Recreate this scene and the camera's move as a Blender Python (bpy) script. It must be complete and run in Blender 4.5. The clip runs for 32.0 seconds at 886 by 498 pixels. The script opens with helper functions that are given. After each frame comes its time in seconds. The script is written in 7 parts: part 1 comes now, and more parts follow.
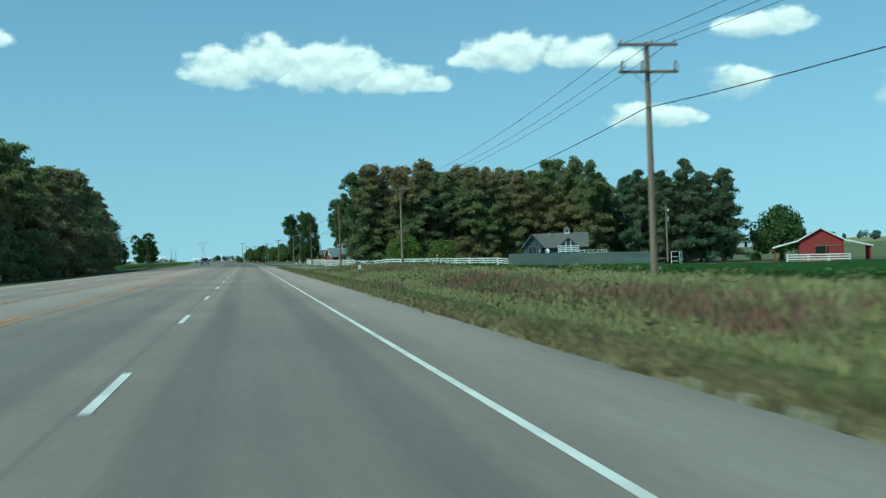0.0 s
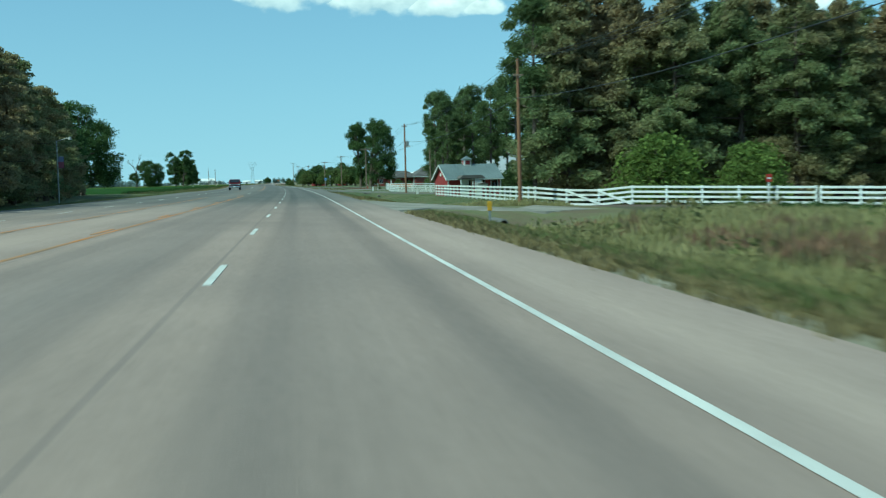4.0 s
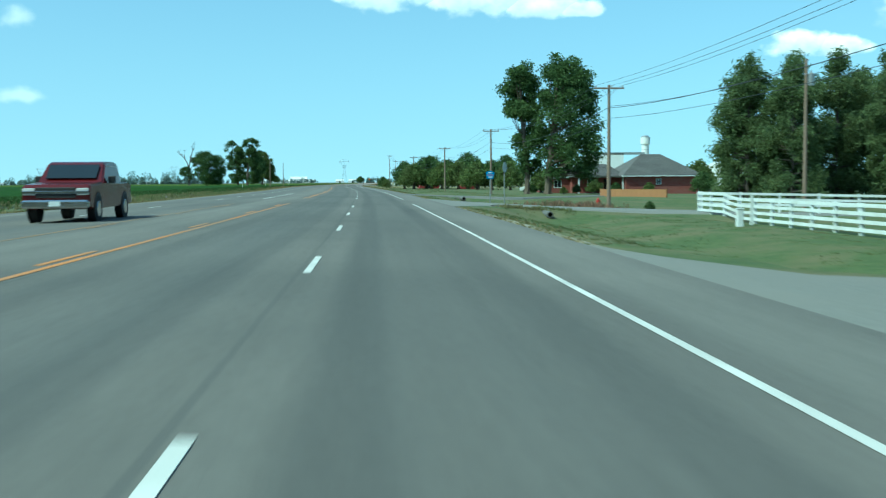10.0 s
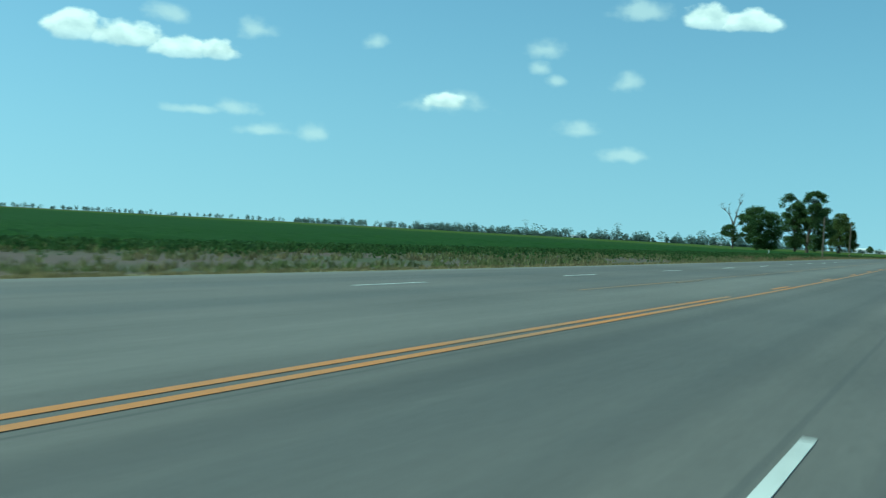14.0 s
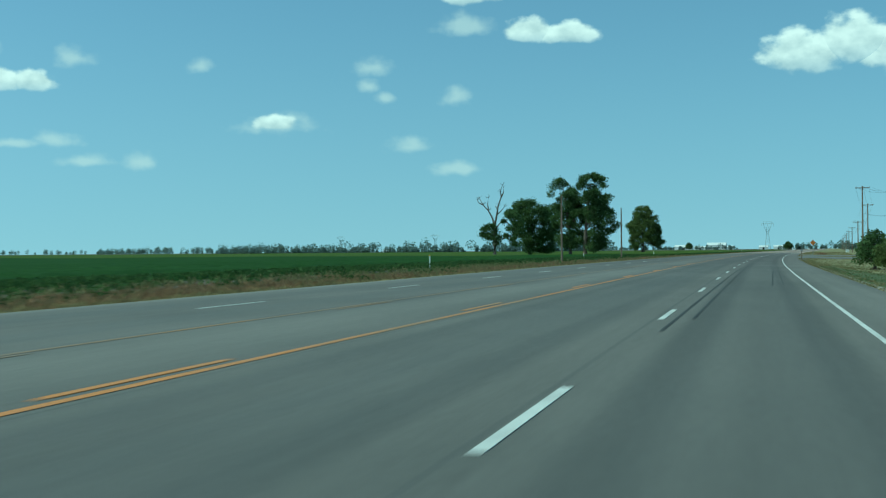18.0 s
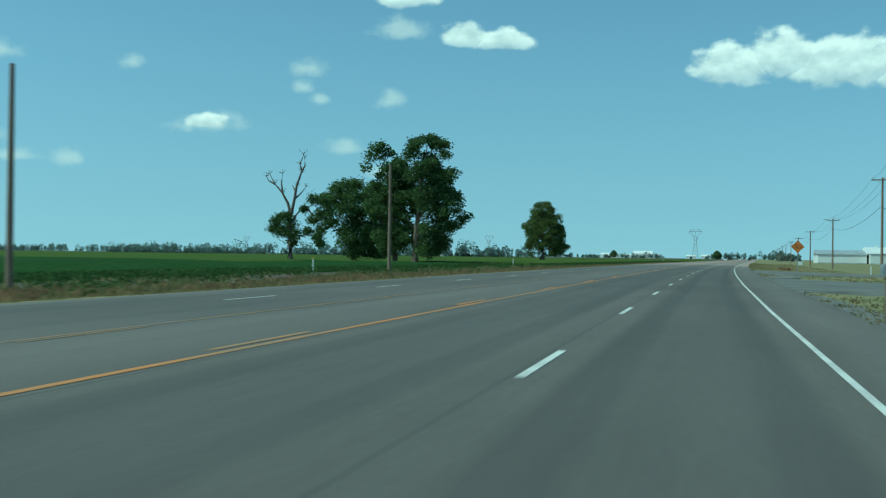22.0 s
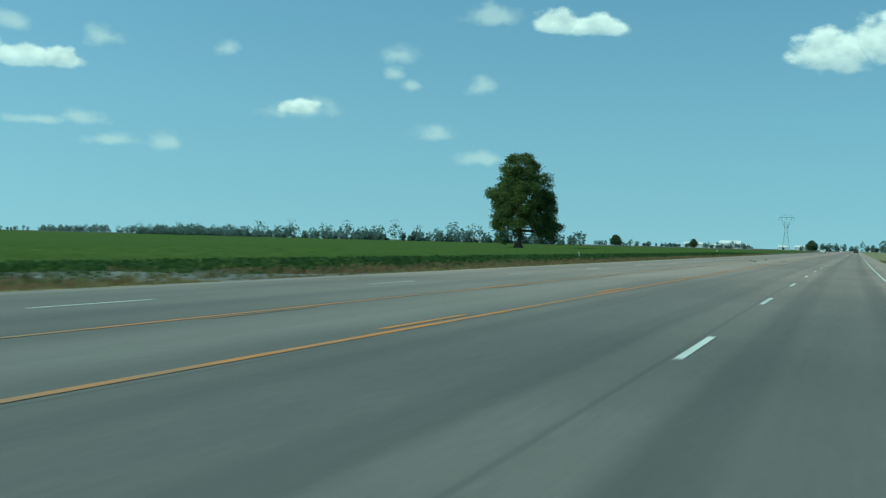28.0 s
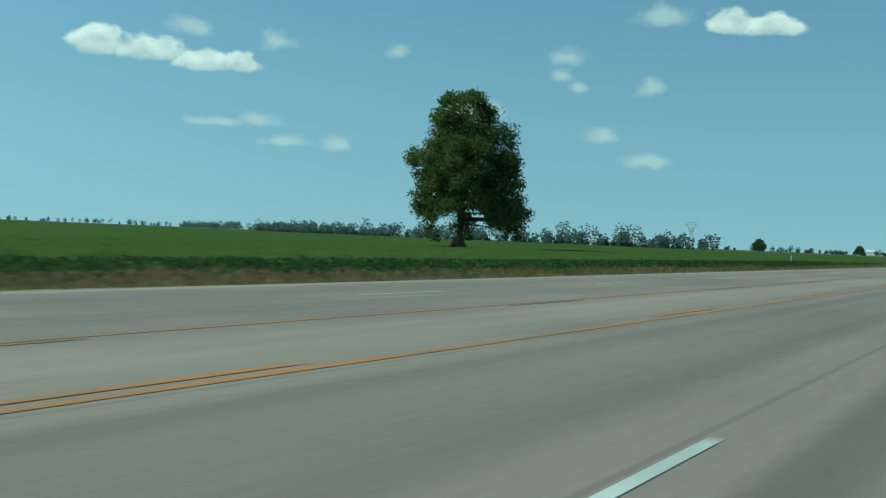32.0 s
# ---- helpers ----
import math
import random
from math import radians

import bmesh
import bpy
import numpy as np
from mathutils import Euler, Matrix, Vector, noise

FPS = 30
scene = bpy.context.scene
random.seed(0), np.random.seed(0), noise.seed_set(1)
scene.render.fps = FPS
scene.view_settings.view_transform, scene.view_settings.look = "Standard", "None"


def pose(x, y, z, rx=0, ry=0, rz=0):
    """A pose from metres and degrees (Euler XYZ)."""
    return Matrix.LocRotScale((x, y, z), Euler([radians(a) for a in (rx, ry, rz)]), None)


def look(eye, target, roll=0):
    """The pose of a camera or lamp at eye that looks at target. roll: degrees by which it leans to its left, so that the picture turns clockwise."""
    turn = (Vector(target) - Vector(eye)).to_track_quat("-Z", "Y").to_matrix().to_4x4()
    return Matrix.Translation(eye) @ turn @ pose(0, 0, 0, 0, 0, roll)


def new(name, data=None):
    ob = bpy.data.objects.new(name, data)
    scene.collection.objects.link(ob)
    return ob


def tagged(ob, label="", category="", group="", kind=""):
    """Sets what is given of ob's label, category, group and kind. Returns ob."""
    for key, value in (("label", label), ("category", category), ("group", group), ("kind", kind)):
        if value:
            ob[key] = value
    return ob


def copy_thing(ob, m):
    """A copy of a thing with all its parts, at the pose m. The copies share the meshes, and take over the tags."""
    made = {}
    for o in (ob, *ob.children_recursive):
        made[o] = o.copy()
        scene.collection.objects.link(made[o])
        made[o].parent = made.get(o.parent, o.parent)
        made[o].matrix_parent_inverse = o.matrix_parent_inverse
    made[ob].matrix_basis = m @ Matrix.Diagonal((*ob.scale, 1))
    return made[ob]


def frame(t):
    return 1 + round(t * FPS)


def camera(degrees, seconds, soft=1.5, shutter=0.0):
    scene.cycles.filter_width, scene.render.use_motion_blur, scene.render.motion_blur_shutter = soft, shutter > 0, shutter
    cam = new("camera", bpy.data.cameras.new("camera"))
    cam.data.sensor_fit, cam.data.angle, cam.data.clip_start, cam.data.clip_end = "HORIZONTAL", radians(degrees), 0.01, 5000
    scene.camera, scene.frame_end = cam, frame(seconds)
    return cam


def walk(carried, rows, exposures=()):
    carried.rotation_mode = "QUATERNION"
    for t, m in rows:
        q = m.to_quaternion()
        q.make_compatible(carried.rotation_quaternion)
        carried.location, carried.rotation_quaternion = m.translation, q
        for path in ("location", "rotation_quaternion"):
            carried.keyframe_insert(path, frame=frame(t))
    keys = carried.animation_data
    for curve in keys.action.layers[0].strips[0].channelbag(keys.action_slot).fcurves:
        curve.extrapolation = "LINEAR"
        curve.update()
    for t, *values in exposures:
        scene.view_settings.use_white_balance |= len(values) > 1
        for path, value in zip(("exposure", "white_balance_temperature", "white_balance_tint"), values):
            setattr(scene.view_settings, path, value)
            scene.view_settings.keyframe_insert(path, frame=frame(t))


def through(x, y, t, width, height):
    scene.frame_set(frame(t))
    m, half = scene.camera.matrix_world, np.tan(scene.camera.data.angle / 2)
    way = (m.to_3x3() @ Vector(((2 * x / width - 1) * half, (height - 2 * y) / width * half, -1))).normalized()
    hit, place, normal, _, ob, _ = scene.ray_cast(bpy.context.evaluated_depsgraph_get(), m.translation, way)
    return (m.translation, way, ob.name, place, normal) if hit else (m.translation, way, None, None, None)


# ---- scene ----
# The camera: t, x, y, yaw, pitch, roll (metres, degrees); it drives along the road 1.18 m above it
cam = camera(43.56, 32.0, 1.2, 0.35)
EYE = 1.175
ROWS = [
    (0, 1.270, 0.00, -10.00, 0.15, -2.11),
    (0.5, 1.224, 13.20, -10.49, -0.72, -2.63),
    (1, 1.176, 26.41, -11.27, -0.18, -3.24),
    (1.5, 1.123, 39.62, -10.61, -1.18, -2.20),
    (2, 1.066, 52.85, -10.85, -1.36, -2.51),
    (2.5, 1.006, 66.09, -11.43, -1.14, -2.08),
    (3, 0.942, 79.34, -11.99, -1.85, -1.66),
    (3.5, 0.972, 92.60, -9.90, -3.10, -1.67),
    (4, 1.004, 105.86, -7.30, -3.65, -1.41),
    (4.5, 1.041, 119.13, -6.64, -3.17, -1.33),
    (6.5, 1.108, 172.24, -5.04, -4.84, -1.76),
    (7, 1.015, 185.35, -4.46, -5.52, -1.51),
    (7.5, 0.892, 198.33, -4.13, -5.00, -0.90),
    (8, 0.739, 211.18, -3.60, -5.77, -0.78),
    (8.5, 0.564, 224.01, -3.46, -6.17, -0.66),
    (9, 0.365, 236.93, -3.33, -6.47, 0.12),
    (9.5, 0.142, 249.93, -3.70, -4.30, -0.28),
    (10, -0.104, 263.02, -2.51, -3.49, -0.41),
    (10.5, -0.297, 276.21, -1.52, -2.56, -0.38),
    (11, -0.519, 289.51, -0.89, -2.66, -0.79),
    (11.5, -0.771, 302.92, 0.56, -2.17, -1.62),
    (12, -1.053, 316.44, 1.46, -2.79, -1.75),
    (12.5, -1.454, 330.02, 5.43, -1.93, 0.29),
    (13, -1.883, 343.59, 17.12, 0.16, -0.85),
    (13.5, -2.343, 357.17, 24.60, -0.36, 1.59),
    (14, -2.832, 370.74, 27.25, -1.00, 3.12),
    (14.5, -3.210, 384.29, 30.31, -0.58, 3.45),
    (16.5, -5.283, 438.25, 22.33, -1.55, -0.20),
    (17, -5.891, 451.65, 19.84, -1.46, -0.83),
    (17.5, -6.510, 465.02, 19.13, -0.76, -0.78),
    (18, -7.143, 478.34, 18.98, 0.11, -0.46),
    (18.5, -7.827, 491.63, 19.12, -1.97, -0.33),
    (19, -8.497, 504.88, 18.54, -1.39, 0.94),
    (19.5, -9.153, 518.09, 17.74, -1.15, 0.61),
    (20, -9.797, 531.27, 16.70, -0.81, 0.71),
    (20.5, -10.446, 544.42, 16.16, -0.19, -0.14),
    (21, -11.049, 557.56, 16.05, 0.33, 0.01),
    (21.5, -11.606, 570.68, 15.62, 0.45, 0.59),
    (22, -12.116, 583.79, 15.47, 0.31, 0.71),
    (22.5, -12.581, 596.88, 15.17, 0.04, -0.05),
    (23, -12.999, 609.97, 14.81, -0.40, -0.06),
    (23.5, -13.386, 623.05, 14.35, -0.30, 0.12),
    (24, -13.739, 636.14, 14.43, -0.46, 0.14),
    (24.5, -14.060, 649.25, 14.13, -0.19, -0.05),
    (26.5, -15.047, 701.79, 12.73, -0.16, 0.84),
    (27, -15.242, 714.93, 14.66, -0.25, 1.34),
    (27.5, -15.405, 728.07, 20.25, -0.04, 0.53),
    (28, -15.535, 741.20, 20.04, -0.45, 1.46),
    (28.5, -15.634, 754.33, 18.87, 0.30, 2.17),
    (29, -15.700, 767.44, 19.07, 0.64, 2.41),
    (29.5, -15.649, 780.52, 19.13, 1.35, 2.13),
    (30, -15.580, 793.52, 19.27, 1.54, 2.74),
    (30.5, -15.492, 806.79, 24.25, 1.08, 1.81),
    (31, -15.387, 820.03, 24.24, 1.16, 2.17),
    (31.5, -15.264, 833.24, 28.04, 0.18, 3.47),
    (32, -15.124, 846.58, 28.50, -0.61, 2.39),
]


def view(x, y, yaw, pitch, roll):
    a, b = radians(yaw), radians(pitch)
    eye = Vector((x, y, EYE))
    return look(eye, eye + 10 * Vector((-math.sin(a) * math.cos(b), math.cos(a) * math.cos(b), math.sin(b))), roll)


LOOKS = [  # t, stops, kelvin, tint
    (0.0, 0.0, 5450, -31), (2.0, 0.1, 5500, -31), (3.0, 0.1, 5550, -31), (4.0, 0.15, 5500, -32), (6.5, 0.55, 5200, -34), (7.5, 0.6, 5200, -34), (9.0, 0.65, 5200, -34), (9.8, 0.5, 5250, -34), (11.0, 0.45, 5320, -34),
    (12.0, 0.3, 5350, -34), (13.0, 0.05, 5280, -37), (17.0, 0.03, 5270, -38), (18.0, -0.17, 5270, -38), (19.0, 0.09, 5275, -38), (20.0, 0.0, 5280, -38), (21.0, -0.18, 5280, -38), (23.0, -0.14, 5290, -38), (24.0, -0.06, 5300, -37), (27.0, -0.22, 5350, -37), (28.0, -0.2, 5400, -37), (29.0, -0.33, 5450, -36), (30.0, -0.5, 5500, -35), (31.0, -0.51, 5550, -34), (32.0, -0.34, 5600, -34)]
walk(cam, [(t, view(x, y, yaw, pitch, roll)) for t, x, y, yaw, pitch, roll in ROWS], [(t, stops + 0.1, kelvin, tint) for t, stops, kelvin, tint in LOOKS])

# ---------------------------------------------------------------- light
SUN_AZ, SUN_EL = 117.0, 50.0  # degrees left of the road's heading, degrees up

world = bpy.data.worlds.new("sky")
scene.world = world
world.use_nodes = True


def sky_nodes():
    nt = world.node_tree
    nt.nodes.clear()
    add, link = nt.nodes.new, nt.links.new

    def math_node(op, a, b=None, c=None, clamp=False):
        n = add("ShaderNodeMath")
        n.operation, n.use_clamp = op, clamp
        for i, v in enumerate((a, b, c)):
            if v is None:
                continue
            if isinstance(v, (int, float)):
                n.inputs[i].default_value = v
            else:
                link(v, n.inputs[i])
        return n.outputs[0]

    sky = add("ShaderNodeTexSky")
    sky.sky_type, sky.sun_disc = "NISHITA", False
    sky.sun_elevation, sky.sun_rotation = radians(SUN_EL), radians(-SUN_AZ)
    sky.altitude, sky.air_density, sky.dust_density, sky.ozone_density = 60, 1.0, 0.7, 1.2
    coord = add("ShaderNodeTexCoord")
    split = add("ShaderNodeSeparateXYZ")
    link(coord.outputs["Generated"], split.inputs[0])
    x, y, z = split.outputs
    az = math_node("ARCTAN2", math_node("MULTIPLY", x, -1.0), y)
    el = math_node("ARCSINE", z)
    flat = add("ShaderNodeCombineXYZ")
    link(az, flat.inputs[0]), link(el, flat.inputs[1])
    # haze evens the sky out towards the horizon
    lift = math_node("SQRT", math_node("MULTIPLY_ADD", z, z, 0.030))
    haze = add("ShaderNodeCombineXYZ")
    link(x, haze.inputs[0]), link(y, haze.inputs[1]), link(lift, haze.inputs[2])
    unit = add("ShaderNodeVectorMath")
    unit.operation = "NORMALIZE"
    link(haze.outputs[0], unit.inputs[0])
    link(unit.outputs[0], sky.inputs["Vector"])

    def puffs(scale, detail, up):
        m = add("ShaderNodeMapping")
        link(flat.outputs[0], m.inputs[0])
        m.inputs["Location"].default_value = (0, up, 0)
        m.inputs["Scale"].default_value = (1.0, 1.35, 1.0)
        n = add("ShaderNodeTexNoise")
        link(m.outputs[0], n.inputs["Vector"])
        n.inputs["Scale"].default_value, n.inputs["Detail"].default_value, n.inputs["Roughness"].default_value = scale, detail, 0.48
        return n.outputs["Fac"]

    n0, n1, wisp = puffs(46, 4.5, 0.0), puffs(46, 3, 0.012), puffs(16, 2, 0.4)
    warp = math_node("SUBTRACT", n0, 0.5)

    def field(clouds, wide, high, flat_base):
        """How deep a direction lies in the nearest cloud (1 in its middle, 0 at its rim), and how high in it."""
        best = None
        for a, e, w, h in clouds:
            u = math_node("MULTIPLY", math_node("SUBTRACT", az, radians(a)), 1 / radians(w * wide))
            v = math_node("MULTIPLY", math_node("SUBTRACT", el, radians(e - 0.15 * h)), 1 / radians(h * high))
            low = math_node("MINIMUM", v, 0.0)
            r2 = math_node("MULTIPLY_ADD", u, u, math_node("MULTIPLY_ADD", low, math_node("MULTIPLY", low, flat_base), math_node("MULTIPLY", v, v)))
            f = math_node("SUBTRACT", 1.0, math_node("SQRT", r2))
            cand = add("ShaderNodeCombineXYZ")
            link(f, cand.inputs[0]), link(v, cand.inputs[1])
            if best is None:
                best, best_f = cand.outputs[0], f
            else:
                pick = add("ShaderNodeMix")
                pick.data_type = "VECTOR"
                link(math_node("GREATER_THAN", f, best_f), pick.inputs["Factor"])
                link(best, pick.inputs[4]), link(cand.outputs[0], pick.inputs[5])
                best, best_f = pick.outputs[1], math_node("MAXIMUM", best_f, f)
        parts = add("ShaderNodeSeparateXYZ")
        link(best, parts.inputs[0])
        return parts.outputs[0], parts.outputs[1]

    def soft_step(src, lo, hi):
        r = add("ShaderNodeMapRange")
        r.interpolation_type = "SMOOTHSTEP"
        link(src, r.inputs[0])
        r.inputs[1].default_value, r.inputs[2].default_value = lo, hi
        return r.outputs[0]

    f, v = field(CUMULUS, 1.2, 1.22, 1.6)
    body = math_node("ADD", math_node("MULTIPLY_ADD", warp, 1.15, f), math_node("MULTIPLY", math_node("SUBTRACT", wisp, 0.5), 0.5))
    # crisp heads, thin ragged bases
    cover = math_node("MULTIPLY", soft_step(body, 0.0, 0.36), math_node("MULTIPLY_ADD", soft_step(v, -0.85, 0.15), 0.5, 0.46))
    lit = math_node("ADD", math_node("MULTIPLY_ADD", v, 0.55, 0.55), math_node("MULTIPLY", math_node("SUBTRACT", n0, n1), 1.7), clamp=True)
    f2, v2 = field(WISPS, 1.75, 1.7, 0.6)
    thin = math_node("ADD", math_node("MULTIPLY_ADD", warp, 1.7, f2), math_node("MULTIPLY", math_node("SUBTRACT", wisp, 0.5), 0.5))
    veil = math_node("MULTIPLY", soft_step(thin, 0.05, 1.0), 0.62)

    def blend(fac, a, b):
        n = add("ShaderNodeMix")
        n.data_type = "RGBA"
        link(fac, n.inputs["Factor"])
        for key, val in (("A", a), ("B", b)):
            if isinstance(val, tuple):
                n.inputs[key].default_value = val
            else:
                link(val, n.inputs[key])
        return n.outputs["Result"]

    tone = blend(lit, (4.6, 4.9, 5.4, 1), (8.3, 8.0, 8.1, 1))
    low_air = math_node("MULTIPLY", math_node("POWER", 2.718, math_node("MULTIPLY", math_node("ABSOLUTE", el), -13.0)), 0.32)
    air = blend(low_air, sky.outputs[0], (4.9, 5.8, 6.1, 1))
    whole = blend(cover, blend(veil, air, (5.9, 6.1, 6.4, 1)), tone)
    back = add("ShaderNodeBackground")
    link(whole, back.inputs[0])
    back.inputs["Strength"].default_value = SKY
    link(back.outputs[0], add("ShaderNodeOutputWorld").inputs[0])


SKY = 0.122
CUMULUS = [(0.9, 9.6, 2.0, 1.2), (-1.4, 10.0, 1.8, 1.3), (-4.6, 9.5, 2.9, 1.4), (-7.6, 8.9, 2.1, 0.9), (-9.6, 8.6, 1.3, 0.5), (-11.8, 9.8, 1.1, 0.55), (-14.0, 10.0, 2.5, 1.15), (-17.0, 9.8, 2.2, 0.95), (-19.5, 9.4, 1.3, 0.6), (-25.4, 8.1, 1.4, 0.65), (-20.2, 6.5, 1.4, 0.75), (-22.2, 6.3, 1.3, 0.6), (-26.5, 10.6, 2.2, 0.8),
           (46.2, 8.9, 1.3, 0.85), (43.6, 8.7, 2.0, 0.75), (41.2, 8.4, 1.5, 0.65), (39.2, 8.4, 1.0, 0.6), (14.5, 11.2, 1.2, 0.7), (12.4, 11.0, 1.5, 0.6), (17.5, 13.0, 1.8, 0.6), (27.6, 6.6, 1.1, 0.45), (62.0, 9.0, 5.0, 1.5), (-42.0, 8.5, 5.0, 1.5), (85.0, 12.0, 6.0, 1.8), (-70.0, 11.0, 6.0, 1.8), (140.0, 10.0, 7.0, 2.0), (-150.0, 10.0, 7.0, 2.0)]
WISPS = [(-25.3, 7.9, 1.5, 0.65), (-32.7, 7.1, 0.9, 0.75), (37.3, 9.6, 0.82, 0.5), (41.8, 10.0, 0.82, 0.41), (17.7, 11.5, 1.1, 0.5), (22.5, 9.5, 0.8, 0.42), (22.7, 8.5, 0.4, 0.3), (21.9, 7.9, 0.4, 0.25), (18.3, 7.9, 0.75, 0.42), (27.4, 6.5, 1.6, 0.5),
         (20.6, 5.4, 0.95, 0.36), (18.3, 4.3, 0.9, 0.32), (34.2, 4.6, 0.65, 0.4), (36.8, 4.6, 1.0, 0.26), (38.2, 5.6, 0.82, 0.4), (40.2, 5.4, 1.2, 0.22), (31.2, 9.4, 0.55, 0.32)]
sky_nodes()

sun_data = bpy.data.lights.new("sun", "SUN")
sun_data.energy, sun_data.angle, sun_data.color = 3.4, radians(0.55), (1.0, 0.95, 0.86)
sun = new("sun", sun_data)
a, e = radians(SUN_AZ), radians(SUN_EL)
sun.matrix_world = look((-math.sin(a) * math.cos(e) * 100, math.cos(a) * math.cos(e) * 100, math.sin(e) * 100), (0, 0, 0))


# ---------------------------------------------------------------- helpers
def part(name, bm, material, parent=None, label=""):
    """One mesh object from a bmesh, under a thing or a part."""
    me = bpy.data.meshes.new(name)
    bm.to_mesh(me)
    bm.free()
    me.materials.append(material)
    ob = new(name, me)
    if parent is not None:
        ob.parent = parent
    if label:
        ob["label"] = label
    return ob


def raw(name, verts, faces, material, parent=None, label=""):
    """One mesh object from plain lists."""
    me = bpy.data.meshes.new(name)
    me.from_pydata(verts, [], faces)
    me.materials.append(material)
    ob = new(name, me)
    if parent is not None:
        ob.parent = parent
    if label:
        ob["label"] = label
    return ob


def root(name, x, y, z, turn=0.0, label="", category="", group="", kind=""):
    ob = new(name)
    ob.empty_display_size = 0.2
    ob.matrix_basis = pose(x, y, z, 0, 0, turn)
    return tagged(ob, label, category, group, kind)


def box(bm, x0, y0, z0, x1, y1, z1, m=None, bevel=0.0):
    made = bmesh.ops.create_cube(bm, size=1.0)["verts"]
    t = Matrix.Translation(((x0 + x1) / 2, (y0 + y1) / 2, (z0 + z1) / 2)) @ Matrix.Diagonal((abs(x1 - x0), abs(y1 - y0), abs(z1 - z0), 1))
    bmesh.ops.transform(bm, matrix=(m @ t) if m else t, verts=made)
    if bevel:
        edges = list({e for v in made for e in v.link_edges})
        bmesh.ops.bevel(bm, geom=edges, offset=bevel, segments=1, affect="EDGES")
    return bm


def boxes(*items, m=None, bevel=0.0):
    bm = bmesh.new()
    for it in items:
        box(bm, *it, m=m, bevel=bevel)
    return bm


def cyl(bm, a, b, r0, r1=None, n=10, caps=True):
    a, b = Vector(a), Vector(b)
    d = b - a
    made = bmesh.ops.create_cone(bm, cap_ends=caps, segments=n, radius1=r0, radius2=r0 if r1 is None else r1, depth=d.length)["verts"]
    m = Matrix.Translation((a + b) / 2) @ d.to_track_quat("Z", "Y").to_matrix().to_4x4()
    bmesh.ops.transform(bm, matrix=m, verts=made)
    return bm


def cyls(*items, n=10):
    bm = bmesh.new()
    for it in items:
        cyl(bm, *it, n=n)
    return bm


def prism(profile, y0, y1, axis="y"):
    """A closed profile (x, z) drawn out along y, or (y, z) along x."""
    bm = bmesh.new()
    put = (lambda p, s: (p[0], s, p[1])) if axis == "y" else (lambda p, s: (s, p[0], p[1]))
    a = [bm.verts.new(put(p, y0)) for p in profile]
    b = [bm.verts.new(put(p, y1)) for p in profile]
    bm.faces.new(a), bm.faces.new(b)
    for i in range(len(a)):
        j = (i + 1) % len(a)
        bm.faces.new((a[i], a[j], b[j], b[i]))
    bmesh.ops.recalc_face_normals(bm, faces=bm.faces)
    return bm


def tube(verts, faces, pts, radii, n=6):
    """Adds a tapered tube along points to plain lists."""
    base = len(verts)
    for i, p in enumerate(pts):
        d = Vector(pts[min(i + 1, len(pts) - 1)]) - Vector(pts[max(i - 1, 0)])
        q = d.to_track_quat("Z", "Y")
        for k in range(n):
            t = 2 * math.pi * k / n
            verts.append(tuple(Vector(p) + q @ Vector((math.cos(t) * radii[i], math.sin(t) * radii[i], 0))))
    for i in range(len(pts) - 1):
        for k in range(n):
            a0, a1 = base + i * n + k, base + i * n + (k + 1) % n
            faces.append((a0, a1, a1 + n, a0 + n))
    faces.append(tuple(base + (len(pts) - 1) * n + k for k in range(n)))


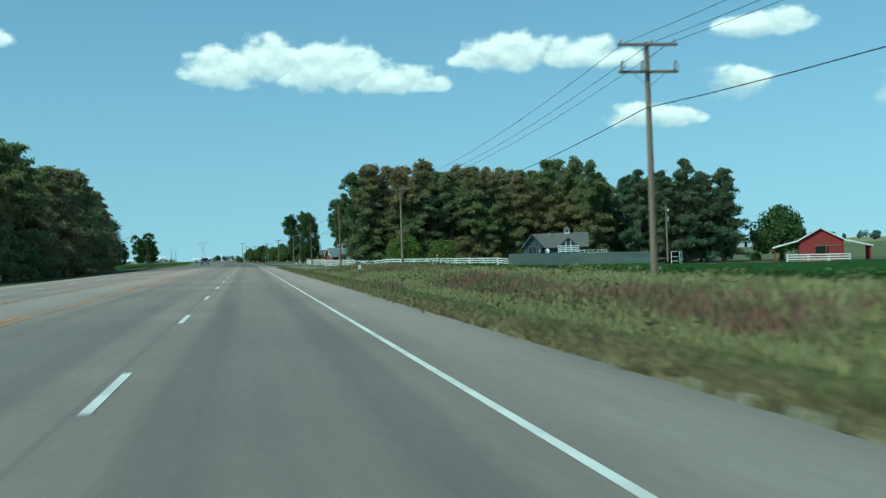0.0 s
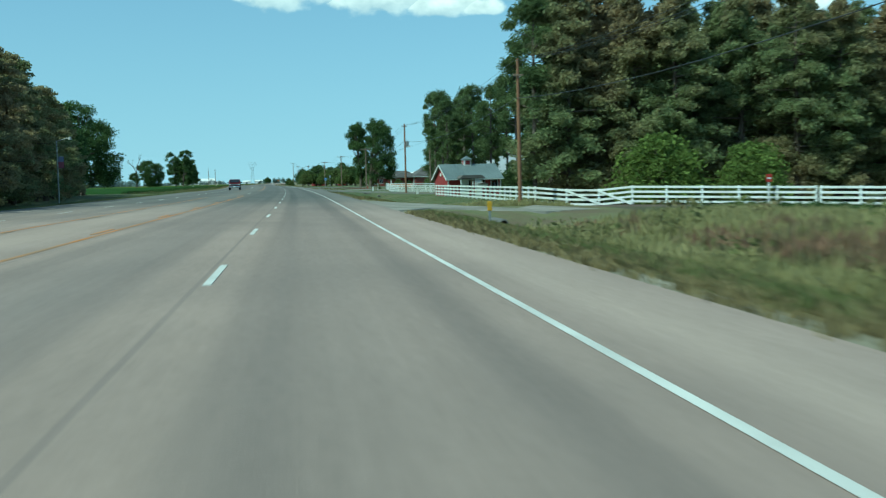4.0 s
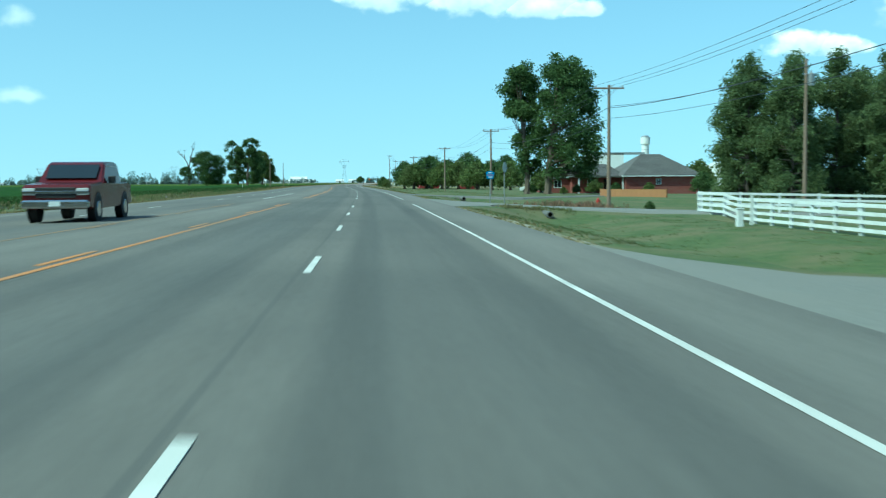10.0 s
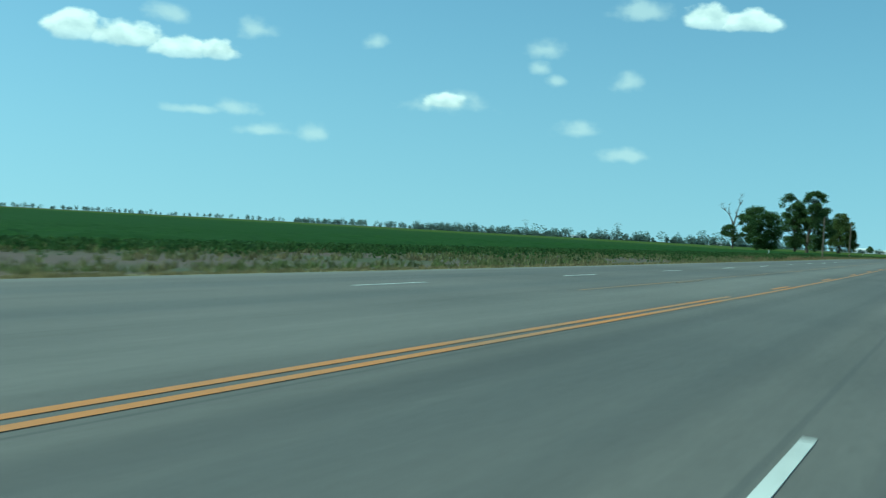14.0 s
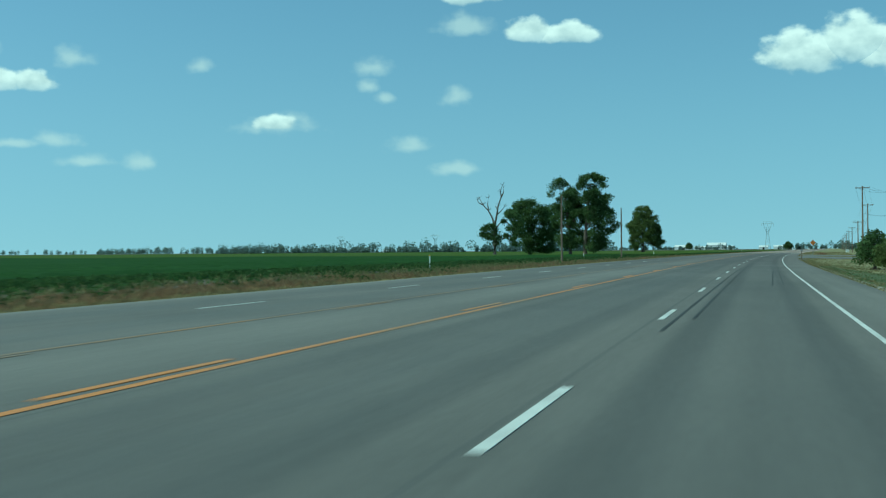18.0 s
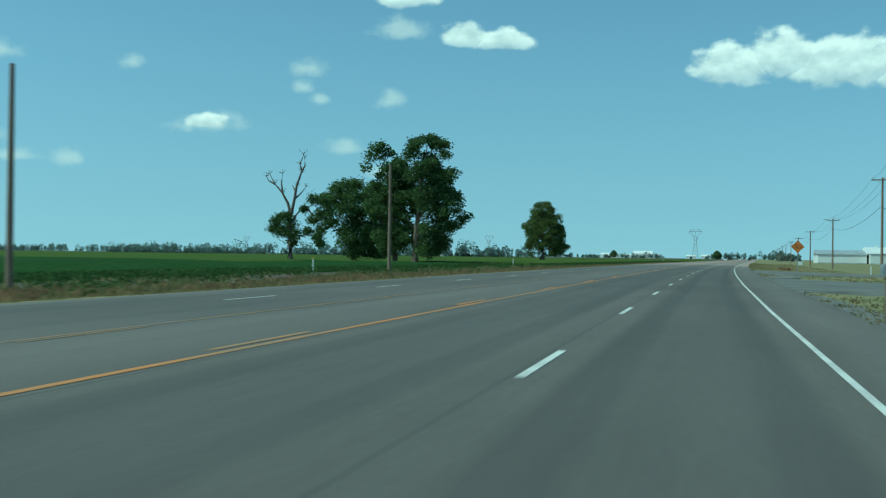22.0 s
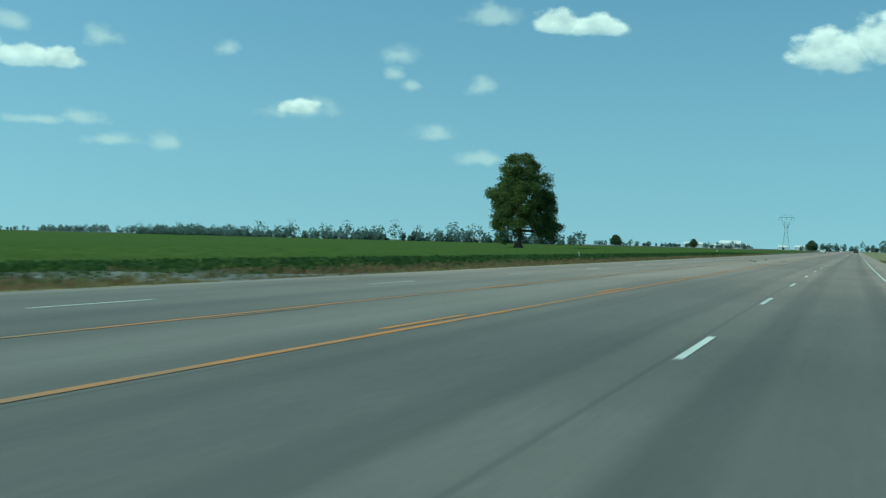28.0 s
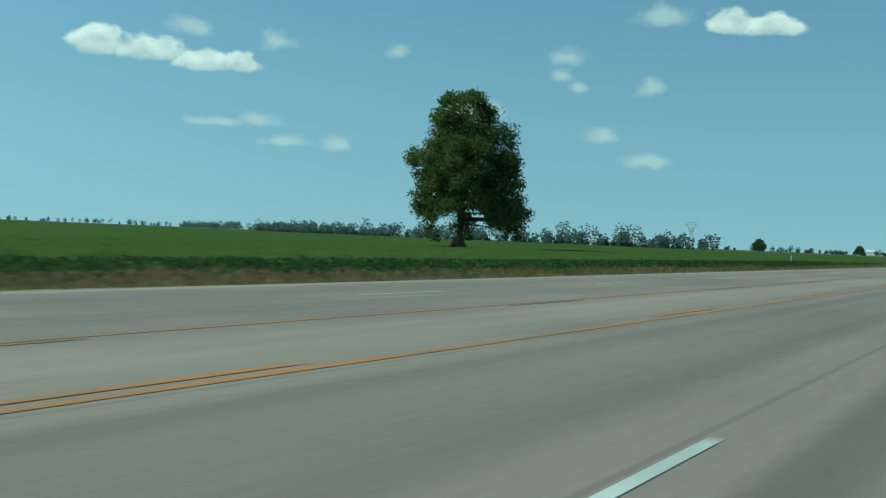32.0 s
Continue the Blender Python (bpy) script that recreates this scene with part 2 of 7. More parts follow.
def shader(name, c1, c2, c3=None, scale=1.0, fine=8.0, rough=0.8, bump=0.3, metal=0.0, stretch=(1, 1, 1), vary=0.0, spec=0.3, bump_scale=None, glow=0.0):
    """Two or three colours mixed by noise at two sizes (per metre), with fine relief; vary: shift in brightness from piece to piece."""
    m = bpy.data.materials.new(name)
    m.use_nodes = True
    nt = m.node_tree
    add, link = nt.nodes.new, nt.links.new
    bsdf = nt.nodes["Principled BSDF"]
    geo = add("ShaderNodeNewGeometry")
    mp = add("ShaderNodeMapping")
    link(geo.outputs["Position"], mp.inputs[0])
    mp.inputs["Scale"].default_value = stretch

    def noise_node(s, d=4.0, r=0.6):
        n = add("ShaderNodeTexNoise")
        link(mp.outputs[0], n.inputs["Vector"])
        n.inputs["Scale"].default_value, n.inputs["Detail"].default_value, n.inputs["Roughness"].default_value = s, d, r
        return n.outputs["Fac"]

    def ramp(src, lo, hi):
        r = add("ShaderNodeMapRange")
        link(src, r.inputs[0])
        r.inputs[1].default_value, r.inputs[2].default_value = lo, hi
        return r.outputs[0]

    def mix(fac, a, b):
        n = add("ShaderNodeMix")
        n.data_type = "RGBA"
        link(fac, n.inputs["Factor"])
        for key, v in (("A", a), ("B", b)):
            if isinstance(v, tuple):
                n.inputs[key].default_value = (*v, 1)
            else:
                link(v, n.inputs[key])
        return n.outputs["Result"]

    big, small = noise_node(scale), noise_node(fine, 6.0, 0.7)
    col = mix(ramp(small, 0.32, 0.68), c1, c2)
    if c3:
        col = mix(ramp(big, 0.42, 0.62), col, c3)
    else:
        col = mix(ramp(big, 0.3, 0.75), col, tuple(0.8 * v for v in c1))
    if vary:
        hsv = add("ShaderNodeHueSaturation")
        rnd = add("ShaderNodeMath")
        rnd.operation = "MULTIPLY_ADD"
        link(geo.outputs["Random Per Island"], rnd.inputs[0])
        rnd.inputs[1].default_value, rnd.inputs[2].default_value = 2 * vary, 1 - vary
        link(rnd.outputs[0], hsv.inputs["Value"])
        link(col, hsv.inputs["Color"])
        col = hsv.outputs[0]
    link(col, bsdf.inputs["Base Color"])
    bsdf.inputs["Roughness"].default_value, bsdf.inputs["Metallic"].default_value = rough, metal
    bsdf.inputs["Specular IOR Level"].default_value = spec
    if bump:
        b = add("ShaderNodeBump")
        link(noise_node(bump_scale or fine * 1.5, 3.0), b.inputs["Height"])
        b.inputs["Strength"].default_value, b.inputs["Distance"].default_value = bump, 0.02
        link(b.outputs[0], bsdf.inputs["Normal"])
    return m


def foliage(name, c1, c2, c3=None, vary=0.35, through=0.45, scale=0.25):
    """Leaves: green that shifts from leaf to leaf and over the crown, letting some light through."""
    m = shader(name, c1, c2, c3, scale=scale, fine=1.3, rough=0.75, bump=0.0, vary=vary, spec=0.12)
    nt = m.node_tree
    bsdf, out = nt.nodes["Principled BSDF"], nt.nodes["Material Output"]
    tr = nt.nodes.new("ShaderNodeBsdfTranslucent")
    nt.links.new(bsdf.inputs["Base Color"].links[0].from_socket, tr.inputs[0])
    mx = nt.nodes.new("ShaderNodeMixShader")
    mx.inputs[0].default_value = through
    nt.links.new(bsdf.outputs[0], mx.inputs[1]), nt.links.new(tr.outputs[0], mx.inputs[2])
    nt.links.new(mx.outputs[0], out.inputs[0])
    return m


def plain(name, c, rough=0.5, metal=0.0, spec=0.4, wear=0.12):
    return shader(name, c, tuple(v * (1 - wear) for v in c), scale=0.6, fine=5.0, rough=rough, bump=0.05, metal=metal, spec=spec)


# ---------------------------------------------------------------- materials
def road_material():
    """Aged asphalt: greyer wheel tracks, dark oil band, long joints and patches, all along the road's length."""
    m = shader("asphalt", (0.136, 0.126, 0.114), (0.170, 0.156, 0.140), (0.124, 0.116, 0.106), scale=0.09, fine=26.0, rough=0.86, bump=0.35, spec=0.25, bump_scale=60.0)
    nt = m.node_tree
    add, link = nt.nodes.new, nt.links.new
    bsdf = nt.nodes["Principled BSDF"]
    base = bsdf.inputs["Base Color"].links[0].from_socket
    uv = add("ShaderNodeUVMap")
    split = add("ShaderNodeSeparateXYZ")
    link(uv.outputs[0], split.inputs[0])

    def near(centre, half):
        d = add("ShaderNodeMath")
        d.operation = "SUBTRACT"
        link(split.outputs[0], d.inputs[0])
        d.inputs[1].default_value = centre
        ab = add("ShaderNodeMath")
        ab.operation = "ABSOLUTE"
        link(d.outputs[0], ab.inputs[0])
        r = add("ShaderNodeMapRange")
        r.interpolation_type = "SMOOTHSTEP"
        link(ab.outputs[0], r.inputs[0])
        r.inputs[1].default_value, r.inputs[2].default_value, r.inputs[3].default_value, r.inputs[4].default_value = half * 0.3, half, 1.0, 0.0
        return r.outputs[0]

    def shade(col, fac_src, k, colour):
        mp = add("ShaderNodeMapping")
        link(uv.outputs[0], mp.inputs[0])
        mp.inputs["Scale"].default_value = (1.2, 0.03, 1)
        n = add("ShaderNodeTexNoise")
        link(mp.outputs[0], n.inputs["Vector"])
        n.inputs["Scale"].default_value, n.inputs["Detail"].default_value = 1.0, 5.0
        mu = add("ShaderNodeMath")
        mu.operation = "MULTIPLY"
        link(fac_src, mu.inputs[0]), link(n.outputs["Fac"], mu.inputs[1])
        k2 = add("ShaderNodeMath")
        k2.operation, k2.use_clamp = "MULTIPLY", True
        link(mu.outputs[0], k2.inputs[0])
        k2.inputs[1].default_value = k
        x = add("ShaderNodeMix")
        x.data_type = "RGBA"
        link(k2.outputs[0], x.inputs["Factor"]), link(col, x.inputs["A"])
        x.inputs["B"].default_value = (*colour, 1)
        return x.outputs["Result"]

    col = base
    for u, half, k, c in ((0.72, 0.42, 0.75, (0.082, 0.079, 0.075)), (2.38, 0.42, 0.75, (0.082, 0.079, 0.075)), (1.55, 1.25, 0.5, (0.100, 0.097, 0.092)), (-0.95, 0.4, 0.6, (0.088, 0.086, 0.083)), (-2.6, 0.4, 0.6, (0.088, 0.086, 0.083)), (-1.75, 0.9, 0.55, (0.095, 0.095, 0.093)), (-8.0, 0.9, 0.5, (0.10, 0.10, 0.098)), (-11.2, 1.0, 0.5, (0.10, 0.10, 0.098)),
                          (-4.8, 1.2, 0.6, (0.20, 0.185, 0.165)), (4.1, 0.9, 0.55, (0.20, 0.187, 0.167)), (-13.4, 0.6, 0.7, (0.22, 0.205, 0.18)),
                          (-0.11, 0.045, 0.5, (0.075, 0.075, 0.075)), (-3.2, 0.03, 0.4, (0.06, 0.06, 0.06)), (-6.45, 0.03, 0.4, (0.06, 0.06, 0.06))):
        col = shade(col, near(u, half), k * 1.6, c)

    def stretch_of(y0, y1, y2, y3):
        """1 along one stretch of the road, fading out at its ends."""
        up, dn = add("ShaderNodeMapRange"), add("ShaderNodeMapRange")
        for r, a, b in ((up, y0, y1), (dn, y3, y2)):
            r.interpolation_type = "SMOOTHSTEP"
            link(split.outputs[1], r.inputs[0])
            r.inputs[1].default_value, r.inputs[2].default_value = a, b
        mu = add("ShaderNodeMath")
        mu.operation = "MULTIPLY"
        link(up.outputs[0], mu.inputs[0]), link(dn.outputs[0], mu.inputs[1])
        return mu.outputs[0]

    # the road's colour is multiplied tan at both ends of the drive, darker between
    for span, tint in (((-60, 105, 135, 190), (2.10, 1.72, 1.63)), ((742, 795, 3500, 4000), (1.98, 1.68, 1.58)), ((530, 600, 690, 750), (0.87, 0.84, 0.84))):
        x = add("ShaderNodeMix")
        x.data_type, x.blend_type = "RGBA", "MULTIPLY"
        x.clamp_factor = True
        link(stretch_of(*span), x.inputs["Factor"]), link(col, x.inputs["A"])
        x.inputs["B"].default_value = (*tint, 1)
        col = x.outputs["Result"]
    # fine aggregate speckle and faint streaks along the lanes
    for sc, amount in (((9.0, 9.0, 1.0), 0.14), ((2.2, 0.03, 1.0), 0.07), ((0.35, 0.08, 1.0), 0.07)):
        mp = add("ShaderNodeMapping")
        link(uv.outputs[0], mp.inputs[0])
        mp.inputs["Scale"].default_value = sc
        n = add("ShaderNodeTexNoise")
        link(mp.outputs[0], n.inputs["Vector"])
        n.inputs["Scale"].default_value, n.inputs["Detail"].default_value, n.inputs["Roughness"].default_value = 1.0, 6.0, 0.65
        r = add("ShaderNodeMapRange")
        link(n.outputs["Fac"], r.inputs[0])
        r.inputs[1].default_value, r.inputs[2].default_value, r.inputs[3].default_value, r.inputs[4].default_value = 0.3, 0.7, 1 - amount, 1 + amount
        g = add("ShaderNodeVectorMath")
        g.operation = "SCALE"
        link(col, g.inputs[0]), link(r.outputs[0], g.inputs["Scale"])
        col = g.outputs[0]
    link(col, bsdf.inputs["Base Color"])
    return m


ASPHALT = road_material()
OLD_ASPHALT = shader("weathered asphalt", (0.142, 0.136, 0.124), (0.188, 0.180, 0.163), (0.120, 0.117, 0.110), scale=0.3, fine=9.0, rough=0.92, bump=0.4)
PALE_ASPHALT = shader("pale worn asphalt", (0.165, 0.160, 0.146), (0.225, 0.216, 0.198), (0.20, 0.19, 0.172), scale=0.3, fine=9.0, rough=0.92, bump=0.4)
GRAVEL = shader("pale gravel", (0.235, 0.218, 0.188), (0.335, 0.310, 0.268), (0.185, 0.170, 0.142), scale=0.5, fine=16.0, rough=0.95, bump=0.7)
WHITE_LINE = shader("worn white road paint", (0.60, 0.59, 0.56), (0.44, 0.43, 0.40), (0.66, 0.65, 0.61), scale=0.8, fine=16.0, rough=0.7, bump=0.15)
FADED_LINE = shader("rubbed-off orange road paint", (0.25, 0.175, 0.115), (0.20, 0.16, 0.125), (0.30, 0.18, 0.09), scale=0.2, fine=18.0, rough=0.75, bump=0.15)
YELLOW_LINE = shader("worn orange road paint", (0.54, 0.215, 0.052), (0.42, 0.190, 0.068), (0.32, 0.190, 0.100), scale=0.25, fine=14.0, rough=0.7, bump=0.15)
RUBBER_MARK = shader("tyre rubber on asphalt", (0.052, 0.051, 0.050), (0.085, 0.082, 0.078), scale=0.5, fine=9.0, rough=0.8, bump=0.1, stretch=(6, 0.3, 1))
VERGE = shader("rough verge grass", (0.095, 0.125, 0.045), (0.19, 0.165, 0.085), (0.13, 0.10, 0.06), scale=0.22, fine=3.5, rough=0.95, bump=0.9, bump_scale=14)
LAWN = shader("mown lawn", (0.050, 0.080, 0.026), (0.108, 0.130, 0.048), (0.130, 0.122, 0.060), scale=0.3, fine=2.2, rough=0.95, bump=1.0, bump_scale=7)
EDGE_DIRT = shader("dry gravelly grass edge", (0.235, 0.212, 0.165), (0.160, 0.155, 0.095), (0.275, 0.250, 0.200), scale=0.9, fine=4.0, rough=0.95, bump=0.8, bump_scale=22)
DRY = shader("dry grass", (0.29, 0.235, 0.125), (0.21, 0.185, 0.088), (0.140, 0.150, 0.060), scale=0.15, fine=2.5, rough=0.95, bump=0.9, bump_scale=14)
SOIL = shader("field soil", (0.092, 0.066, 0.052), (0.128, 0.095, 0.076), (0.072, 0.078, 0.037), scale=0.12, fine=3.0, rough=0.95, bump=0.9, bump_scale=10)
CROP = shader("soybean canopy", (0.018, 0.044, 0.012), (0.040, 0.078, 0.019), (0.026, 0.056, 0.014), scale=0.04, fine=0.8, rough=1.0, bump=0.8, bump_scale=6, spec=0.03)
YOUNG_CROP = shader("yellower soybean canopy", (0.050, 0.077, 0.017), (0.086, 0.117, 0.026), (0.064, 0.094, 0.021), scale=0.04, fine=0.7, rough=1.0, bump=0.8, bump_scale=3, spec=0.03)
CROP_LEAF = foliage("soybean leaves", (0.058, 0.104, 0.032), (0.10, 0.152, 0.046), vary=0.3)
GRASS_LEAF = foliage("green grass blades", (0.140, 0.180, 0.062), (0.210, 0.215, 0.088), (0.27, 0.225, 0.118), vary=0.3)
PALE_GRASS_LEAF = foliage("yellow-green grass blades", (0.38, 0.35, 0.17), (0.45, 0.40, 0.21), (0.33, 0.31, 0.145), vary=0.2)
LAWN_LEAF = foliage("mown grass blades", (0.110, 0.158, 0.056), (0.150, 0.180, 0.074), (0.195, 0.180, 0.092), vary=0.2)
TAWNY_LEAF = foliage("tawny dry weeds", (0.29, 0.175, 0.098), (0.34, 0.220, 0.125), (0.20, 0.18, 0.085), vary=0.3)
STRAW_LEAF = foliage("dry straw blades", (0.33, 0.27, 0.14), (0.24, 0.20, 0.10), vary=0.35)
RUST_LEAF = foliage("rust-brown weeds", (0.27, 0.165, 0.115), (0.33, 0.21, 0.145), (0.22, 0.205, 0.11), vary=0.3)
BARK = shader("grey-brown bark", (0.16, 0.125, 0.095), (0.085, 0.068, 0.052), scale=0.8, fine=9.0, rough=0.95, bump=0.9, stretch=(1, 1, 0.25))
PINE_BARK = shader("pine bark", (0.15, 0.12, 0.10), (0.08, 0.066, 0.058), scale=0.9, fine=7.0, rough=0.95, bump=0.9, stretch=(1, 1, 0.3))
PALE_BARK = shader("weathered dead wood", (0.17, 0.14, 0.12), (0.09, 0.075, 0.062), scale=0.8, fine=8.0, rough=0.9, bump=0.6, stretch=(1, 1, 0.3))
LEAF_BROAD = foliage("dark broad leaves", (0.094, 0.146, 0.054), (0.152, 0.208, 0.074), vary=0.45)
LEAF_LONE = foliage("olive broad leaves", (0.100, 0.148, 0.046), (0.180, 0.210, 0.070), (0.130, 0.156, 0.055), vary=0.45)
LEAF_PINE = foliage("pine needles", (0.135, 0.185, 0.078), (0.200, 0.230, 0.100), vary=0.35)
LEAF_CYPRESS = foliage("rust-tinged cypress sprays", (0.200, 0.260, 0.118), (0.270, 0.282, 0.140), (0.330, 0.268, 0.152), vary=0.28, through=0.55, scale=0.09)
LEAF_CEDAR = foliage("blue-green cedar sprays", (0.105, 0.175, 0.100), (0.160, 0.215, 0.125), (0.185, 0.195, 0.112), vary=0.28, scale=0.09)
LEAF_BUSH = foliage("olive shrub leaves", (0.165, 0.225, 0.058), (0.230, 0.290, 0.082), vary=0.35)
# distance haze is put into this leaf colour: paler and bluer than foliage
LEAF_HAZED = foliage("far woods leaves with painted haze", (0.185, 0.245, 0.215), (0.235, 0.295, 0.250), vary=0.3, scale=0.02)
POLE_WOOD = shader("weathered pole timber", (0.25, 0.19, 0.145), (0.17, 0.125, 0.095), (0.21, 0.15, 0.11), scale=0.5, fine=9.0, rough=0.9, bump=0.5, stretch=(1, 1, 0.12))
RED_POLE_WOOD = shader("reddish treated pole timber", (0.25, 0.135, 0.08), (0.17, 0.09, 0.055), scale=0.5, fine=9.0, rough=0.9, bump=0.5, stretch=(1, 1, 0.12))
# pylon steel lifted to pale blue-grey; the haze sits in its base colour
HAZED_STEEL = plain("lattice steel with painted haze", (0.42, 0.50, 0.52), 0.7, 0.1)
GREY_METAL = plain("galvanised steel", (0.36, 0.37, 0.37), 0.45, 0.6)
DARK_METAL = plain("dark steel", (0.06, 0.06, 0.062), 0.5, 0.5)
CABLE = plain("black cable", (0.045, 0.045, 0.05), 0.5)
PORCELAIN = plain("grey porcelain", (0.35, 0.33, 0.30), 0.25)
WHITE_PAINT = shader("white fence paint", (0.74, 0.76, 0.75), (0.66, 0.68, 0.67), (0.60, 0.61, 0.58), scale=0.7, fine=6.0, rough=0.6, bump=0.15, stretch=(1, 1, 1))
WHITE_SHEET = shader("white sheet steel", (0.78, 0.78, 0.76), (0.70, 0.71, 0.70), scale=0.1, fine=1.5, rough=0.5, bump=0.1)
RED_BOARD = shader("barn-red boards", (0.27, 0.035, 0.035), (0.20, 0.028, 0.03), (0.23, 0.04, 0.038), scale=0.5, fine=6.0, rough=0.75, bump=0.3, stretch=(1, 1, 0.15))
BARN_RED = shader("dark maroon boards", (0.15, 0.026, 0.028), (0.11, 0.02, 0.022), (0.13, 0.03, 0.03), scale=0.5, fine=6.0, rough=0.8, bump=0.3, stretch=(1, 1, 0.15))
TIN = shader("grey tin roof", (0.52, 0.54, 0.55), (0.45, 0.47, 0.48), (0.40, 0.40, 0.39), scale=0.3, fine=4.0, rough=0.45, bump=0.15, metal=0.35)
SHINGLE = shader("grey-brown asphalt shingles", (0.105, 0.10, 0.093), (0.15, 0.143, 0.133), (0.12, 0.113, 0.105), scale=0.5, fine=7.0, rough=0.9, bump=0.6)
BROWN_SHINGLE = shader("grey-brown shingles", (0.115, 0.108, 0.105), (0.155, 0.145, 0.140), scale=0.5, fine=7.0, rough=0.9, bump=0.6)
GREEN_TIN = shader("grey-green ribbed roof", (0.15, 0.185, 0.19), (0.19, 0.225, 0.23), scale=0.4, fine=5.0, rough=0.5, bump=0.2)
SLATE_WALL = shader("slate-green siding", (0.055, 0.075, 0.078), (0.075, 0.095, 0.098), scale=0.4, fine=5.0, rough=0.7, bump=0.3, stretch=(1, 1, 4))
SLATE_TRIM = shader("pale slate trim", (0.10, 0.13, 0.135), (0.13, 0.155, 0.16), scale=0.5, fine=5.0, rough=0.7, bump=0.2)
PANEL_WALL = shader("grey-green fence sheeting", (0.105, 0.135, 0.125), (0.13, 0.16, 0.15), (0.09, 0.115, 0.11), scale=0.25, fine=3.0, rough=0.7, bump=0.3, stretch=(1, 1, 3))
BRICK = shader("red brick", (0.24, 0.075, 0.06), (0.18, 0.055, 0.045), (0.21, 0.085, 0.07), scale=0.8, fine=12.0, rough=0.9, bump=0.5, stretch=(1, 1, 2.5))
CEDAR = shader("orange cedar boards", (0.36, 0.18, 0.08), (0.28, 0.135, 0.06), scale=0.6, fine=6.0, rough=0.8, bump=0.3, stretch=(1, 1, 0.2))
GLASS = plain("dark window glass", (0.02, 0.025, 0.03), 0.08, 0.0, 0.8)
# near-black that stands in for the shade inside openings
DARK = plain("unlit-opening black", (0.012, 0.012, 0.012), 0.9)
ORANGE = plain("orange sign sheeting", (0.62, 0.20, 0.03), 0.5)
BLACK = plain("black sign paint", (0.02, 0.02, 0.02), 0.6)
SIGN_BACK = plain("bare aluminium sign back", (0.50, 0.53, 0.52), 0.6, 0.1)
FADED_RED = plain("faded red lettering", (0.34, 0.16, 0.20), 0.6)
BLUE_SIGN = plain("blue sign sheeting", (0.03, 0.22, 0.48), 0.45)
YELLOW_SIGN = plain("yellow sign", (0.62, 0.36, 0.03), 0.5)
RED_SIGN = plain("red paint", (0.42, 0.04, 0.03), 0.5)
CONCRETE = shader("pale concrete", (0.36, 0.35, 0.32), (0.44, 0.43, 0.40), (0.30, 0.29, 0.26), scale=0.4, fine=8.0, rough=0.9, bump=0.4)
RUBBLE = shader("weathered broken concrete", (0.17, 0.16, 0.145), (0.24, 0.23, 0.21), (0.12, 0.115, 0.10), scale=0.9, fine=7.0, rough=0.95, bump=0.6)
RUST_PIPE = shader("corrugated steel pipe", (0.20, 0.20, 0.19), (0.13, 0.11, 0.09), scale=1.5, fine=9.0, rough=0.7, bump=0.4, metal=0.4)
TRUCK_RED = plain("dark red car paint", (0.10, 0.008, 0.010), 0.22, 0.1, 0.6, 0.05)
CHROME = plain("chrome", (0.62, 0.63, 0.64), 0.15, 1.0)
TYRE = plain("tyre rubber", (0.02, 0.02, 0.02), 0.85)
LAMP_GLASS = plain("lamp glass", (0.6, 0.6, 0.58), 0.15)
BANNER = plain("red and blue banner cloth", (0.30, 0.10, 0.14), 0.8)
BANNER_BLUE = plain("blue banner cloth", (0.18, 0.20, 0.32), 0.8)


# ---------------------------------------------------------------- the road's line
ROAD_Y = [-80.0, 0.0, 26.4, 52.9, 79.3, 105.9, 132.4, 159.0, 185.3, 211.2, 236.9, 263.0, 289.5, 316.4, 343.6, 370.7, 397.8, 424.8, 451.7, 478.3, 504.9, 531.3, 557.6, 583.8, 610.0, 636.1, 662.4, 688.6, 714.9, 741.2, 767.4, 793.5, 819.3, 844.7, 870.0, 895.3, 920.6, 945.9, 4500]
ROAD_X = [0.0, 0.0, 0.0, -0.01, -0.04, -0.06, -0.08, -0.08, -0.13, -0.31, -0.59, -0.96, -1.44, -2.05, -2.77, -3.61, -4.62, -5.87, -7.25, -8.69, -10.12, -11.5, -12.77, -13.84, -14.73, -15.47, -16.07, -16.54, -16.87, -17.08, -17.16, -17.14, -17.04, -16.88, -16.68, -16.48, -16.28, -16.08, 12.0]


def xc(y):
    """x of the road's dashed lane line at y."""
    return float(np.interp(y, ROAD_Y, ROAD_X))


def heading(y):
    return math.degrees(math.atan2(-(xc(y + 8) - xc(y - 8)), 16))


def place(u, y, z=0.0):
    return (xc(y) + u, y, z)


def smooth(a, b, v):
    t = min(1.0, max(0.0, (v - a) / (b - a)))
    return t * t * (3 - 2 * t)


CROWN = -4.85  # the road falls away to both sides of its middle lane


def road_z(u):
    return 0.02 * (6.35 - abs(u - CROWN))


def tilt(u):
    """Fall of the land to the right of the road."""
    return -min(0.0113 * max(u - 1.5, 0.0), 1.0)


def down(x, y):
    return tilt(x - xc(y))


LANE, EDGE_R, EDGE_L = 12.192, 4.95, -13.75


def left_edge(y):
    """The pavement is wider on the left before the first side road."""
    return EDGE_L - 1.0 * (1 - smooth(100, 140, y)) - 2.5 * smooth(110, 150, y) * (1 - smooth(285, 335, y))


